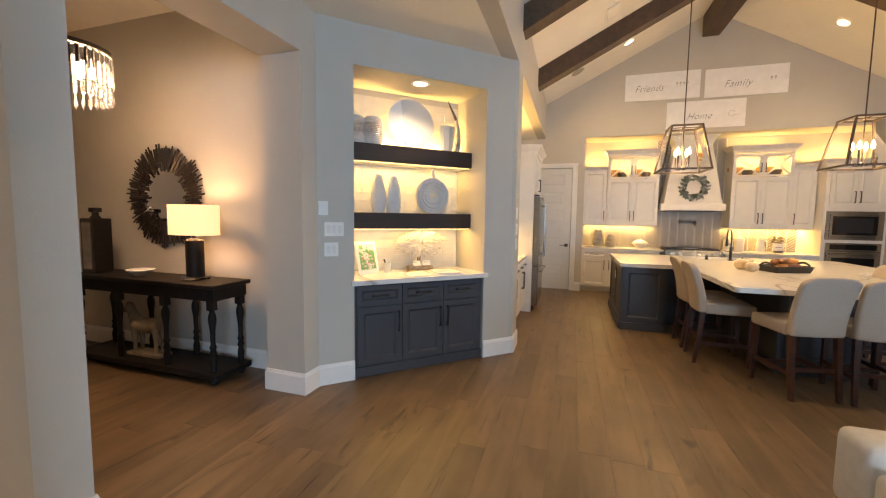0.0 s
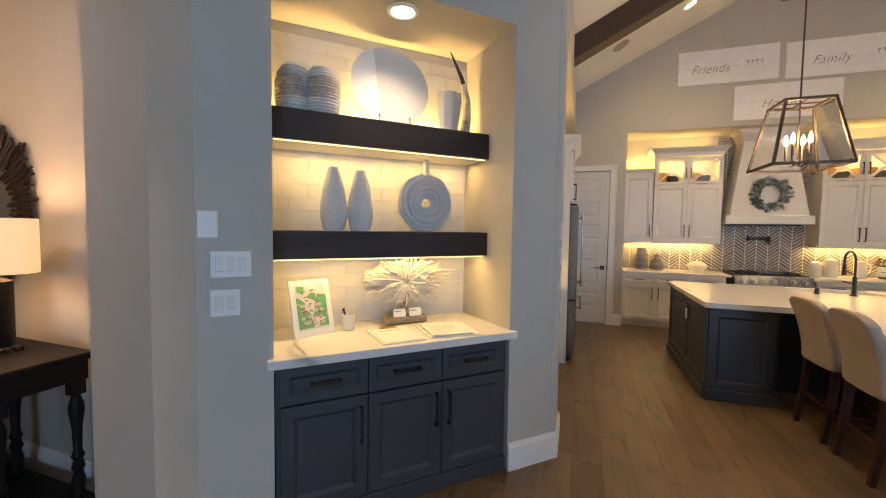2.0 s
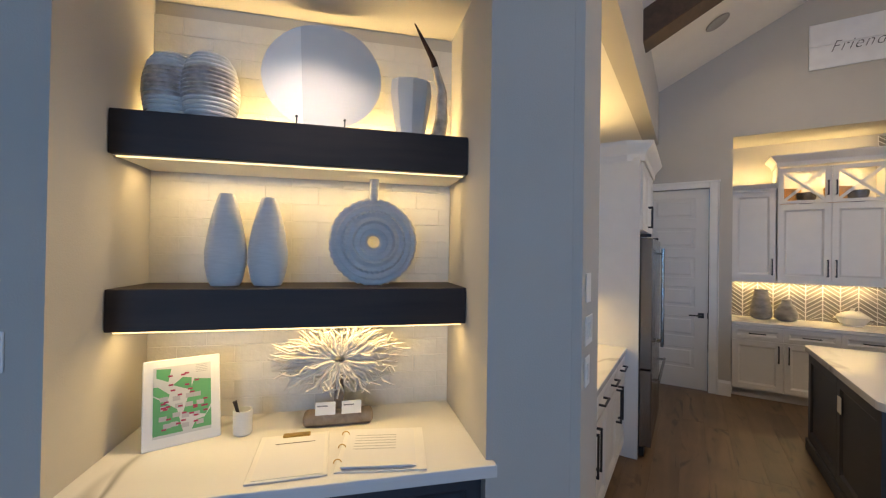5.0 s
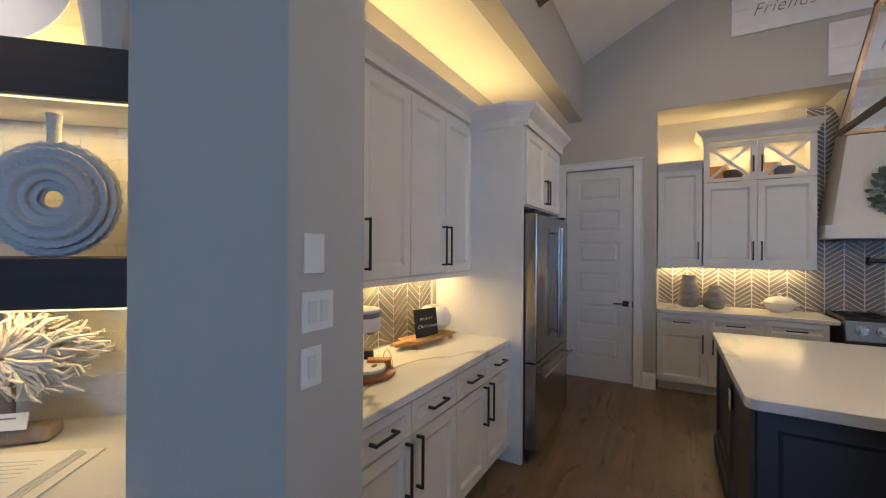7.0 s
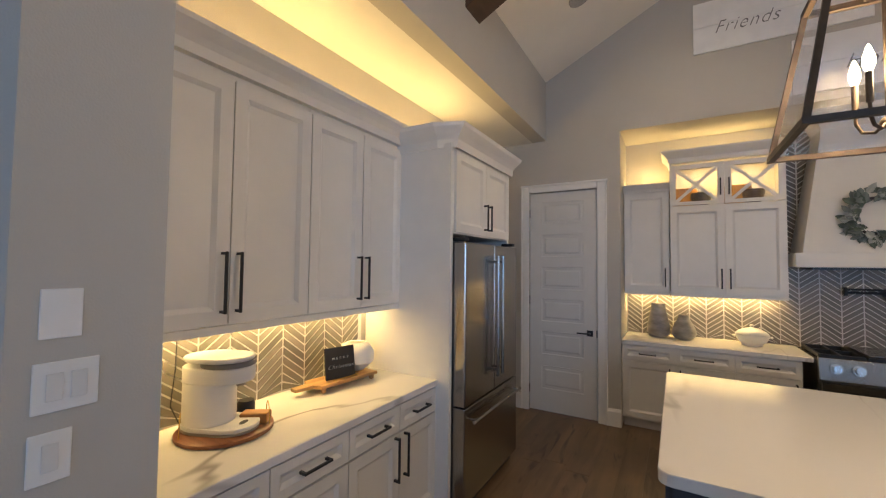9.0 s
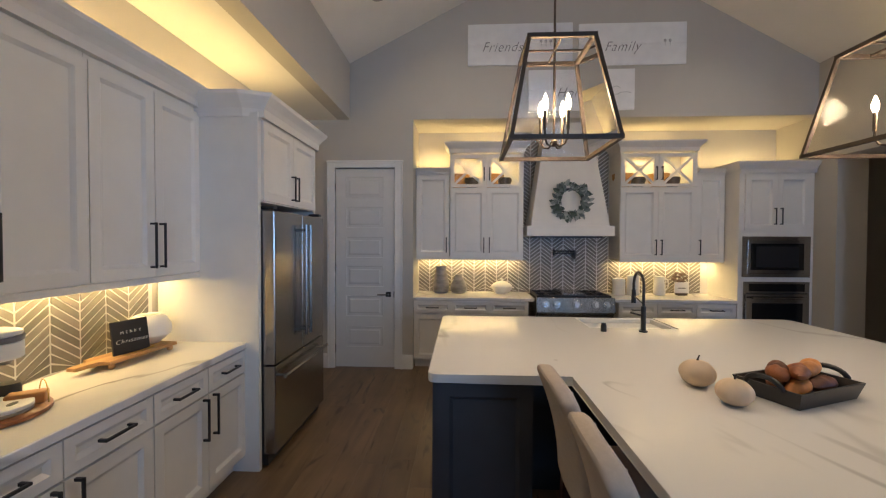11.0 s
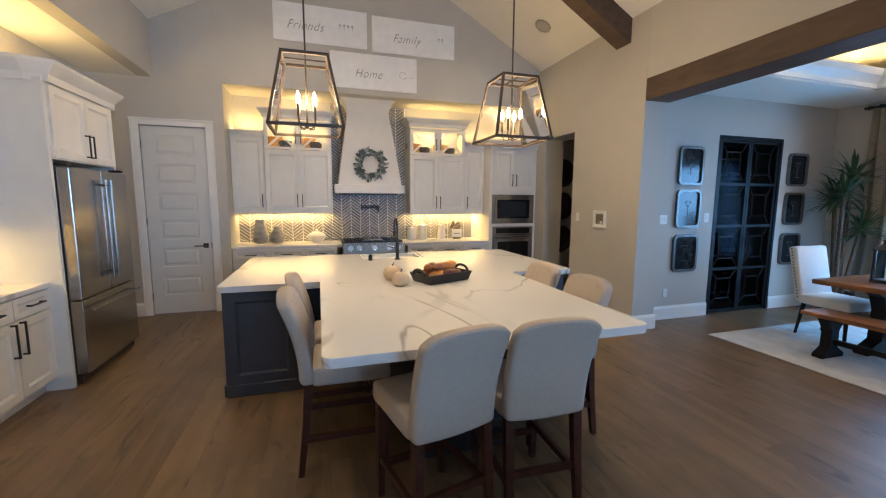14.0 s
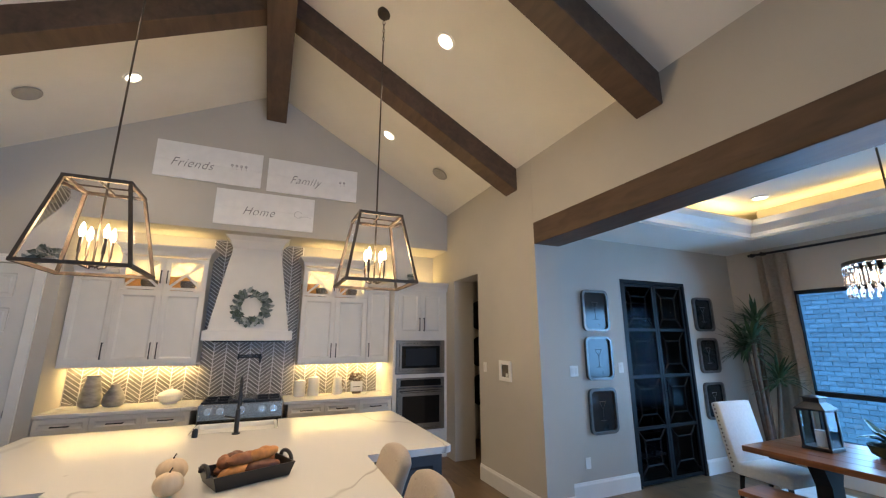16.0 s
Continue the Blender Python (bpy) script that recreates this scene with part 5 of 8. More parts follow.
lathe(wv, [(0.058, 0), (0.064, 0.01), (0.095, 0.22), (0.09, 0.275), (0.084, 0.272), (0.05, 0.02)], 8, sy=0.6)
M_PORCELAIN = mat("thin_porcelain", (0.82, 0.80, 0.75), 0.45, vary=0.02)
M_PORCELAIN.node_tree.nodes["Principled BSDF"].inputs["Transmission Weight"].default_value = 0.35
solo("faceted_vase", wv, M_PORCELAIN, "white faceted porcelain vase on dark shelf", "vase", in_niche(1.45, 0.42, 2.187))
bm = bmesh.new()
hp = [(0.0, 0.0), (0.025, 0.12), (0.025, 0.25), (-0.02, 0.40), (-0.11, 0.56)]
pts, rad = [], []
for k in range(17):
    t = k / 16
    pts.append((float(np.interp(t * 4, range(5), [p[0] for p in hp])), 0, float(np.interp(t * 4, range(5), [p[1] for p in hp]))))
    rad.append(0.034 * (1 - t) ** 0.8 + 0.003)
ob = thing("horn", "curved polished horn with dark tip standing on shelf", "decor", in_niche(1.575, 0.44, 2.186))
sweep(bm, pts[:12], rad[:12], 14)
part("shaft", bm, mat("pale_horn", (0.50, 0.44, 0.36), 0.22, vary=0.5, scale=14), ob, "pale mottled horn", smooth=True)
bm = bmesh.new()
sweep(bm, pts[11:], rad[11:], 14)
part("tip", bm, mat("dark_horn", (0.055, 0.03, 0.02), 0.22, vary=0.4, scale=20), ob, "dark brown horn tip", smooth=True)
# driftwood ring on a wooden block
cr = thing("driftwood_sculpture", "whitewashed driftwood burst sculpture on a wooden block", "sculpture", in_niche(1.15, 0.44, 0.91))
bm = box(-0.15, 0.15, -0.045, 0.045, 0.0, 0.055, bevel=0.02, seg=3)
M_PALEWOOD = wood_mat("pale_wood", (0.26, 0.19, 0.13), (0.42, 0.33, 0.24), rough=0.7, island=0.1)
part("block", bm, M_PALEWOOD, cr, smooth=True)
bm = bmesh.new()
cube(bm, -0.02, 0.02, 0.012, 0.03, 0.05, 0.27, bevel=0.003)
part("post", bm, M_PALEWOOD, cr)
random.seed(11)
M_TWIG = mat("whitewashed_twig", (0.66, 0.61, 0.54), 0.85, vary=0.15, scale=30, bump=0.4, bump_scale=60)
for k in range(270):
    th = 2 * math.pi * k / 270 + random.uniform(-0.05, 0.05)
    L = random.uniform(0.55, 1.0) if k % 3 else random.uniform(0.9, 1.05)
    ex, ez = 0.285 * L * math.cos(th), 0.155 * L * math.sin(th)
    y0 = random.uniform(-0.025, 0.025)
    bm = bmesh.new()
    pts = []
    for q in range(6):
        u = 0.16 + 0.84 * q / 5
        pts.append((ex * u + random.uniform(-0.005, 0.005) * q, y0 * (1 + q * 0.2), 0.285 + ez * u + random.uniform(-0.005, 0.005) * q))
    sweep(bm, pts, [0.0065, 0.007, 0.0068, 0.0062, 0.0055, 0.004], 6)
    part("twig", bm, M_TWIG, cr, smooth=True)
for sx in (-0.055, 0.055):
    card = thing("business_cards", "small white cards propped on the wooden block", "card", in_niche(1.15 + sx, 0.385, 0.967) @ Matrix.Rotation(radians(-15), 4, "X"))
    part("card", box(-0.042, 0.042, 0.0, 0.004, 0, 0.052), M_TRIM, card)
    part("printing", box(-0.034, 0.01, -0.0012, -0.0002, 0.034, 0.039), mat("grey_print", (0.2, 0.2, 0.2), 0.7), card, "grey print line")
mp = thing("map_frame", "acrylic-framed site map with green areas and red tags", "picture frame", in_niche(0.565, 0.345, 0.911, 24) @ Matrix.Rotation(radians(-14), 4, "X") @ Matrix.Diagonal((0.97, 1, 0.97, 1)))
part("frame", box(-0.135, 0.135, 0.0, 0.012, 0.0, 0.34, bevel=0.003), M_TRIM, mp, "white edge with clear front")
part("sheet", box(-0.10, 0.10, -0.0015, -0.0005, 0.04, 0.31), mat("map_paper", (0.60, 0.59, 0.56), 0.5, vary=0.05), mp)
for pts in ([(-0.10, 0.05), (0.0, 0.05), (-0.02, 0.14), (-0.06, 0.17), (-0.10, 0.20)], [(0.0, 0.12), (0.08, 0.10), (0.10, 0.14), (0.10, 0.24), (0.04, 0.25), (0.02, 0.19)], [(-0.09, 0.27), (-0.05, 0.25), (-0.04, 0.30), (-0.09, 0.305)]):
    bm = bmesh.new()
    extrude_poly(bm, pts, 0.0018, 0.0024)
    turned(bm, Matrix.Rotation(radians(90), 4, "X"))
    part("green_area", bm, mat("map_green", (0.12, 0.36, 0.14), 0.5), mp, "green printed area")
for pts in ([(-0.10, 0.205), (-0.055, 0.175), (-0.045, 0.20), (-0.085, 0.235), (-0.10, 0.235)], [(0.03, 0.052), (0.10, 0.052), (0.10, 0.125), (0.075, 0.09), (0.045, 0.085)], [(-0.035, 0.235), (0.03, 0.205), (0.03, 0.255), (0.0, 0.262)]):
    bm = bmesh.new()
    extrude_poly(bm, pts, 0.0018, 0.0024)
    turned(bm, Matrix.Rotation(radians(90), 4, "X"))
    part("green_area", bm, mat("map_green", (0.12, 0.36, 0.14), 0.5), mp, "green printed area")
for k in range(16):
    x, z = -0.06 + 0.038 * (k % 4) + random.uniform(-0.008, 0.008), 0.075 + 0.036 * (k // 4) + random.uniform(-0.006, 0.006)
    part("plot", box(x - 0.013, x + 0.013, -0.0028, -0.0024, z - 0.006, z + 0.012), mat("map_grey", (0.45, 0.43, 0.42), 0.6), mp, "grey printed plot")
for k in range(5):
    part("legend_line", box(0.045, 0.088, -0.0022, -0.0016, 0.275 + k * 0.007, 0.2765 + k * 0.007), mat("map_ink", (0.3, 0.3, 0.3), 0.6), mp)
for k in range(30):
    x, z = random.uniform(-0.08, 0.08), random.uniform(0.06, 0.22) if k > 5 else random.uniform(0.22, 0.29)
    part("tag", box(x - 0.008, x + 0.008, -0.0032, -0.0026, z, z + 0.007), mat("map_red", (0.35, 0.03, 0.08), 0.5), mp, "small red printed tag")
part("easel_foot", box(-0.03, 0.03, 0.012, 0.10, 0.0, 0.10), M_BLACK, mp, "black rear stand")
cp = thing("pen_cup", "white ceramic cup holding a dark wooden utensil", "cup", in_niche(0.765, 0.40, 0.911))
bm = bmesh.new()
lathe(bm, [(0.030, 0), (0.036, 0.006), (0.037, 0.10), (0.033, 0.10), (0.031, 0.012)], 24)
part("cup", bm, M_WHITE, cp, smooth=True)
bm = bmesh.new()
sweep(bm, [(0.0, 0, 0.02), (-0.025, 0, 0.11), (-0.032, 0, 0.135)], [0.006, 0.007, 0.009], 8)
part("utensil", bm, M_ESPRESSO, cp, "dark wooden utensil")
M_PAPER = mat("paper", (0.70, 0.69, 0.68), 0.6, vary=0.02)
M_BRASS = mat("brass", (0.55, 0.36, 0.10), 0.3, 1.0)
bd = thing("clipboard", "clipboard with printed sheet and gold clip", "clipboard", in_niche(0.995, 0.17, 0.911, 2) @ Matrix.Diagonal((1.05, 1.12, 1, 1)))
part("board", box(-0.13, 0.12, -0.15, 0.15, 0, 0.006, bevel=0.002), M_WHITE, bd)
part("sheet", box(-0.11, 0.105, -0.14, 0.125, 0.006, 0.008), M_PAPER, bd)
part("clip", box(-0.05, 0.05, 0.12, 0.145, 0.008, 0.016, bevel=0.002), M_BRASS, bd, "gold clip")
part("rule", box(-0.07, 0.07, 0.075, 0.079, 0.008, 0.0086), M_BLACK, bd, "dark printed rule")
bk = thing("binder", "white binder with gold rings and loose pages, open flat", "binder", in_niche(1.315, 0.16, 0.911, -7) @ Matrix.Diagonal((1.0, 1.1, 1, 1)))
part("cover", box(-0.15, 0.17, -0.15, 0.15, 0, 0.005), M_WHITE, bk)
for k in range(4):
    part("page", box(-0.13, 0.115 + 0.006 * k, -0.14 + 0.003 * k, 0.125, 0.0055 + 0.003 * (3 - k), 0.0080 + 0.003 * (3 - k)), M_PAPER, bk)
for z in (-0.10, 0.0, 0.10):
    bm = bmesh.new()
    sweep(bm, [(-0.145 + 0.014 * math.cos(a), z, 0.008 + 0.014 * math.sin(a)) for a in [math.pi * q / 8 for q in range(9)]], 0.002, 6)
    part("ring", bm, M_BRASS, bk, "gold binder ring")
for k in range(6):
    part("print_line", box(-0.10, 0.06, 0.07 - k * 0.02, 0.073 - k * 0.02, 0.0172, 0.0178), mat("faint_print", (0.45, 0.45, 0.46), 0.7), bk)

# ---- side counter things ----
lz = thing("lazy_susan", "round reddish wood tray with gold wire handles", "tray", pose(-0.795, 5.235, 0.906))
bm = bmesh.new()
lathe(bm, [(0.19, 0), (0.20, 0.004), (0.20, 0.018), (0.195, 0.022), (0.002, 0.022)], 48)
M_REDWOOD = wood_mat("acacia", (0.16, 0.055, 0.022), (0.34, 0.14, 0.06), grain=(2, 26, 26), rough=0.4, island=0.1)
part("disc", bm, M_REDWOOD, lz, smooth=True)
for a in (60, 240):
    bm = bmesh.new()
    m = Matrix.Rotation(radians(a), 4, "Z")
    sweep(bm, [m @ Vector((0.175, 0.07 * math.cos(q), 0.02 + 0.085 * math.sin(q))) for q in [math.pi * k / 12 for k in range(13)]], 0.0022, 6)
    part("wire_handle", bm, M_BRASS, lz, "gold wire handle", smooth=True)
def stadium(w, y0, y1, n=10):
    """Outline of a slab with round ends, from y0 to y1, half as wide as w."""
    r = w / 2
    pts = [(r * math.cos(math.pi * k / n), y1 - r + r * math.sin(math.pi * k / n)) for k in range(n + 1)]
    return pts + [(-r * math.cos(math.pi * k / n), y0 + r - r * math.sin(math.pi * k / n)) for k in range(n + 1)]


cf = thing("coffee_maker", "white single-cup coffee maker with grey lid band on wood tray", "coffee maker", pose(-0.835, 5.195, 0.929, 0, 0, 112))
M_PLASTIC = mat("white_plastic", (0.72, 0.71, 0.69), 0.32, vary=0.02)
M_BAND = mat("grey_band", (0.15, 0.15, 0.16), 0.35)
bm = bmesh.new()
extrude_poly(bm, stadium(0.204, -0.095, 0.125), 0.030, 0.212, bevel=0.003)
part("column", bm, M_PLASTIC, cf, smooth=True)
bm = bmesh.new()
extrude_poly(bm, stadium(0.208, -0.185, 0.127), 0.2125, 0.280, bevel=0.006, seg=3)
part("head", bm, M_PLASTIC, cf, smooth=True)
bm = bmesh.new()
extrude_poly(bm, stadium(0.210, -0.188, 0.04), 0.2805, 0.302, bevel=0.004, seg=3)
part("band", bm, M_BAND, cf, "dark grey band round the lid", smooth=True)
bm = bmesh.new()
extrude_poly(bm, stadium(0.204, -0.183, 0.125), 0.3025, 0.322, bevel=0.009, seg=3)
part("lid", bm, M_PLASTIC, cf, smooth=True)
bm = bmesh.new()
tube(bm, (0, -0.135, 0.2122), (0, -0.135, 0.192), 0.026, 0.018, n=20)
part("spout", bm, M_BAND, cf, "dark outlet under the head", smooth=True)
bm = bmesh.new()
extrude_poly(bm, stadium(0.208, -0.212, 0.127), 0.0, 0.012, bevel=0.003)
part("underfoot", bm, mat("warm_grey_plastic", (0.30, 0.27, 0.23), 0.4), cf, "grey lower edge of the foot", smooth=True)
bm = bmesh.new()
extrude_poly(bm, stadium(0.210, -0.214, 0.128), 0.0122, 0.0298, bevel=0.005, seg=3)
part("foot", bm, M_PLASTIC, cf, smooth=True)
bm = bmesh.new()
lathe(bm, [(0.020, 0.0300), (0.020, 0.0312), (0.001, 0.0312)], 20, at=(0, -0.155, 0), sx=1.3, sy=0.7)
part("drip_hole", bm, M_BLACK, cf, "dark drip opening")
bm = bmesh.new()
sweep(bm, [(0.0, 0.10, 0.05), (-0.02, 0.15, 0.01), (-0.06, 0.16, 0.10), (-0.05, 0.15, 0.26), (-0.03, 0.165, 0.40)], 0.0028, 6)
part("cord", bm, M_BLACK, cf, "thin black cord", smooth=True)
bm = bmesh.new()
lathe(bm, [(0.036, 0), (0.040, 0.004), (0.040, 0.062), (0.037, 0.066), (0.034, 0.074), (0.004, 0.076)], 24)
solo("coffee_canister", bm, M_BLACK, "small black lidded canister on the round tray", "canister", pose(-0.83, 5.355, 0.929), smooth=True)
bm = box(-0.062, 0.062, -0.032, 0.032, 0, 0.048, bevel=0.004)
for v in bm.verts:
    if v.co.z > 0.03:
        v.co.z += 0.010 * (1 - (v.co.x / 0.062) ** 2) - 0.004
solo("wooden_box", bm, mat("box_wood", (0.40, 0.19, 0.06), 0.5, vary=0.2, scale=12), "small wooden block on the round tray", "box", pose(-0.725, 5.335, 0.929, 0, 0, 35))
cb = thing("serving_board", "light wood serving board on small feet with handle", "board", pose(-0.86, 6.01, 0.906, 0, 0, 84))
bm = bmesh.new()
extrude_poly(bm, [(-0.20, -0.085), (0.24, -0.085), (0.24, 0.085), (-0.20, 0.085), (-0.22, 0.03), (-0.33, 0.025), (-0.33, -0.025), (-0.22, -0.03)], 0.032, 0.052, bevel=0.003)
M_OLIVE = wood_mat("olive_wood", (0.30, 0.15, 0.05), (0.52, 0.31, 0.13), grain=(2, 22, 22), rough=0.45, island=0.1)
part("board", bm, M_OLIVE, cb)
for x in (-0.17, 0.21):
    for y in (-0.06, 0.06):
        bm = bmesh.new()
        ball(bm, (x, y, 0.017), 0.018, u=12, v=8)
        part("foot", bm, M_OLIVE, cb, smooth=True)
bm = bmesh.new()
sweep(bm, [(-0.10, -0.06, 0.056), (0.05, -0.055, 0.056), (0.10, -0.05, 0.056)], [0.003, 0.003, 0.007], 8)
solo("gold_spoon", bm, M_BRASS, "gold spoon on wood board", "spoon", pose(-0.86, 6.01, 0.906, 0, 0, 84))
sg = thing("letter_board", "black sign with white words leaning on a white pot", "sign", pose(-0.83, 5.99, 0.958, 0, 0, 77) @ Matrix.Rotation(radians(-8), 4, "X") @ Matrix.Scale(1.15, 4))
part("panel", box(-0.09, 0.09, 0.0, 0.012, 0, 0.165, bevel=0.002), mat("black_board", (0.012, 0.012, 0.013), 0.5), sg)
bm = text_mesh("MERRY", 0.021, 1.9, 0, -0.0006)
turned(bm, pose(0, -0.0015, 0.105, 90, 0, 0))
part("lettering", bm, M_TRIM, sg, "white capitals")
bm = text_mesh("Christmas", 0.031, 1.25, 0.4, -0.0009)
turned(bm, pose(0, -0.0015, 0.062, 90, 0, 0))
part("lettering", bm, M_TRIM, sg, "white script")
bm = bmesh.new()
lathe(bm, [(0.05, 0), (0.062, 0.01), (0.108, 0.05), (0.112, 0.10), (0.085, 0.15), (0.06, 0.165), (0.055, 0.16), (0.078, 0.14), (0.05, 0.03)], 32)
solo("round_pot", bm, M_WHITE, "round white ceramic pot on wood board", "pot", pose(-0.905, 6.20, 0.958) @ Matrix.Scale(1.1, 4), smooth=True)

# ---- end counter things ----
M_SMOKE = mat("smoky_glaze", (0.27, 0.255, 0.235), 0.32, vary=0.45, scale=7, stretch=(1, 1, 2.5))
for x, y, pr in ((0.80, 9.17, [(0.070, 0), (0.098, 0.015), (0.116, 0.06), (0.112, 0.12), (0.092, 0.22), (0.074, 0.30), (0.068, 0.345), (0.072, 0.365), (0.062, 0.365), (0.058, 0.34)]),
                 (1.04, 9.13, [(0.060, 0), (0.095, 0.015), (0.118, 0.055), (0.112, 0.10), (0.080, 0.17), (0.050, 0.22), (0.047, 0.245), (0.052, 0.258), (0.044, 0.258), (0.040, 0.24)])):
    bm = bmesh.new()
    lathe(bm, pr, 32)
    solo("smoky_vase", bm, M_SMOKE, "tall grey smoky glazed vase on the counter" if x < 1 else "squat grey smoky glazed vase on the counter", "vase", pose(x, y, 0.906), "smoky vases", smooth=True)
tu = thing("tureen", "white ceramic tureen with lid and side handles", "tureen", pose(1.62, 9.14, 0.906))
bm = bmesh.new()
lathe(bm, [(0.085, 0), (0.088, 0.008), (0.082, 0.014), (0.112, 0.035), (0.134, 0.075), (0.140, 0.105), (0.130, 0.107)], 36)
part("bowl", bm, M_WHITE, tu, smooth=True)
bm = bmesh.new()
lathe(bm, [(0.138, 0.108), (0.134, 0.116), (0.112, 0.137), (0.060, 0.162), (0.022, 0.170), (0.013, 0.180), (0.022, 0.194), (0.010, 0.204)], 36)
part("lid", bm, M_WHITE, tu, smooth=True)
for s in (-1, 1):
    bm = bmesh.new()
    sweep(bm, [(s * (0.128 + 0.03 * math.sin(q)), 0.035 * math.cos(q), 0.085) for q in [math.pi * k / 8 for k in range(9)]], 0.008, 8)
    part("handle", bm, M_WHITE, tu, smooth=True)
for x, h in ((3.17, 0.21), (3.36, 0.25)):
    ob = thing("canister", "white ceramic canister with knob lid", "canister", pose(x, 9.16, 0.906), "canisters")
    bm = bmesh.new()
    lathe(bm, [(0.075, 0), (0.08, 0.006), (0.08, h - 0.02), (0.076, h - 0.015)], 28)
    part("jar", bm, M_WHITE, ob, smooth=True)
    bm = bmesh.new()
    lathe(bm, [(0.08, h - 0.014), (0.078, h), (0.03, h + 0.018), (0.012, h + 0.02), (0.014, h + 0.035), (0.006, h + 0.042)], 28)
    part("lid", bm, M_WHITE, ob, smooth=True)
pt = thing("pitcher", "white ceramic pitcher on the counter", "pitcher", pose(3.70, 9.16, 0.906))
bm = bmesh.new()
lathe(bm, [(0.06, 0), (0.07, 0.01), (0.075, 0.08), (0.058, 0.17), (0.06, 0.23), (0.068, 0.245), (0.06, 0.245)], 28)
part("body", bm, M_WHITE, pt, smooth=True)
bm = bmesh.new()
sweep(bm, [(0.06, 0, 0.21), (0.11, 0, 0.20), (0.12, 0, 0.14), (0.10, 0, 0.08), (0.07, 0, 0.06)], 0.009, 8)
part("handle", bm, M_WHITE, pt, smooth=True)
sc = thing("counter_sign", "small white framed sign with a dark plant spray behind", "sign", pose(3.98, 9.14, 0.906))
part("frame", box(-0.09, 0.09, 0, 0.02, 0.03, 0.17, bevel=0.003), M_TRIM, sc)
part("foot", box(-0.06, 0.06, -0.03, 0.05, 0, 0.03, bevel=0.003), M_BRONZE, sc)
part("printing", box(-0.05, 0.05, -0.001, 0.0, 0.09, 0.10), M_BRONZE, sc, "dark printed line")
random.seed(5)
bm = bmesh.new()
for k in range(26):
    ball(bm, (random.uniform(-0.09, 0.09), random.uniform(0.03, 0.07), random.uniform(0.18, 0.29)), random.uniform(0.012, 0.024), u=8, v=6)
solo("dried_spray", bm, mat("dried_brown", (0.16, 0.11, 0.08), 0.8, vary=0.3, scale=30), "brown dried decorative spray behind the small sign", "decor", pose(3.98, 9.15, 0.906))
pf = thing("pot_filler", "black wall-mounted folding pot filler tap", "faucet", pose(2.50, YA - 0.02, 1.40))
bm = bmesh.new()
tube(bm, (0.12, 0.02, 0.04), (0.12, -0.05, 0.04), 0.025)
tube(bm, (-0.16, -0.05, 0.05), (0.12, -0.05, 0.05), 0.010)
tube(bm, (-0.16, -0.05, 0.08), (0.12, -0.05, 0.08), 0.008)
tube(bm, (-0.16, -0.05, 0.10), (-0.16, -0.05, 0.02), 0.014)
tube(bm, (0.12, -0.05, 0.09), (0.12, -0.05, -0.03), 0.014)
part("arm", bm, M_BLACK, pf, smooth=True)
wr = thing("wreath", "grey-green leaf wreath hung on the hood", "wreath", pose(2.45, 8.86 + 0.028, 2.12) @ Matrix.Scale(1.12, 4))
random.seed(8)
bm = bmesh.new()
sweep(bm, [(0.14 * math.cos(a), 0, 0.14 * math.sin(a)) for a in [2 * math.pi * k / 24 for k in range(25)]], 0.012, 6)
part("hoop", bm, M_ESPRESSO, wr)
leafs = [mat("eucalyptus_%s" % n, c, 0.7, vary=0.2, scale=20) for n, c in (("grey", (0.16, 0.19, 0.18)), ("green", (0.08, 0.11, 0.085)), ("pale", (0.34, 0.36, 0.34)))]
for k in range(150):
    a = random.random() * 2 * math.pi
    rr = 0.145 + random.uniform(-0.04, 0.035)
    bm = bmesh.new()
    L, W = random.uniform(0.065, 0.11), random.uniform(0.017, 0.026)
    pv = [(0, 0, 0), (L * 0.35, -0.006, W), (L * 0.75, -0.004, W * 0.8), (L, 0, 0), (L * 0.75, -0.004, -W * 0.8), (L * 0.35, -0.006, -W)]
    v = [bm.verts.new(p) for p in pv]
    mid = bm.verts.new((L * 0.5, 0.006, 0))
    for q in range(6):
        bm.faces.new((v[q], v[(q + 1) % 6], mid))
    turned(bm, Matrix.Translation((rr * math.cos(a), -0.012 - random.random() * 0.03, rr * math.sin(a))) @ Matrix.Rotation(-a + random.choice((-1, 1)) * random.uniform(0.3, 1.3), 4, "Y") @ Matrix.Rotation(random.uniform(-0.5, 0.5), 4, "Z"))
    part("leaf", bm, random.choice(leafs), wr)

# ---- island things ----
sk = thing("farmhouse_sink", "white apron-front farmhouse sink set in the island", "sink", pose(0, 0, 0))
bm = bmesh.new()
cube(bm, 2.135, 2.845, 7.50, 7.545, 0.62, 0.90, bevel=0.008)
cube(bm, 2.135, 2.16, 7.065, 7.50, 0.62, 0.895)
cube(bm, 2.82, 2.845, 7.065, 7.50, 0.62, 0.895)
cube(bm, 2.16, 2.82, 7.065, 7.09, 0.62, 0.895)
part("basin", bm, M_WHITE, sk)
part("bottom", box(2.16, 2.82, 7.09, 7.50, 0.853, 0.858), M_WHITE, sk)
fa = thing("faucet", "black pull-down kitchen faucet with spring neck", "faucet", pose(2.505, 6.94, 0.906))
bm = bmesh.new()
tube(bm, (0, 0, 0), (0, 0, 0.012), 0.032, n=20)
tube(bm, (0, 0, 0.012), (0, 0, 0.20), 0.019, n=16)
part("base", bm, M_BLACK, fa, smooth=True)
bm = bmesh.new()
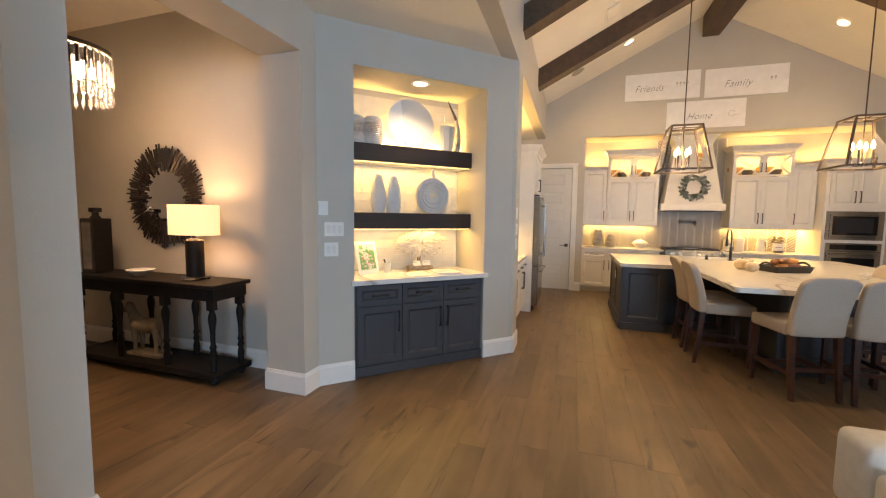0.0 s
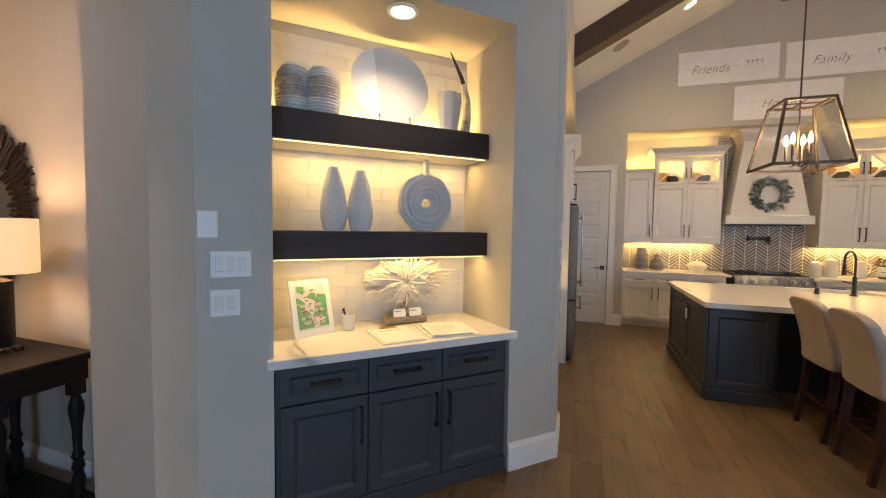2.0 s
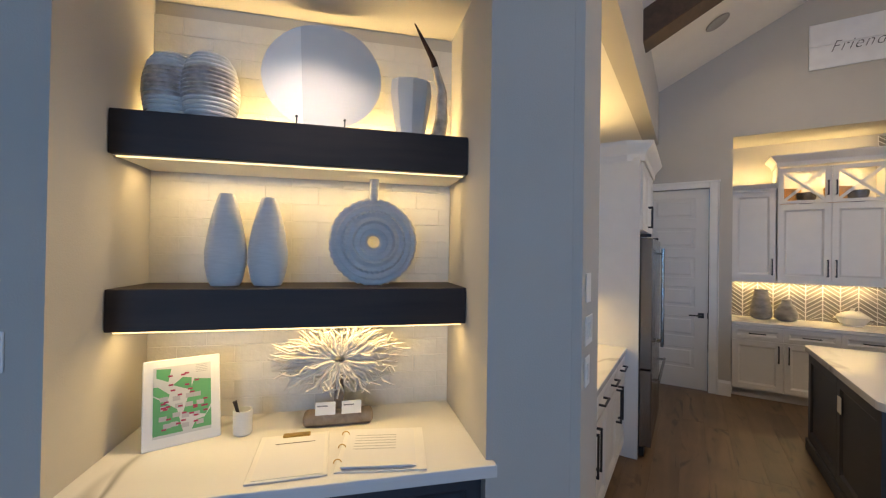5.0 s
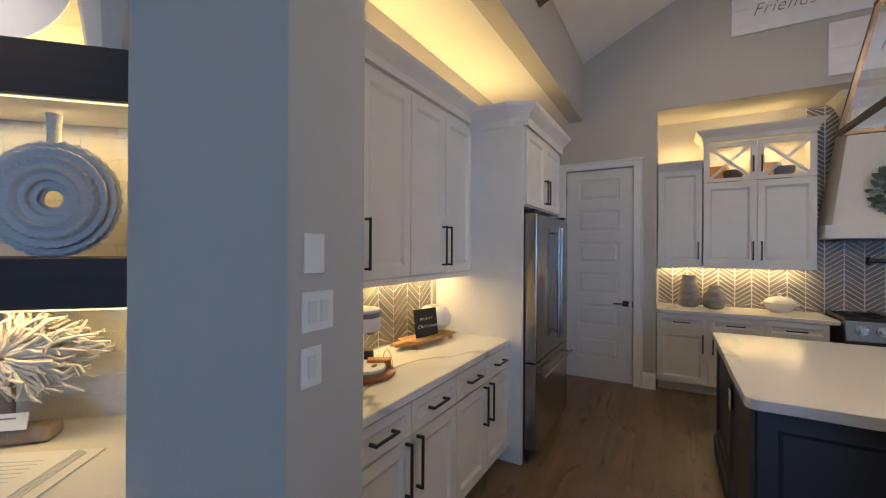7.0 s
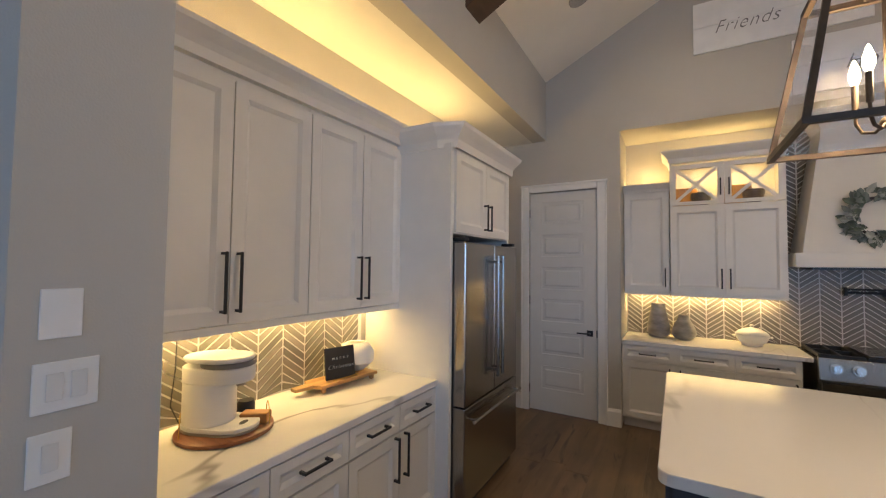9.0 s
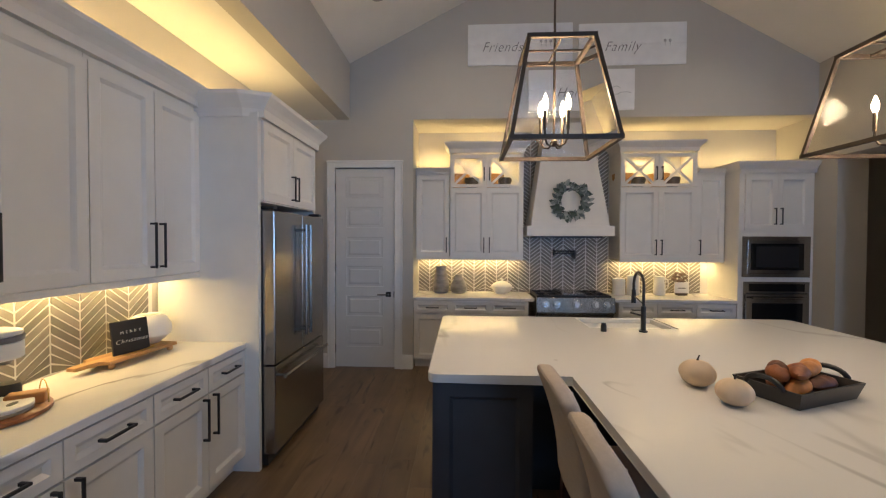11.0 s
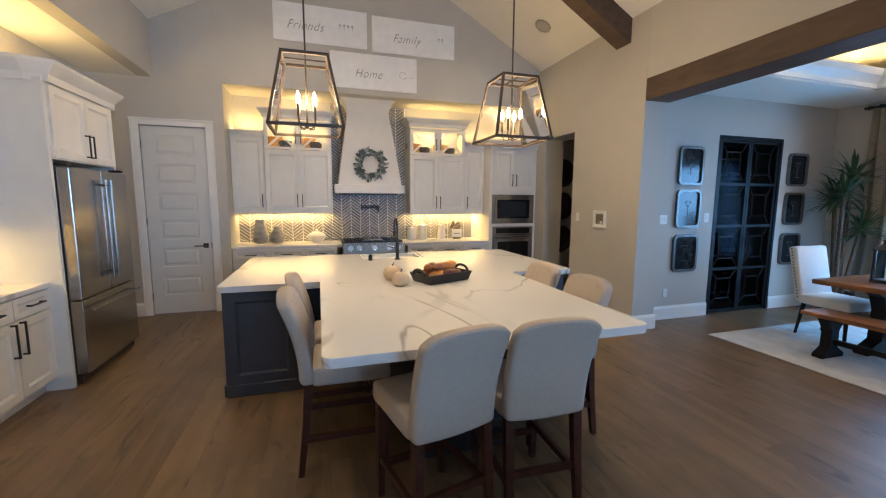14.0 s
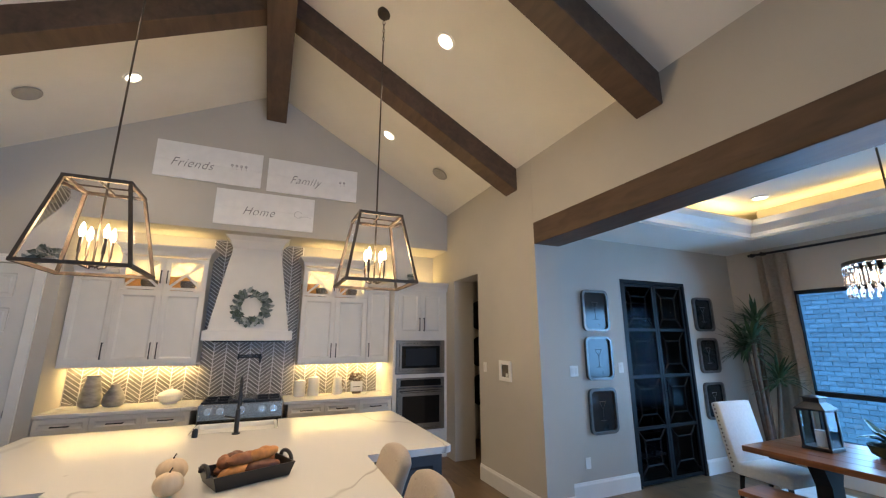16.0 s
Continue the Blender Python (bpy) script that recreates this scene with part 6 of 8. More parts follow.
arc = [(0, 0.0, 0.20), (0, 0, 0.36)] + [(0, 0.09 - 0.09 * math.cos(q), 0.36 + 0.10 * math.sin(q)) for q in [math.pi * k / 10 for k in range(1, 11)]] + [(0, 0.18, 0.30)]
sweep(bm, arc, 0.011, 10)
part("neck", bm, M_BLACK, fa, smooth=True)
bm = bmesh.new()
tube(bm, (0, 0.18, 0.31), (0, 0.18, 0.20), 0.016, 0.020)
part("spray_head", bm, M_BLACK, fa, smooth=True)
bm = bmesh.new()
sweep(bm, [(-0.015, 0, 0.13), (-0.06, 0, 0.14), (-0.10, 0.0, 0.15)], 0.007, 8)
part("lever", bm, M_BLACK, fa, smooth=True)
bm = bmesh.new()
tube(bm, (0, 0.01, 0.22), (0, 0.18, 0.26), 0.006)
part("dock_arm", bm, M_BLACK, fa)
sd = bmesh.new()
lathe(sd, [(0.022, 0), (0.022, 0.05), (0.018, 0.055), (0.018, 0.065), (0.004, 0.068)], 20)
solo("soap_dispenser", sd, M_BLACK, "short black air switch cap beside the sink", "sink fitting", pose(2.20, 6.94, 0.906), smooth=True)


def pumpkin(x, y, r):
    ob = thing("pumpkin", "small cream white decorative pumpkin", "pumpkin", pose(x, y, 0.906), "pumpkins on the island")
    bm = bmesh.new()
    rings = []
    for j in range(13):
        ph = math.pi * j / 12
        ring = []
        for k in range(40):
            th = 2 * math.pi * k / 40
            rr = r * (math.sin(ph) ** 0.7) * (1 + 0.035 * math.cos(th * 10)) + 0.002
            ring.append(bm.verts.new((rr * math.cos(th), rr * math.sin(th), r * 0.82 - r * 0.82 * math.cos(ph) * (1 - 0.12 * math.sin(ph)))))
        rings.append(ring)
    for u, v in zip(rings, rings[1:]):
        for k in range(40):
            bm.faces.new((u[k], u[(k + 1) % 40], v[(k + 1) % 40], v[k]))
    bm.faces.new(rings[0][::-1])
    bm.faces.new(rings[-1])
    part("body", bm, mat("cream_pumpkin", (0.66, 0.50, 0.33), 0.6, vary=0.06, scale=9), ob, smooth=True)
    bm = bmesh.new()
    sweep(bm, [(0, 0, r * 1.58), (0.003, 0, r * 1.75), (0.012, 0.004, r * 1.95)], [0.006, 0.004, 0.003], 6)
    part("stem", bm, M_ESPRESSO, ob)


pumpkin(2.245, 5.775, 0.076)
pumpkin(2.27, 5.545, 0.068)
tr = thing("bread_tray", "black rectangular tray with end handles", "tray", pose(2.64, 5.68, 0.906, 0, 0, 22))
bm = bmesh.new()
rings = []
for w, d, z in ((0.20, 0.12, 0.0), (0.225, 0.14, 0.075), (0.215, 0.13, 0.075), (0.19, 0.112, 0.012)):
    rings.append([bm.verts.new(q) for q in ((-w, -d, z), (w, -d, z), (w, d, z), (-w, d, z))])
for u, v in zip(rings, rings[1:]):
    for k in range(4):
        bm.faces.new((u[k], u[(k + 1) % 4], v[(k + 1) % 4], v[k]))
bm.faces.new(rings[0][::-1])
bm.faces.new(rings[-1])
part("pan", bm, M_BLACK, tr)
for s in (-1, 1):
    bm = bmesh.new()
    sweep(bm, [(s * 0.23, 0.075 * math.cos(q), 0.065 + 0.045 * math.sin(q)) for q in [math.pi * k / 10 for k in range(11)]], 0.012, 8)
    part("handle", bm, M_BLACK, tr, smooth=True)
random.seed(21)
cols = [mat(n, c, 0.55, vary=0.35, scale=14, bump=0.5, bump_scale=40) for k, (n, c) in enumerate((("crust_brown", (0.30, 0.095, 0.028)), ("crust_dark", (0.15, 0.050, 0.022)), ("crust_gold", (0.52, 0.20, 0.045))))]
for x, y, z, L, a, c in ((-0.10, -0.06, 0.058, 0.090, 10, 2), (-0.09, 0.03, 0.060, 0.105, 24, 0), (0.06, -0.065, 0.058, 0.110, 8, 1), (0.09, 0.02, 0.060, 0.105, 30, 0), (0.12, 0.075, 0.062, 0.075, 14, 2),
                         (-0.02, -0.02, 0.108, 0.150, 27, 0), (-0.06, 0.045, 0.106, 0.095, 38, 1), (0.08, -0.005, 0.114, 0.115, 20, 2), (-0.13, 0.005, 0.104, 0.060, 60, 0)):
    bm = bmesh.new()
    ball(bm, (0, 0, 0), 1.0, 1, 1, 1, 20, 12)
    for v in bm.verts:
        v.co *= 1 + 0.06 * noise.noise(v.co * 2.5 + Vector((x * 50, 0, 0)))
    for v in bm.verts:
        if v.co.z > 0.2:
            v.co.z += 0.10 * math.sin(v.co.x * 9 + v.co.y * 2)
    turned(bm, Matrix.Diagonal((L, 0.040, 0.036, 1)))
    solo("bread_roll", bm, cols[c], "crusty brown bread roll in black tray", "bread", pose(2.64, 5.68, 0.912, 0, 0, 22) @ pose(x, y, z, 0, random.uniform(-12, 12), a), "bread rolls", smooth=True)

# ---- hall ----
con = thing("console_table", "black turned-leg console table with lower shelf", "console table", pose(-3.5, 2.82, 0))
M_EBONY = wood_mat("ebony_paint", (0.008, 0.007, 0.006), (0.014, 0.011, 0.010), rough=0.55, island=0.05, bump=0.05)
M_EBONY.node_tree.nodes["Principled BSDF"].inputs["Specular IOR Level"].default_value = 0.22
part("tabletop", box(-0.94, 0.94, -0.21, 0.20, 0.85, 0.885, bevel=0.006), M_EBONY, con)
part("apron", box(-0.90, 0.90, -0.18, 0.18, 0.74, 0.85), M_EBONY, con)
part("shelf", box(-0.93, 0.93, -0.21, 0.20, 0.06, 0.11, bevel=0.006), M_EBONY, con)
for x in (-0.85, -0.30, 0.30, 0.85):
    for y in (-0.15, 0.15):
        bm = bmesh.new()
        cube(bm, x - 0.03, x + 0.03, y - 0.03, y + 0.03, 0.66, 0.74)
        lathe(bm, [(0.026, 0.66), (0.02, 0.645), (0.032, 0.61), (0.034, 0.57), (0.022, 0.48), (0.019, 0.36), (0.03, 0.33), (0.02, 0.31), (0.03, 0.27), (0.02, 0.25), (0.03, 0.2), (0.024, 0.11)], 16, at=(x, y, 0))
        part("leg", bm, M_EBONY, con, smooth=True)
for x in (-0.85, 0.85):
    for y in (-0.15, 0.15):
        bm = bmesh.new()
        lathe(bm, [(0.02, 0.0), (0.035, 0.02), (0.03, 0.06)], 16, at=(x, y, 0))
        part("foot", bm, M_EBONY, con, smooth=True)
tl = thing("table_lamp", "black table lamp with cream drum shade, lit", "table lamp", pose(-3.0, 2.82, 0.886))
part("base", box(-0.10, 0.10, -0.07, 0.07, 0, 0.025, bevel=0.004), M_CLEAR, tl, "clear acrylic base")
bm = bmesh.new()
lathe(bm, [(0.07, 0.026), (0.075, 0.03), (0.075, 0.36), (0.02, 0.38), (0.012, 0.44)], 28)
part("column", bm, M_EBONY, tl, smooth=True)
m_shade = mat("lit_linen_shade", (0.70, 0.58, 0.42), 0.9, vary=0.04, scale=60, emit=(1.0, 0.66, 0.36), strength=0.9)
bm = bmesh.new()
for r, rev in ((0.20, 1), (0.196, 0)):
    lo = [bm.verts.new((r * 1.3 * math.cos(2 * math.pi * k / 40), r * 0.75 * math.sin(2 * math.pi * k / 40), 0.41)) for k in range(40)]
    hi = [bm.verts.new((r * 1.3 * math.cos(2 * math.pi * k / 40), r * 0.75 * math.sin(2 * math.pi * k / 40), 0.68)) for k in range(40)]
    for k in range(40):
        bm.faces.new((lo[k], lo[(k + 1) % 40], hi[(k + 1) % 40], hi[k]))
part("shade", bm, m_shade, tl, "glowing cream fabric shade", smooth=True)
lamp("table_lamp_light", (-3.0, 2.82, 1.46), (-3.0, 2.82, 0), 11, (1.0, 0.70, 0.48), "POINT", 0.05)
mi = thing("sunburst_mirror", "round mirror in a dark spiky sunburst frame", "mirror", pose(-3.70, 3.115, 1.66) @ Matrix.Diagonal((1.13, 1, 1.13, 1)))
bm = bmesh.new()
lathe(bm, [(0.32, 0.0), (0.32, 0.012), (0.002, 0.012)], 48)
turned(bm, Matrix.Rotation(radians(90), 4, "X"))
part("glass", bm, mat("mirror_silver", (0.85, 0.85, 0.85), 0.02, 1.0, vary=0.0), mi, "round mirror glass")
bm = bmesh.new()
lathe(bm, [(0.37, 0.0), (0.37, 0.02), (0.33, 0.04), (0.30, 0.02), (0.30, 0.0)], 48)
turned(bm, Matrix.Rotation(radians(90), 4, "X"))
part("rim", bm, M_ESPRESSO, mi, smooth=True)
random.seed(3)
for k in range(200):
    a = 2 * math.pi * k / 200 + random.uniform(-0.02, 0.02)
    r0, r1 = (0.30, random.uniform(0.41, 0.48)) if k % 3 else (random.uniform(0.22, 0.27), 0.43)
    bm = bmesh.new()
    y = -random.uniform(0.015, 0.045)
    tube(bm, (r0 * math.cos(a), y, r0 * math.sin(a)), (r1 * math.cos(a), y, r1 * math.sin(a)), 0.011, 0.007, 6)
    part("spike", bm, M_ESPRESSO, mi)
jr = thing("tall_lantern_jar", "tall dark metal jar with lid and glass front", "jar", pose(-4.28, 2.80, 0.886))
part("body", box(-0.10, 0.10, -0.085, 0.085, 0, 0.54, bevel=0.008), M_EBONY, jr)
part("glass_front", box(-0.062, 0.062, -0.089, -0.085, 0.04, 0.50), mat("smoked_silver", (0.30, 0.29, 0.28), 0.22, 0.6, vary=0.3, scale=7), jr, "silvered glass front")
bm = bmesh.new()
lathe(bm, [(0.05, 0.54), (0.04, 0.555), (0.028, 0.57), (0.028, 0.60), (0.052, 0.605), (0.052, 0.645), (0.02, 0.648)], 20)
part("lid", bm, M_EBONY, jr, smooth=True)
bm = bmesh.new()
lathe(bm, [(0.05, 0), (0.06, 0.01), (0.12, 0.055), (0.115, 0.06), (0.05, 0.02)], 28)
solo("white_bowl", bm, M_WHITE, "shallow white bowl on black console", "bowl", pose(-3.68, 2.80, 0.886), smooth=True)
# horse figure: one plain shape
bm = bmesh.new()
sweep(bm, [(-0.17, 0, 0.30), (-0.08, 0, 0.285), (0.08, 0, 0.29), (0.17, 0, 0.30)], [0.05, 0.075, 0.075, 0.055], 12)
sweep(bm, [(-0.14, 0, 0.30), (-0.20, 0, 0.40), (-0.235, 0, 0.47)], [0.06, 0.042, 0.036], 12)
sweep(bm, [(-0.225, 0, 0.475), (-0.28, 0, 0.43), (-0.30, 0, 0.405)], [0.036, 0.028, 0.022], 10)
for x, y in ((-0.14, -0.03), (-0.13, 0.03), (0.14, -0.03), (0.15, 0.03)):
    sweep(bm, [(x, y, 0.28), (x + 0.01, y, 0.15), (x, y, 0.02)], [0.034, 0.02, 0.018], 8)
sweep(bm, [(0.19, 0, 0.32), (0.225, 0, 0.22), (0.215, 0, 0.10)], [0.02, 0.022, 0.01], 8)
cube(bm, -0.20, 0.22, -0.07, 0.07, 0.0, 0.03)
solo("horse_statue", bm, mat("weathered_tan", (0.26, 0.21, 0.15), 0.85, vary=0.25, scale=14, bump=0.4), "tan weathered horse statue on the console's lower shelf", "statue", pose(-3.62, 2.80, 0.111), smooth=True)


def crystal_chandelier(x, y, z, r, h, tiers, watts, zc):
    ob = thing("crystal_chandelier", "round dark-framed chandelier hung with clear crystal drops, lit", "chandelier", pose(x, y, z), "crystal chandeliers")
    bm = bmesh.new()
    lathe(bm, [(r + 0.012, 0), (r + 0.012, 0.03), (r - 0.012, 0.03), (r - 0.012, 0.0)], 48)
    part("ring", bm, M_BRONZE, ob, smooth=True)
    bm = bmesh.new()
    tube(bm, (0, 0, 0.0), (0, 0, zc - z), 0.008)
    tube(bm, (-r, 0, 0.015), (r, 0, 0.015), 0.006)
    tube(bm, (0, -r, 0.015), (0, r, 0.015), 0.006)
    part("stem", bm, M_BRONZE, ob)
    n = 36
    for k in range(n):
        a = 2 * math.pi * k / n
        bm = bmesh.new()
        px, py = r * math.cos(a), r * math.sin(a)
        lathe(bm, [(0.004, 0.0), (0.014, -0.02), (0.014, -h * 0.62), (0.003, -h * 0.68)], 6, at=(px, py, 0))
        lathe(bm, [(0.002, -h * 0.70), (0.012, -h * 0.82), (0.014, -h * 0.92), (0.002, -h)], 6, at=(px, py, 0))
        part("crystal", bm, M_CRYSTAL, ob, "clear glass crystal")
    for k in range(6):
        a = 2 * math.pi * k / 6
        bm = bmesh.new()
        ball(bm, (r * 0.55 * math.cos(a), r * 0.55 * math.sin(a), -h * 0.35), 0.022, sz=1.5, u=10, v=8)
        part("bulb", bm, M_BULB, ob, "glowing bulb", smooth=True)
    lamp("chandelier_lamp", (x, y, z - h * 0.4), (x, y, 0), watts, (1.0, 0.74, 0.56), "POINT", 0.15)


M_CRYSTAL = bpy.data.materials.new("crystal")
M_CRYSTAL.use_nodes = True
b = M_CRYSTAL.node_tree.nodes["Principled BSDF"]
b.inputs["Base Color"].default_value = (0.95, 0.93, 0.92, 1)
b.inputs["Roughness"].default_value = 0.05
b.inputs["Transmission Weight"].default_value = 0.85
crystal_chandelier(-3.30, 2.08, 2.66, 0.26, 0.36, 1, 60, 3.46)

# ---- passage discs ----
for z in (2.13, 1.48, 0.82):
    bm = bmesh.new()
    lathe(bm, [(0.25, 0), (0.27, 0.03), (0.255, 0.055), (0.225, 0.04), (0.21, 0.046), (0.17, 0.032), (0.155, 0.038), (0.11, 0.026), (0.095, 0.032), (0.05, 0.022), (0.002, 0.024)], 40)
    turned(bm, Matrix.Rotation(radians(90), 4, "X"))
    solo("wall_basket", bm, mat("dark_woven", (0.02, 0.017, 0.015), 0.8, vary=0.3, scale=60), "round dark woven wall basket in the passage", "basket", pose(6.31, YA + T, z), "wall baskets", smooth=True)

# ---- dining room ----
bm = bmesh.new()
TX0, TX1, TY0, TY1 = 6.30, 8.31, 2.3, 5.85
cube(bm, XR + 0.33, XD, TY1, 6.63, ZD, ZD + 0.1)
cube(bm, XR + 0.33, XD, YD, TY0, ZD, ZD + 0.1)
cube(bm, XR + 0.33, TX0, TY0, TY1, ZD, ZD + 0.1)
cube(bm, TX1, XD, TY0, TY1, ZD, ZD + 0.1)
structure("ceiling_dining_border", bm, M_CEIL, "cream dining ceiling border round the tray", "ceiling")
bm = bmesh.new()
prof = [(0.0, 0.0), (-0.03, 0.0), (-0.03, 0.05), (-0.06, 0.09), (-0.10, 0.13), (-0.12, 0.20), (-0.05, 0.20)]
rings = []
for o, z in prof:
    rings.append([bm.verts.new((xx, yy, ZD + 0.02 + z)) for xx, yy in ((TX0 - o, TY0 - o), (TX1 + o, TY0 - o), (TX1 + o, TY1 + o), (TX0 - o, TY1 + o))])
for u, v in zip(rings, rings[1:]):
    for k in range(4):
        bm.faces.new((u[k], u[(k + 1) % 4], v[(k + 1) % 4], v[k]))
structure("tray_moulding", bm, M_TRIM, "white crown moulding round the dining tray ceiling", "moulding")
bm = bmesh.new()
for a in ((TX0 - 0.3, TX1 + 0.3, TY1 + 0.25, TY1 + 0.3), (TX0 - 0.3, TX1 + 0.3, TY0 - 0.3, TY0 - 0.25), (TX0 - 0.3, TX0 - 0.25, TY0, TY1), (TX1 + 0.25, TX1 + 0.3, TY0, TY1)):
    cube(bm, *a, ZD + 0.1, ZD + 0.42)
structure("tray_wall", bm, M_WALL, "greige tray upstand", "wall")
led = [((TX0 + TX1) / 2, TY1 + 0.06, TX1 - TX0, 0.03), (TX1 + 0.06, (TY0 + TY1) / 2, 0.03, TY1 - TY0), (TX0 - 0.06, (TY0 + TY1) / 2, 0.03, TY1 - TY0)]
for x, y, w, h in led:
    data = bpy.data.lights.new("tray_strip", "AREA")
    data.shape, data.size, data.size_y, data.energy, data.color = "RECTANGLE", w, h, 9, AMBER
    new("tray_strip", data).matrix_world = pose(x, y, ZD + 0.23, 180, 0, 0)
    solo("tray_light_strip", box(x - w / 2, x + w / 2, y - h / 2, y + h / 2, ZD + 0.21, ZD + 0.222), M_LED, "glowing warm light strip in the tray ceiling", "light strip", None, "tray strips")
downlight(8.0, 5.5, 18, ZD + 0.42)
downlight(6.7, 5.5, 18, ZD + 0.42)
crystal_chandelier(7.32, 4.25, 2.30, 0.36, 0.26, 1, 30, ZD + 0.42)

# window, brick house outside
win = thing("window_1", "wide dining window in a dark metal frame", "window", pose(XD, 0, 0), kind="structure")
bm = bmesh.new()
for a in ((WY0, WY1, WZ0, WZ0 + 0.05), (WY0, WY1, WZ1 - 0.05, WZ1), (WY0, WY1, 1.0, 1.06)):
    cube(bm, 0.04, 0.10, a[0], a[1], a[2], a[3])
for y in (WY0, WY0 + (WY1 - WY0) / 3, WY0 + 2 * (WY1 - WY0) / 3, WY1 - 0.05):
    cube(bm, 0.041, 0.099, y, y + 0.05, WZ0 + 0.05, WZ1 - 0.05)
part("window_frame", bm, M_BLACK, win, "dark metal window frame")
for k in range(3):
    a = WY0 + k * (WY1 - WY0) / 3 + 0.05
    part("pane", box(0.068, 0.072, a, a + (WY1 - WY0) / 3 - 0.05, WZ0 + 0.05, WZ1 - 0.05), M_CLEAR, win, "clear window pane").visible_shadow = False
part("window_sill", box(-0.04, 0.04, WY0 - 0.04, WY1 + 0.04, WZ0 - 0.03, WZ0), M_TRIM, win)
nb = thing("neighbour_house", "pale brick side wall of the neighbouring house", "house", pose(12.4, 0, 0))
part("mortar", box(0.02, 0.3, -4, 14, -0.3, 6.5), mat("mortar", (0.62, 0.61, 0.60), 0.95, vary=0.1), nb)
verts, faces = [], []
random.seed(2)
for j in range(75):
    z = -0.2 + j * 0.088
    y = 0.0 - (0.12 if j % 2 else 0)
    while y < 9.5:
        k = len(verts)
        o = random.uniform(-0.003, 0.003)
        verts += [(o, y, z), (o, y + 0.23, z), (o, y + 0.23, z + 0.076), (o, y, z + 0.076)] + [(0.02, y, z), (0.02, y + 0.23, z), (0.02, y + 0.23, z + 0.076), (0.02, y, z + 0.076)]
        faces += [(k + 3, k + 2, k + 1, k), (k, k + 1, k + 5, k + 4), (k + 2, k + 3, k + 7, k + 6), (k + 1, k + 2, k + 6, k + 5), (k + 3, k, k + 4, k + 7)]
        y += 0.242
me = bpy.data.meshes.new("bricks")
me.from_pydata(verts, [], faces)
me.materials.append(mat("pale_brick", (0.58, 0.60, 0.62), 0.9, vary=0.12, scale=12, island=0.16))
ob = new("bricks", me)
ob.parent = nb
tagged(ob, "pale grey bricks", "", "", "stuff")
structure("ground", box(XD + T, 200, -200, 200, -0.4, -0.3), mat("lawn", (0.05, 0.08, 0.03), 0.95, vary=0.3, scale=3), "grass ground outside the window", "ground")

# curtains on a rod
rod = thing("curtain_rod", "black curtain rod with turned finial", "curtain rod", pose(XD - 0.10, 0, 2.87))
bm = bmesh.new()
tube(bm, (0, 2.5, 0), (0, 6.18, 0), 0.016)
part("pole", bm, M_BLACK, rod)
bm = bmesh.new()
for y, r in ((6.19, 0.022), (6.22, 0.03), (6.255, 0.022)):
    ball(bm, (0, y, 0), r, u=12, v=8)
part("finial", bm, M_BLACK, rod, smooth=True)
for y in (6.1, 4.4):
    part("bracket", box(-0.008, 0.10, y - 0.01, y + 0.01, -0.03, 0.03), M_BLACK, rod)
M_CURTAIN = mat("taupe_curtain", (0.46, 0.39, 0.31), 0.9, vary=0.1, scale=30, bump=0.3, bump_scale=300)


def curtain(y0, y1):
    bm = bmesh.new()
    n, top, bot = 60, [], []
    rows = []
    for j in range(9):
        z = 2.84 - j * 2.82 / 8
        row = []
        for k in range(n + 1):
            t = k / n
            amp = 0.035 + 0.012 * math.sin(j * 0.7 + t * 9)
            row.append(bm.verts.new((amp * math.sin(t * (y1 - y0) / 0.075 * 2 * math.pi * 0.5 + 0.25 * math.sin(j * 0.5)), y0 + (y1 - y0) * t + 0.01 * math.sin(j + t * 20), z)))
        rows.append(row)
    for u, v in zip(rows, rows[1:]):
        for k in range(n):
            bm.faces.new((u[k], u[k + 1], v[k + 1], v[k]))
    bmesh.ops.solidify(bm, geom=bm.faces[:], thickness=0.003)
    return solo("curtain", bm, M_CURTAIN, "taupe pleated floor-length curtain on black rod", "curtain", pose(XD - 0.10, 0, 0), "dining curtains", smooth=True)


curtain(5.80, 6.17)
curtain(4.25, 4.62)

# wine room doors
M_DOORGLASS = glass_mat("tinted_door_glass", (0.5, 0.5, 0.52), 0.0, 1.08)
M_IRON = mat("black_iron", (0.006, 0.006, 0.007), 0.5, vary=0.15, scale=30, gloss=0.22)
wd = thing("door_2", "black iron double doors with geometric glazed grille", "door", pose(6.80, 6.66, 0), kind="structure")
W, HD, r = 1.21, 2.46, 0.022
bm = bmesh.new()
cube(bm, 0, 0.045, -0.035, 0.035, 0, HD)
cube(bm, W - 0.045, W, -0.035, 0.035, 0, HD)
cube(bm, 0.045, W - 0.045, -0.035, 0.035, HD - 0.045, HD)
part("frame", bm, M_IRON, wd)
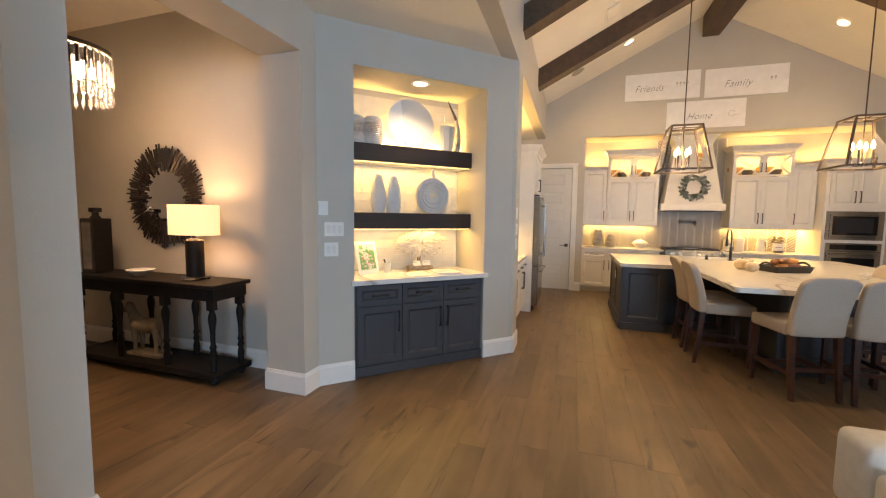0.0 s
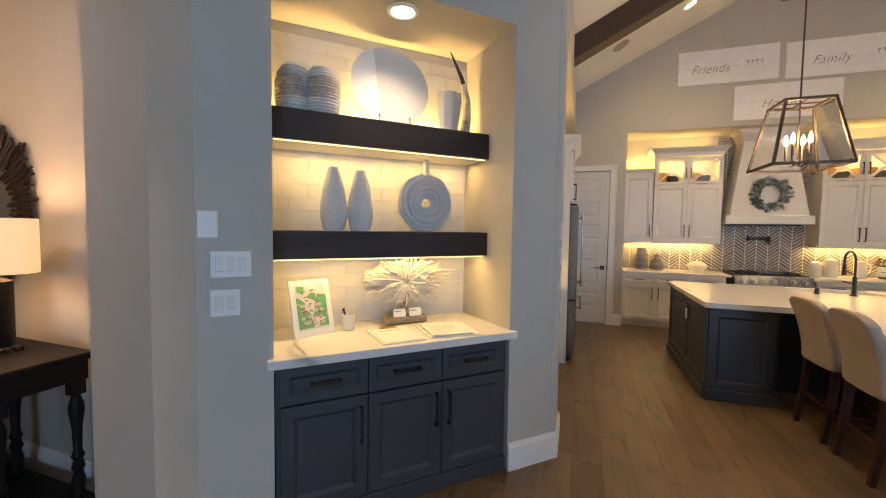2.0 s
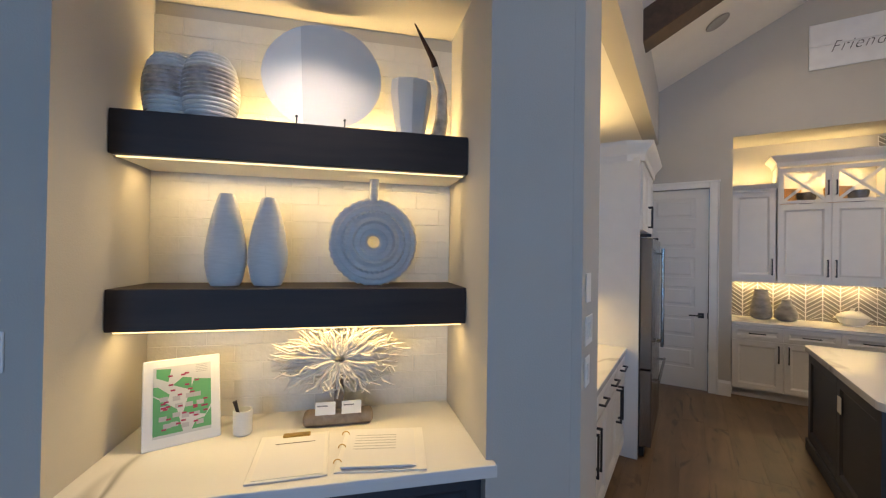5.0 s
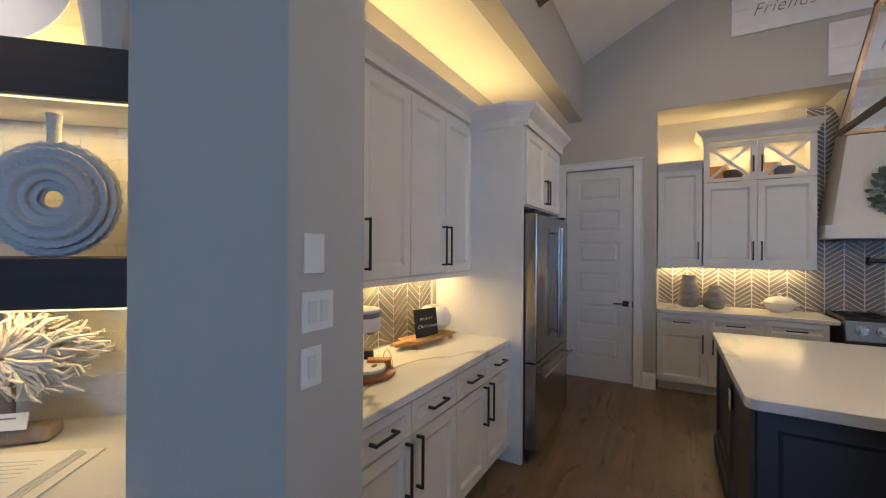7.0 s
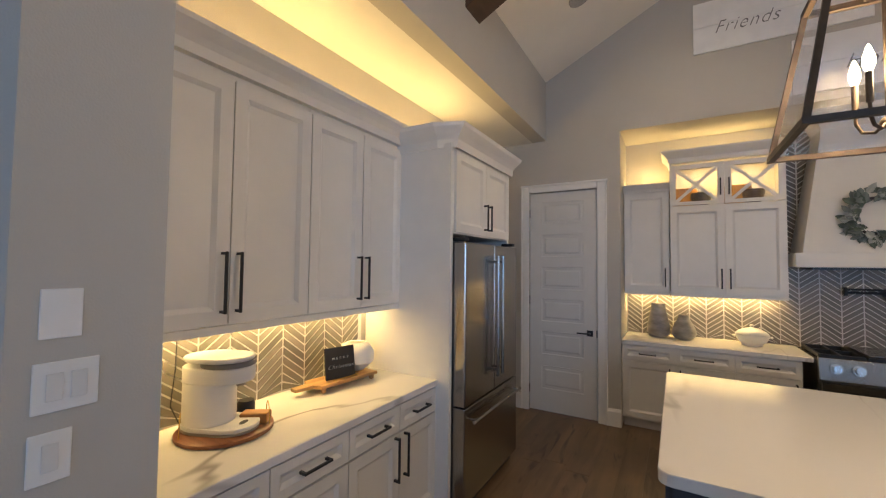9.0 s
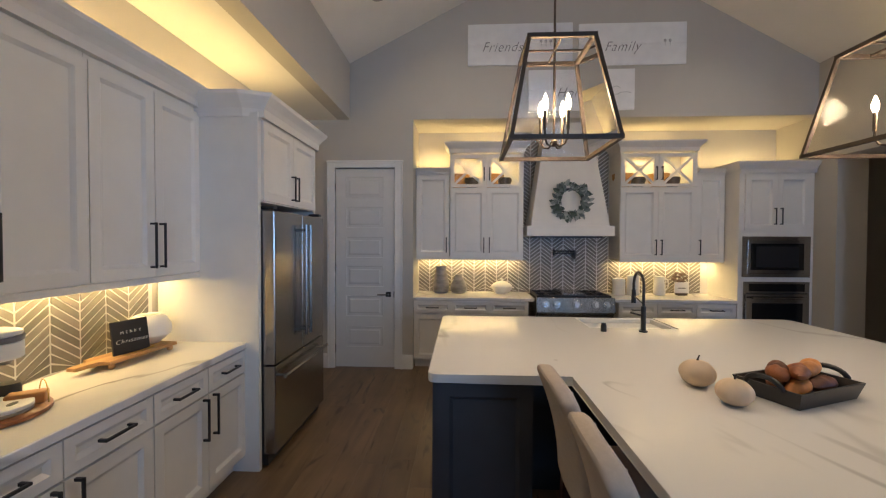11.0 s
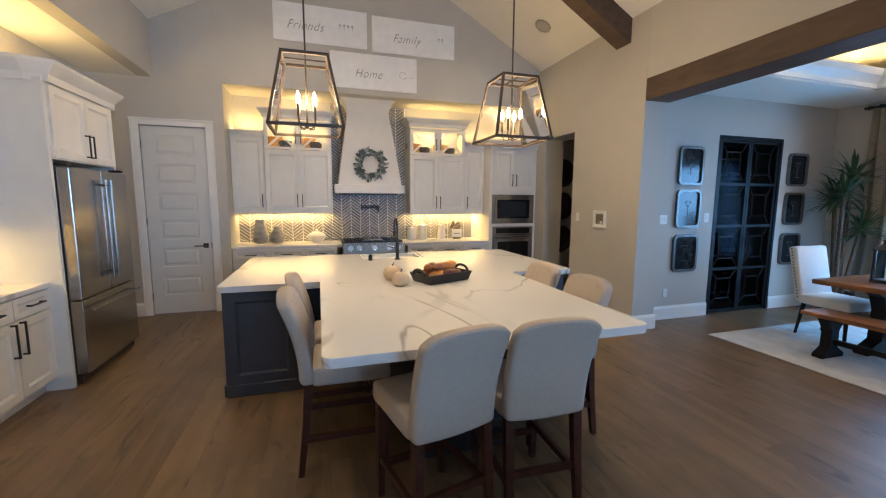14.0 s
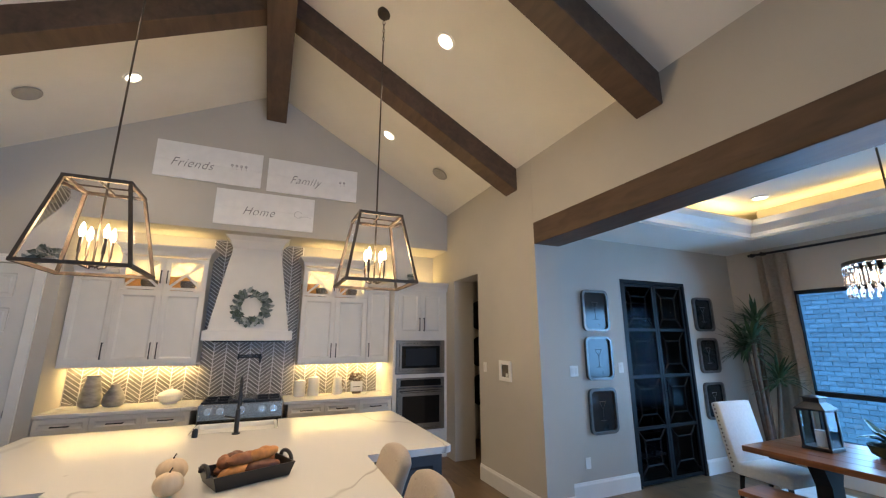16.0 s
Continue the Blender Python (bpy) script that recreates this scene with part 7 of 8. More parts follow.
for side in (0, 1):
    x0 = 0.05 if side == 0 else W / 2 + 0.004
    x1 = W / 2 - 0.004 if side == 0 else W - 0.05
    bm = bmesh.new()
    cube(bm, x0, x0 + 0.035, -0.02, 0.02, 0.02, HD - 0.05)
    cube(bm, x1 - 0.035, x1, -0.02, 0.02, 0.02, HD - 0.05)
    for z in (0.02, 0.62, 1.22, 1.80, HD - 0.085):
        cube(bm, x0 + 0.035, x1 - 0.035, -0.018, 0.018, z, z + 0.035)
    lf = part("leaf", bm, M_IRON, wd)
    bm = bmesh.new()
    zz = (0.055, 0.62, 1.22, 1.80, HD - 0.085)
    for a, b2 in zip(zz, zz[1:]):
        xa, xb, za, zb = x0 + 0.035, x1 - 0.035, a + 0.035, b2
        cx, cz, dx, dz = (xa + xb) / 2, (za + zb) / 2, (xb - xa) * 0.27, (zb - za) * 0.27
        inner = [(cx - dx, cz - dz), (cx + dx, cz - dz), (cx + dx, cz + dz), (cx - dx, cz + dz)]
        for k, (ex, ez) in enumerate(((xa, za), (xb, za), (xb, zb), (xa, zb))):
            px, pz = inner[k]
            qx, qz = inner[(k + 1) % 4]
            tube(bm, (px, 0, pz), (qx, 0, qz), 0.011, n=4)
            tube(bm, (px, 0, pz), (ex, 0, ez), 0.011, n=4)
    part("grille", bm, M_IRON, lf)
    part("pane", box(x0 + 0.035, x1 - 0.035, 0.006, 0.010, 0.055, HD - 0.085), M_DOORGLASS, lf, "clear glass pane")
bm = bmesh.new()
tube(bm, (W / 2 + 0.03, -0.05, 0.95), (W / 2 + 0.03, -0.05, 1.15), 0.012)
tube(bm, (W / 2 + 0.03, -0.05, 1.05), (W / 2 + 0.03, 0.0, 1.05), 0.008)
part("handle", bm, M_IRON, wd)
M_WINEWALL = mat("wine_room_dark", (0.02, 0.017, 0.016), 0.6, vary=0.2)
bm = bmesh.new()
cube(bm, 6.75, 8.06, 7.5, 7.55, 0, 2.55)
structure("wall_wine_room", bm, M_WINEWALL, "dark wine room walls")
bm = bmesh.new()
cube(bm, 6.75, 6.80, 6.78, 7.5, 0, 2.55)
cube(bm, 8.01, 8.06, 6.78, 7.5, 0, 2.55)
structure("wall_wine_room_sides", bm, M_WALL, "greige wine room side walls")
structure("ceiling_wine_room", box(6.70, 8.1, 6.78, 7.56, 2.55, 2.6), M_CEIL, "wine room ceiling", "ceiling")
rk = thing("wine_rack", "dark wooden wine rack with bottle cubbies", "wine rack", pose(6.82, 7.12, 0))
for k in range(8):
    part("shelf", box(0, 1.17, 0.0, 0.34, 0.12 + k * 0.30, 0.14 + k * 0.30), M_ESPRESSO, rk)
for k in range(5):
    part("upright", box(0.0 + k * 0.2875, 0.02 + k * 0.2875, -0.002, 0.345, 0.0, 2.4), M_ESPRESSO, rk)
random.seed(9)
for j in (3, 4, 5, 6):
    for k in range(4):
        if random.random() < 0.75:
            ob = thing("wine_bottle", "dark wine bottle lying in the rack", "bottle", pose(0.15 + k * 0.2875 + 6.82, 7.13, 0.142 + j * 0.30 + 0.039), "wine bottles")
            bm = bmesh.new()
            tube(bm, (0, 0.04, 0), (0, 0.26, 0), 0.038, n=14)
            tube(bm, (0, -0.04, 0), (0, 0.04, 0), 0.014, 0.030, n=12)
            part("body", bm, M_DARKGLASS, ob, smooth=True)
            bm = bmesh.new()
            tube(bm, (0, -0.075, 0), (0, -0.04, 0), 0.015, n=12)
            part("foil_cap", bm, M_STEEL, ob, "silver foil cap", smooth=True)

# framed trays on the wall
M_PEWTER = mat("pewter", (0.16, 0.155, 0.15), 0.35, 0.7, vary=0.2, scale=20)
M_SLATE = mat("slate_glass", (0.018, 0.02, 0.022), 0.12, vary=0.2)


def rounded_rect(w, h, r, n=6):
    out = []
    for cx, cz, a0 in ((w - r, h - r, 0), (-w + r, h - r, 90), (-w + r, -h + r, 180), (w - r, -h + r, 270)):
        for k in range(n + 1):
            a = radians(a0 + 90 * k / n)
            out.append((cx + r * math.cos(a), cz + r * math.sin(a)))
    return out


for x in (6.33, 8.33):
    for z in (2.04, 1.48, 0.89):
        ob = thing("wall_tray", "rounded pewter-framed dark glass wall tray with etched glass", "wall decor", pose(x, 6.63, z), "wall trays")
        w, h = (0.205, 0.25) if x < 7 else (0.20, 0.235)
        outer, inner = rounded_rect(w, h, 0.07), rounded_rect(w - 0.03, h - 0.03, 0.05)
        bm = bmesh.new()
        o0 = [bm.verts.new((a, -0.002, c)) for a, c in outer]
        o1 = [bm.verts.new((a, -0.035, c)) for a, c in outer]
        i1 = [bm.verts.new((a, -0.035, c)) for a, c in inner]
        i0 = [bm.verts.new((a, -0.012, c)) for a, c in inner]
        n = len(outer)
        for u, v in ((o0, o1), (o1, i1), (i1, i0)):
            for k in range(n):
                bm.faces.new((u[k], u[(k + 1) % n], v[(k + 1) % n], v[k]))
        part("rim", bm, M_PEWTER, ob)
        bm = bmesh.new()
        extrude_poly(bm, inner, 0.003, 0.012)
        turned(bm, Matrix.Rotation(radians(90), 4, "X"))
        part("glass", bm, M_SLATE, ob, "dark reflective glass")
        bm = bmesh.new()
        for p0, p1 in (((-0.05, 0.10), (0, 0.02)), ((0.05, 0.10), (0, 0.02)), ((0, 0.02), (0, -0.10)), ((-0.045, -0.105), (0.045, -0.105)), ((-0.05, 0.10), (0.05, 0.10))):
            tube(bm, (p0[0], -0.0135, p0[1]), (p1[0], -0.0135, p1[1]), 0.003, n=4)
        part("etching", bm, M_PEWTER, ob, "pale etched glass outline")

# rug, table, benches, chairs
solo("rug", box(6.055, 8.75, 2.3, 5.965, 0.001, 0.012, bevel=0.004), mat("pale_rug", (0.52, 0.51, 0.49), 0.95, vary=0.12, scale=7, bump=0.5, bump_scale=200), "pale woven rug under the dining table", "rug")
M_TABLE = wood_mat("table_wood", (0.14, 0.055, 0.022), (0.30, 0.13, 0.055), grain=(24, 1.5, 24), rough=0.3, island=0.1)
dt = thing("dining_table", "brown wooden trestle dining table with black base", "dining table", pose(7.28, 4.31, 0.012))
for k in range(5):
    part("plank", box(-0.50 + k * 0.2, -0.301 + k * 0.2, -1.10, 1.10, 0.685, 0.735, bevel=0.004), M_TABLE, dt)
for y in (-0.72, 0.72):
    bm = bmesh.new()
    rings = []
    for hw, z in ((0.30, 0.0), (0.30, 0.05), (0.10, 0.14), (0.09, 0.45), (0.16, 0.60), (0.30, 0.68)):
        rings.append([bm.verts.new(q) for q in ((-hw, y - 0.06, z), (hw, y - 0.06, z), (hw, y + 0.06, z), (-hw, y + 0.06, z))])
    for u, v in zip(rings, rings[1:]):
        for k in range(4):
            bm.faces.new((u[k], u[(k + 1) % 4], v[(k + 1) % 4], v[k]))
    bm.faces.new(rings[0][::-1])
    bm.faces.new(rings[-1])
    part("pedestal", bm, M_EBONY, dt, "black shaped pedestal")
part("stretcher", box(-0.03, 0.03, -0.70, 0.70, 0.16, 0.24), M_EBONY, dt)
bn = thing("dining_bench", "brown wooden bench with black trestle legs", "bench", pose(6.60, 4.30, 0.012), "dining benches")
part("seat", box(-0.17, 0.17, -0.98, 0.98, 0.41, 0.45, bevel=0.005), M_TABLE, bn)
for y in (-0.80, 0.80):
    bm = bmesh.new()
    rings = []
    for hw, z in ((0.16, 0.0), (0.16, 0.04), (0.06, 0.10), (0.055, 0.28), (0.14, 0.40)):
        rings.append([bm.verts.new(q) for q in ((-hw, y - 0.045, z), (hw, y - 0.045, z), (hw, y + 0.045, z), (-hw, y + 0.045, z))])
    for u, v in zip(rings, rings[1:]):
        for k in range(4):
            bm.faces.new((u[k], u[(k + 1) % 4], v[(k + 1) % 4], v[k]))
    bm.faces.new(rings[0][::-1])
    bm.faces.new(rings[-1])
    part("leg", bm, M_EBONY, bn, "black shaped leg")
part("stretcher", box(-0.02, 0.02, -0.77, 0.77, 0.14, 0.19), M_EBONY, bn)
M_CREAM = mat("cream_fabric", (0.66, 0.65, 0.62), 0.9, vary=0.05, scale=40, bump=0.3, bump_scale=400)
ch = thing("dining_chair", "cream upholstered dining chair with nailhead trim and dark legs", "dining chair", pose(7.30, 5.42, 0.012, 0, 0, -4), "dining chairs")
part("seat", box(-0.25, 0.25, -0.25, 0.25, 0.38, 0.49, bevel=0.03, seg=3), M_CREAM, ch, smooth=True)
bm = box(-0.25, 0.25, 0.0, 0.09, 0.0, 0.66, bevel=0.03, seg=3)
turned(bm, Matrix.Translation((0, 0.20, 0.40)) @ Matrix.Rotation(radians(-12), 4, "X"))
part("backrest", bm, M_CREAM, ch, smooth=True)
for s in (-1, 1):
    for k in range(16):
        bm = bmesh.new()
        ball(bm, (s * 0.252, 0.045, 0.06 + k * 0.038), 0.008, u=8, v=6)
        turned(bm, Matrix.Translation((0, 0.20, 0.40)) @ Matrix.Rotation(radians(-12), 4, "X"))
        part("nailhead", bm, M_BRONZE, ch, "dark nailhead", smooth=True)
for sx in (-1, 1):
    for sy in (-1, 1):
        bm = bmesh.new()
        tube(bm, (sx * 0.21, sy * 0.21 + (0.06 if sy > 0 else -0.01), 0), (sx * 0.21, sy * 0.21, 0.385), 0.017, 0.026, n=4)
        part("leg", bm, M_EBONY, ch, "dark leg")
part("stretcher", box(-0.20, 0.20, -0.015, 0.015, 0.16, 0.185), M_EBONY, ch)
la = thing("candle_lantern", "black metal lantern with white candle on the table", "lantern", pose(7.28, 5.02, 0.748))
part("base", box(-0.11, 0.11, -0.11, 0.11, 0, 0.03, bevel=0.004), M_BLACK, la)
for sx in (-1, 1):
    for sy in (-1, 1):
        part("post", box(sx * 0.095 - 0.01, sx * 0.095 + 0.01, sy * 0.095 - 0.01, sy * 0.095 + 0.01, 0.03, 0.33), M_BLACK, la)
bm = bmesh.new()
rings = []
for hw, z in ((0.115, 0.33), (0.115, 0.345), (0.06, 0.40), (0.06, 0.43), (0.075, 0.44), (0.02, 0.455)):
    rings.append([bm.verts.new(q) for q in ((-hw, -hw, z), (hw, -hw, z), (hw, hw, z), (-hw, hw, z))])
for u, v in zip(rings, rings[1:]):
    for k in range(4):
        bm.faces.new((u[k], u[(k + 1) % 4], v[(k + 1) % 4], v[k]))
bm.faces.new(rings[0][::-1])
bm.faces.new(rings[-1])
part("roof", bm, M_BLACK, la)
bm = bmesh.new()
tube(bm, (0, 0, 0.03), (0, 0, 0.16), 0.04, n=20)
part("candle", bm, M_WHITE, la, "white pillar candle", smooth=True)
for k in range(4):
    bm = box(-0.085, 0.085, -0.097, -0.094, 0.03, 0.33)
    turned(bm, Matrix.Rotation(k * math.pi / 2, 4, "Z"))
    part("pane", bm, M_CLEAR, la, "clear pane")
fl = thing("magnolia_arrangement", "white magnolia with green leaves in a glass bowl", "flower arrangement", pose(7.42, 4.62, 0.748))
bm = bmesh.new()
lathe(bm, [(0.08, 0), (0.13, 0.03), (0.15, 0.10), (0.145, 0.10), (0.12, 0.03)], 28)
part("bowl", bm, mat("moss_bowl", (0.03, 0.04, 0.02), 0.7, vary=0.4, scale=30), fl, smooth=True)
random.seed(31)
M_LEAF = mat("glossy_leaf", (0.035, 0.085, 0.03), 0.3, vary=0.25, scale=12)


def leaf_mesh(L, W, droop):
    bm = bmesh.new()
    a, b2 = [], []
    for k in range(6):
        t = k / 5
        wv = W * math.sin(math.pi * min(1, t * 0.92 + 0.05)) ** 0.8
        z = -droop * t * t
        a.append((bm.verts.new((L * t, wv, z + wv * 0.2)), bm.verts.new((L * t, 0, z)), bm.verts.new((L * t, -wv, z + wv * 0.2))))
    for u, v in zip(a, a[1:]):
        bm.faces.new((u[0], v[0], v[1], u[1]))
        bm.faces.new((u[1], v[1], v[2], u[2]))
    return bm


for k in range(16):
    bm = leaf_mesh(random.uniform(0.13, 0.20), random.uniform(0.03, 0.045), random.uniform(-0.03, 0.06))
    turned(bm, Matrix.Translation((random.uniform(-0.05, 0.05), random.uniform(-0.05, 0.05), random.uniform(0.10, 0.16))) @ Matrix.Rotation(random.random() * 6.28, 4, "Z") @ Matrix.Rotation(-random.uniform(0.0, 0.9), 4, "Y"))
    part("leaf", bm, M_LEAF, fl)
for k in range(9):
    bm = bmesh.new()
    ball(bm, (0.05, 0, 0), 0.06, 1.0, 0.55, 0.35, 12, 8)
    turned(bm, Matrix.Translation((-0.02, -0.06, 0.17)) @ Matrix.Rotation(k * 0.7, 4, "Z") @ Matrix.Rotation(-0.7 - 0.08 * k, 4, "Y"))
    part("petal", bm, M_WHITE, fl, "white petal", smooth=True)

# yucca plant
yu = thing("yucca_plant", "tall potted yucca with spiky green heads on bare canes", "plant", pose(8.62, 6.15, 0))
bm = bmesh.new()
lathe(bm, [(0.15, 0), (0.16, 0.01), (0.19, 0.32), (0.175, 0.32), (0.16, 0.28)], 28)
part("pot", bm, M_EBONY, yu, "dark planter", smooth=True)
random.seed(17)
M_SPIKE = mat("yucca_leaf", (0.035, 0.075, 0.03), 0.45, vary=0.3, scale=8)
M_CANE = mat("yucca_cane", (0.10, 0.065, 0.045), 0.85, vary=0.3, scale=20, bump=0.5)
for hx, hy, hz in ((0.10, 0.02, 1.95), (-0.18, -0.05, 1.72), (0.12, -0.12, 1.22), (-0.03, 0.12, 1.6)):
    bm = bmesh.new()
    sweep(bm, [(hx * 0.3, hy * 0.3, 0.28), (hx * 0.6, hy * 0.6, hz * 0.5), (hx, hy, hz)], [0.03, 0.026, 0.022], 10)
    part("cane", bm, M_CANE, yu, smooth=True)
    for k in range(60):
        L = random.uniform(0.28, 0.42)
        bm = leaf_mesh(L, 0.019, random.uniform(0.02, 0.16))
        turned(bm, Matrix.Translation((hx, hy, hz - 0.05 + random.uniform(-0.05, 0.05))) @ Matrix.Rotation(random.random() * 6.28, 4, "Z") @ Matrix.Rotation(-random.uniform(-0.35, 1.35), 4, "Y"))
        part("leaf", bm, M_SPIKE, yu)

# ---- living room sofa ----
so = thing("sofa", "cream upholstered sofa with square arms and loose pillows", "sofa", pose(0, 0, 0))
part("base", box(1.27, 3.5, 1.05, 1.97, 0.10, 0.42, bevel=0.03, seg=3), M_SOFA, so, smooth=True)
part("backrest", box(1.27, 3.5, 1.78, 1.98, 0.42, 0.72, bevel=0.04, seg=3), M_SOFA, so, smooth=True)
part("arm", box(1.27, 1.50, 1.04, 1.77, 0.42, 0.66, bevel=0.04, seg=3), M_SOFA, so, smooth=True)
part("arm", box(3.30, 3.51, 1.04, 1.77, 0.42, 0.62, bevel=0.04, seg=3), M_SOFA, so, smooth=True)
part("cushion", box(1.51, 2.39, 1.05, 1.77, 0.42, 0.55, bevel=0.04, seg=3), M_SOFA, so, smooth=True)
part("cushion", box(2.41, 3.29, 1.05, 1.77, 0.42, 0.55, bevel=0.04, seg=3), M_SOFA, so, smooth=True)
for x in (1.36, 3.44):
    for y in (1.12, 1.90):
        part("foot", box(x - 0.03, x + 0.03, y - 0.03, y + 0.03, 0, 0.10), M_MAHOG, so, "dark block foot")
bm = bmesh.new()
ball(bm, (0, 0, 0), 1.0, 1, 1, 1, 20, 14)
turned(bm, Matrix.Diagonal((0.22, 0.09, 0.20, 1)))
solo("pillow", bm, M_CREAM, "cream scatter pillow on the sofa", "pillow", pose(1.66, 1.68, 0.76, 15, 0, 10), smooth=True)


# ---- backsplash tiles ----
def chevron(owner, m, width, z0, z1, col, pitch, cut=None, limit=300, joined="tiles", clip=(0.0, 9.0)):
    """Slanted tiles in zigzag columns; local x along the wall, the face at y = 0. The first ones are parts, the rest one mesh."""
    gap, t = 0.011, 0.003
    col = width / round(width / col)
    rise = col * 0.72
    count = 0
    base = {}
    for s in (-1, 1):
        bm = bmesh.new()
        a, b2 = gap / 2, col - gap / 2
        pts = [(a, 0 + (0 if s > 0 else rise)), (b2, rise if s > 0 else 0), (b2, (rise if s > 0 else 0) + pitch - gap), (a, (0 if s > 0 else rise) + pitch - gap)]
        v0 = [bm.verts.new((x, 0.0, z)) for x, z in pts]
        v1 = [bm.verts.new((x, -t, z)) for x, z in pts]
        bm.faces.new(v1)
        for k in range(4):
            bm.faces.new((v0[k], v0[(k + 1) % 4], v1[(k + 1) % 4], v1[k]))
        bmesh.ops.recalc_face_normals(bm, faces=bm.faces)
        me = bpy.data.meshes.new("tile")
        bm.to_mesh(me)
        bm.free()
        me.materials.append(M_TILE)
        base[s] = me
    verts, faces = [], []
    n = round(width / col)
    for i in range(n):
        s = 1 if i % 2 else -1
        za = z0
        zb = z1
        k = 0
        while True:
            z = za + k * pitch
            if z > zb:
                break
            k += 1
            if cut and cut(i * col, z):
                continue
            if z < clip[0] or z + rise + pitch > clip[1]:
                cut_pts = [(gap / 2, 0 if s > 0 else rise), (col - gap / 2, rise if s > 0 else 0)]
                lo = [(x, max(clip[0], min(clip[1], z + h))) for x, h in cut_pts]
                hi = [(x, max(clip[0], min(clip[1], z + h + pitch - gap))) for x, h in cut_pts]
                if hi[0][1] - lo[0][1] + hi[1][1] - lo[1][1] < 0.012:
                    continue
                o = len(verts)
                q = [lo[0], lo[1], hi[1], hi[0]]
                verts += [m @ Vector((i * col + x, -t, h)) for x, h in q] + [m @ Vector((i * col + x, 0, h)) for x, h in q]
                faces += [[o, o + 1, o + 2, o + 3]] + [[o + w, o + 4 + w, o + 4 + (w + 1) % 4, o + (w + 1) % 4] for w in range(4)]
                continue
            if count < limit:
                ob = new("tile", base[s])
                ob.parent = owner
                ob.matrix_basis = m @ Matrix.Translation((i * col, 0, z))
                count += 1
            else:
                o = len(verts)
                for v in base[s].vertices:
                    verts.append(m @ (v.co + Vector((i * col, 0, z))))
                for p in base[s].polygons:
                    faces.append([o + q for q in p.vertices])
    if verts:
        me = bpy.data.meshes.new(joined)
        me.from_pydata(verts, [], faces)
        me.materials.append(M_TILE)
        ob = new(joined, me)
        ob.parent = owner
        tagged(ob, "taupe chevron tiles further off", "", "", "stuff")


gs = tagged(link("backsplash_side", box(XK + 0.001, XK + 0.004, 4.75, 6.40, 0.905, 1.36), M_GROUT), "taupe chevron tile backsplash on the side run", "backsplash", "", "structure")
chevron(gs, pose(XK + 0.004, 4.75, 0, 0, 0, 90), 1.62, 0.80, 1.50, 0.16, 0.052, None, 300, "tiles", (0.905, 1.36))
gb = tagged(link("backsplash_end", box(0.475, 4.42, YA - 0.004, YA - 0.001, 0.905, 1.40), M_GROUT), "taupe chevron tile backsplash behind the range", "backsplash", "", "structure")
part("hood_grout", box(1.87, 3.10, YA - 0.004, YA - 0.001, 1.40, 3.10), M_GROUT, gb)
chevron(gb, pose(1.87, YA - 0.004, 0), 1.22, 0.80, 3.20, 0.16, 0.052, None, 200, "tiles", (0.905, 3.10))
chevron(gb, pose(0.475, YA - 0.004, 0), 1.40, 0.80, 1.50, 0.16, 0.052, None, 50, "tiles_beside", (0.905, 1.38))
chevron(gb, pose(3.09, YA - 0.004, 0), 1.24, 0.80, 1.50, 0.16, 0.052, None, 50, "tiles_beside", (0.905, 1.38))

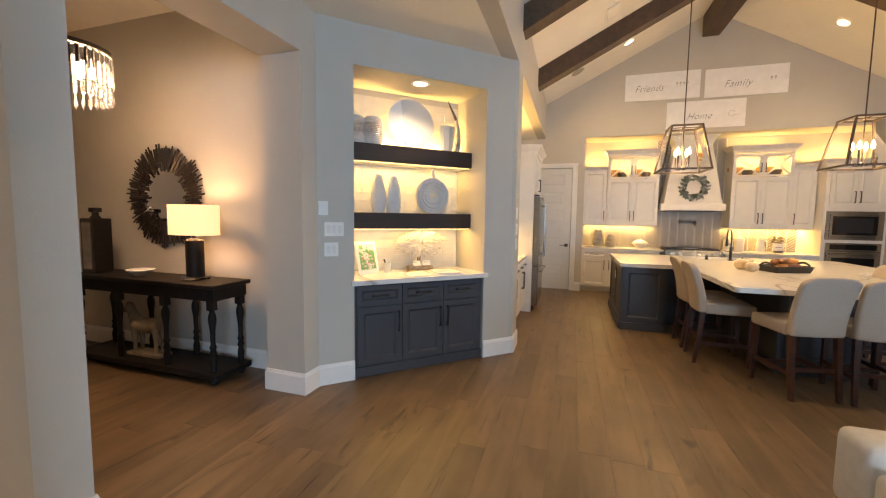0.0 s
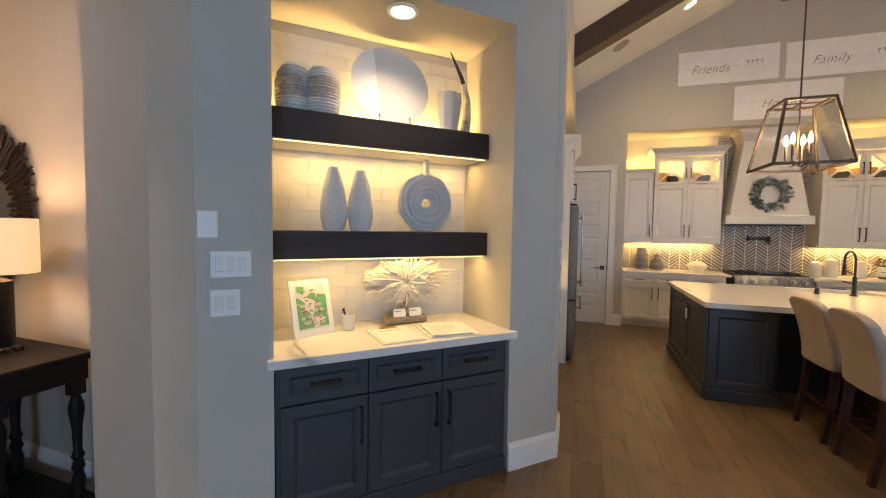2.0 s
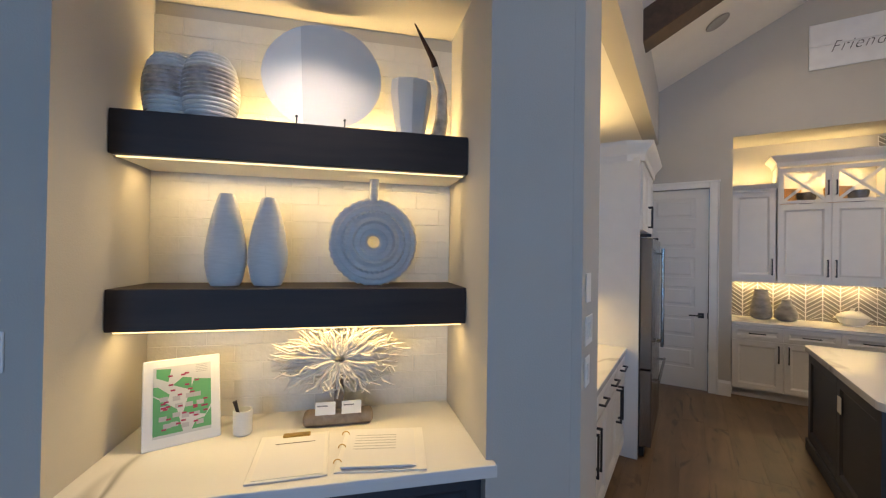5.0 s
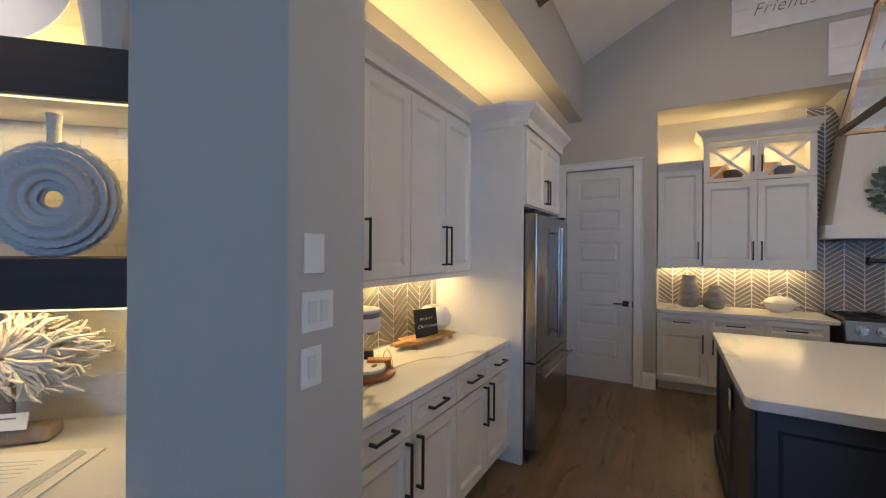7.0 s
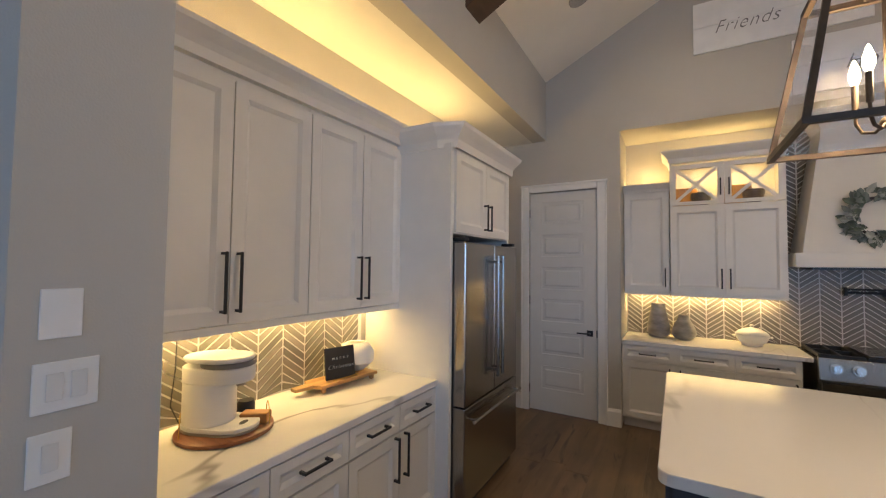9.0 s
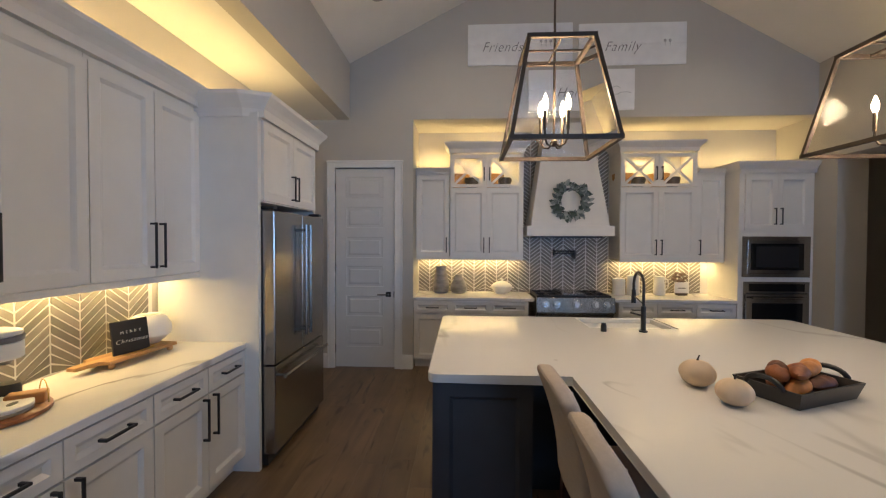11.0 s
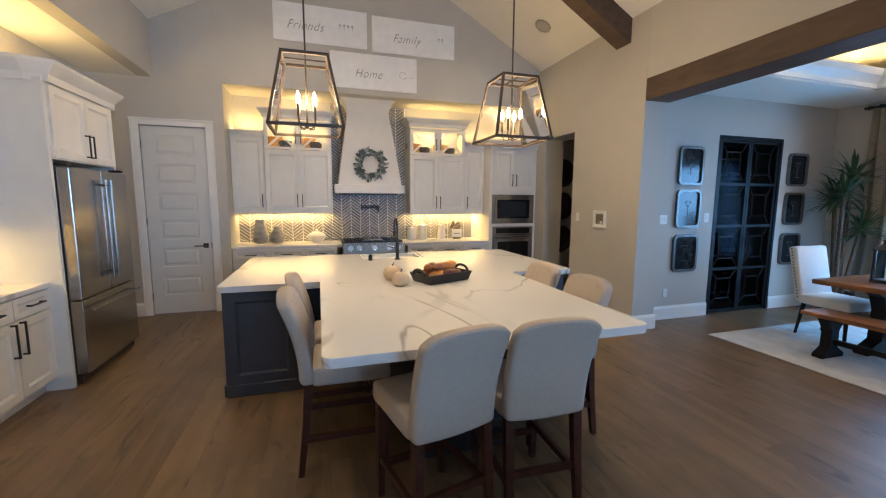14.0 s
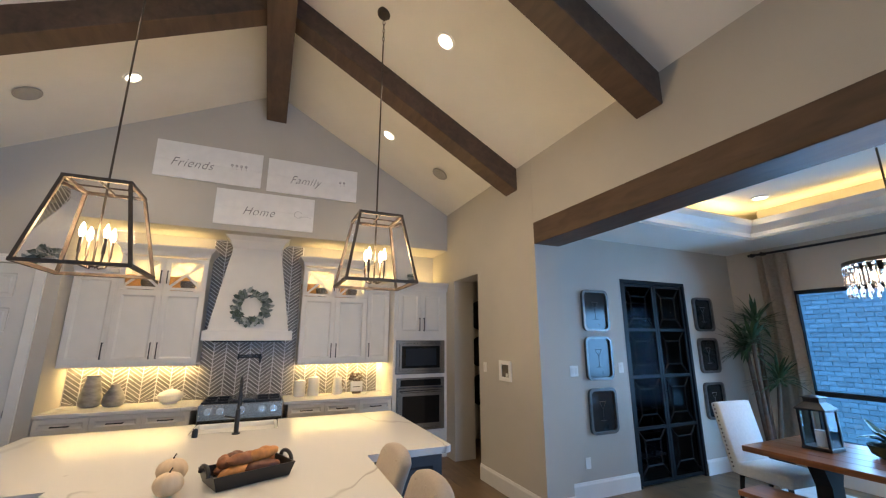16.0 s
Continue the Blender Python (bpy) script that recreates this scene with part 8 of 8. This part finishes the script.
# ---- niche painted brick ----
M_PBRICK = mat("painted_brick", (0.66, 0.63, 0.57), 0.7, vary=0.05, scale=10, bump=0.5, bump_scale=50, island=0.012)
nw = bpy.data.objects["wall_niche"]
random.seed(6)
mesh_by = {}
for w in (0.238, 0.118, 0.178, 0.06):
    bm = box(0.0002, w - 0.0002, -0.011, -0.0, 0.0002, 0.0823, bevel=0.0012)
    bmesh.ops.recalc_face_normals(bm, faces=bm.faces)
    me = bpy.data.meshes.new("brick")
    bm.to_mesh(me)
    bm.free()
    me.materials.append(M_PBRICK)
    mesh_by[w] = me
z = 0.905
j = 0
while z < NTOP - 0.08:
    x = N0
    row = [0.238] * 5 + [0.178] if j % 2 == 0 else [0.118] + [0.238] * 5 + [0.06]
    for w in row:
        if x + w > N1 + 0.005:
            break
        ob = new("brick", mesh_by[w])
        ob.parent = nw
        ob.matrix_basis = Matrix.Translation((x, ND - 0.0005 - random.choice((0, 0, 0, 0.002)), z))
        x += w
    z += 0.0825
    j += 1
# ---- floor planks ----
random.seed(4)
PW = 0.19
near = bpy.data.objects["floor"]
lengths = [1.1, 1.4, 1.7, 2.0, 2.2]
shared = {}
for L in lengths:
    bm = box(-PW / 2 + 0.0003, PW / 2 - 0.0003, 0.0003, L - 0.0003, -0.011, 0.0, bevel=0.0008)
    bmesh.ops.recalc_face_normals(bm, faces=bm.faces)
    me = bpy.data.meshes.new("plank")
    bm.to_mesh(me)
    bm.free()
    me.materials.append(M_FLOOR)
    shared[L] = me
verts, faces, count = [], [], 0
x = -6.0
while x < 9.1:
    y = YS - random.random() * 1.5
    while y < 9.4:
        L = random.choice(lengths)
        if -1.9 < x < 4.6 and 0.5 < y < 7.2 and count < 300:
            ob = new("plank", shared[L])
            ob.matrix_basis = Matrix.Translation((x, y, 0))
            ob.parent = near
            count += 1
        else:
            k = len(verts)
            a, b = x - PW / 2 + 0.0004, x + PW / 2 - 0.0004
            verts += [(a, y + 0.001, 0), (b, y + 0.001, 0), (b, y + L - 0.001, 0), (a, y + L - 0.001, 0)]
            verts += [(u, v, -0.011) for u, v, _ in verts[k:k + 4]]
            faces += [(k, k + 1, k + 2, k + 3), (k, k + 4, k + 5, k + 1), (k + 1, k + 5, k + 6, k + 2), (k + 2, k + 6, k + 7, k + 3), (k + 3, k + 7, k + 4, k)]
        y += L
    x += PW
me = bpy.data.meshes.new("planks")
me.from_pydata(verts, [], faces)
me.materials.append(M_FLOOR)
ob = new("planks", me)
ob.parent = near
tagged(ob, "brown oak floor planks further off", "", "", "stuff")
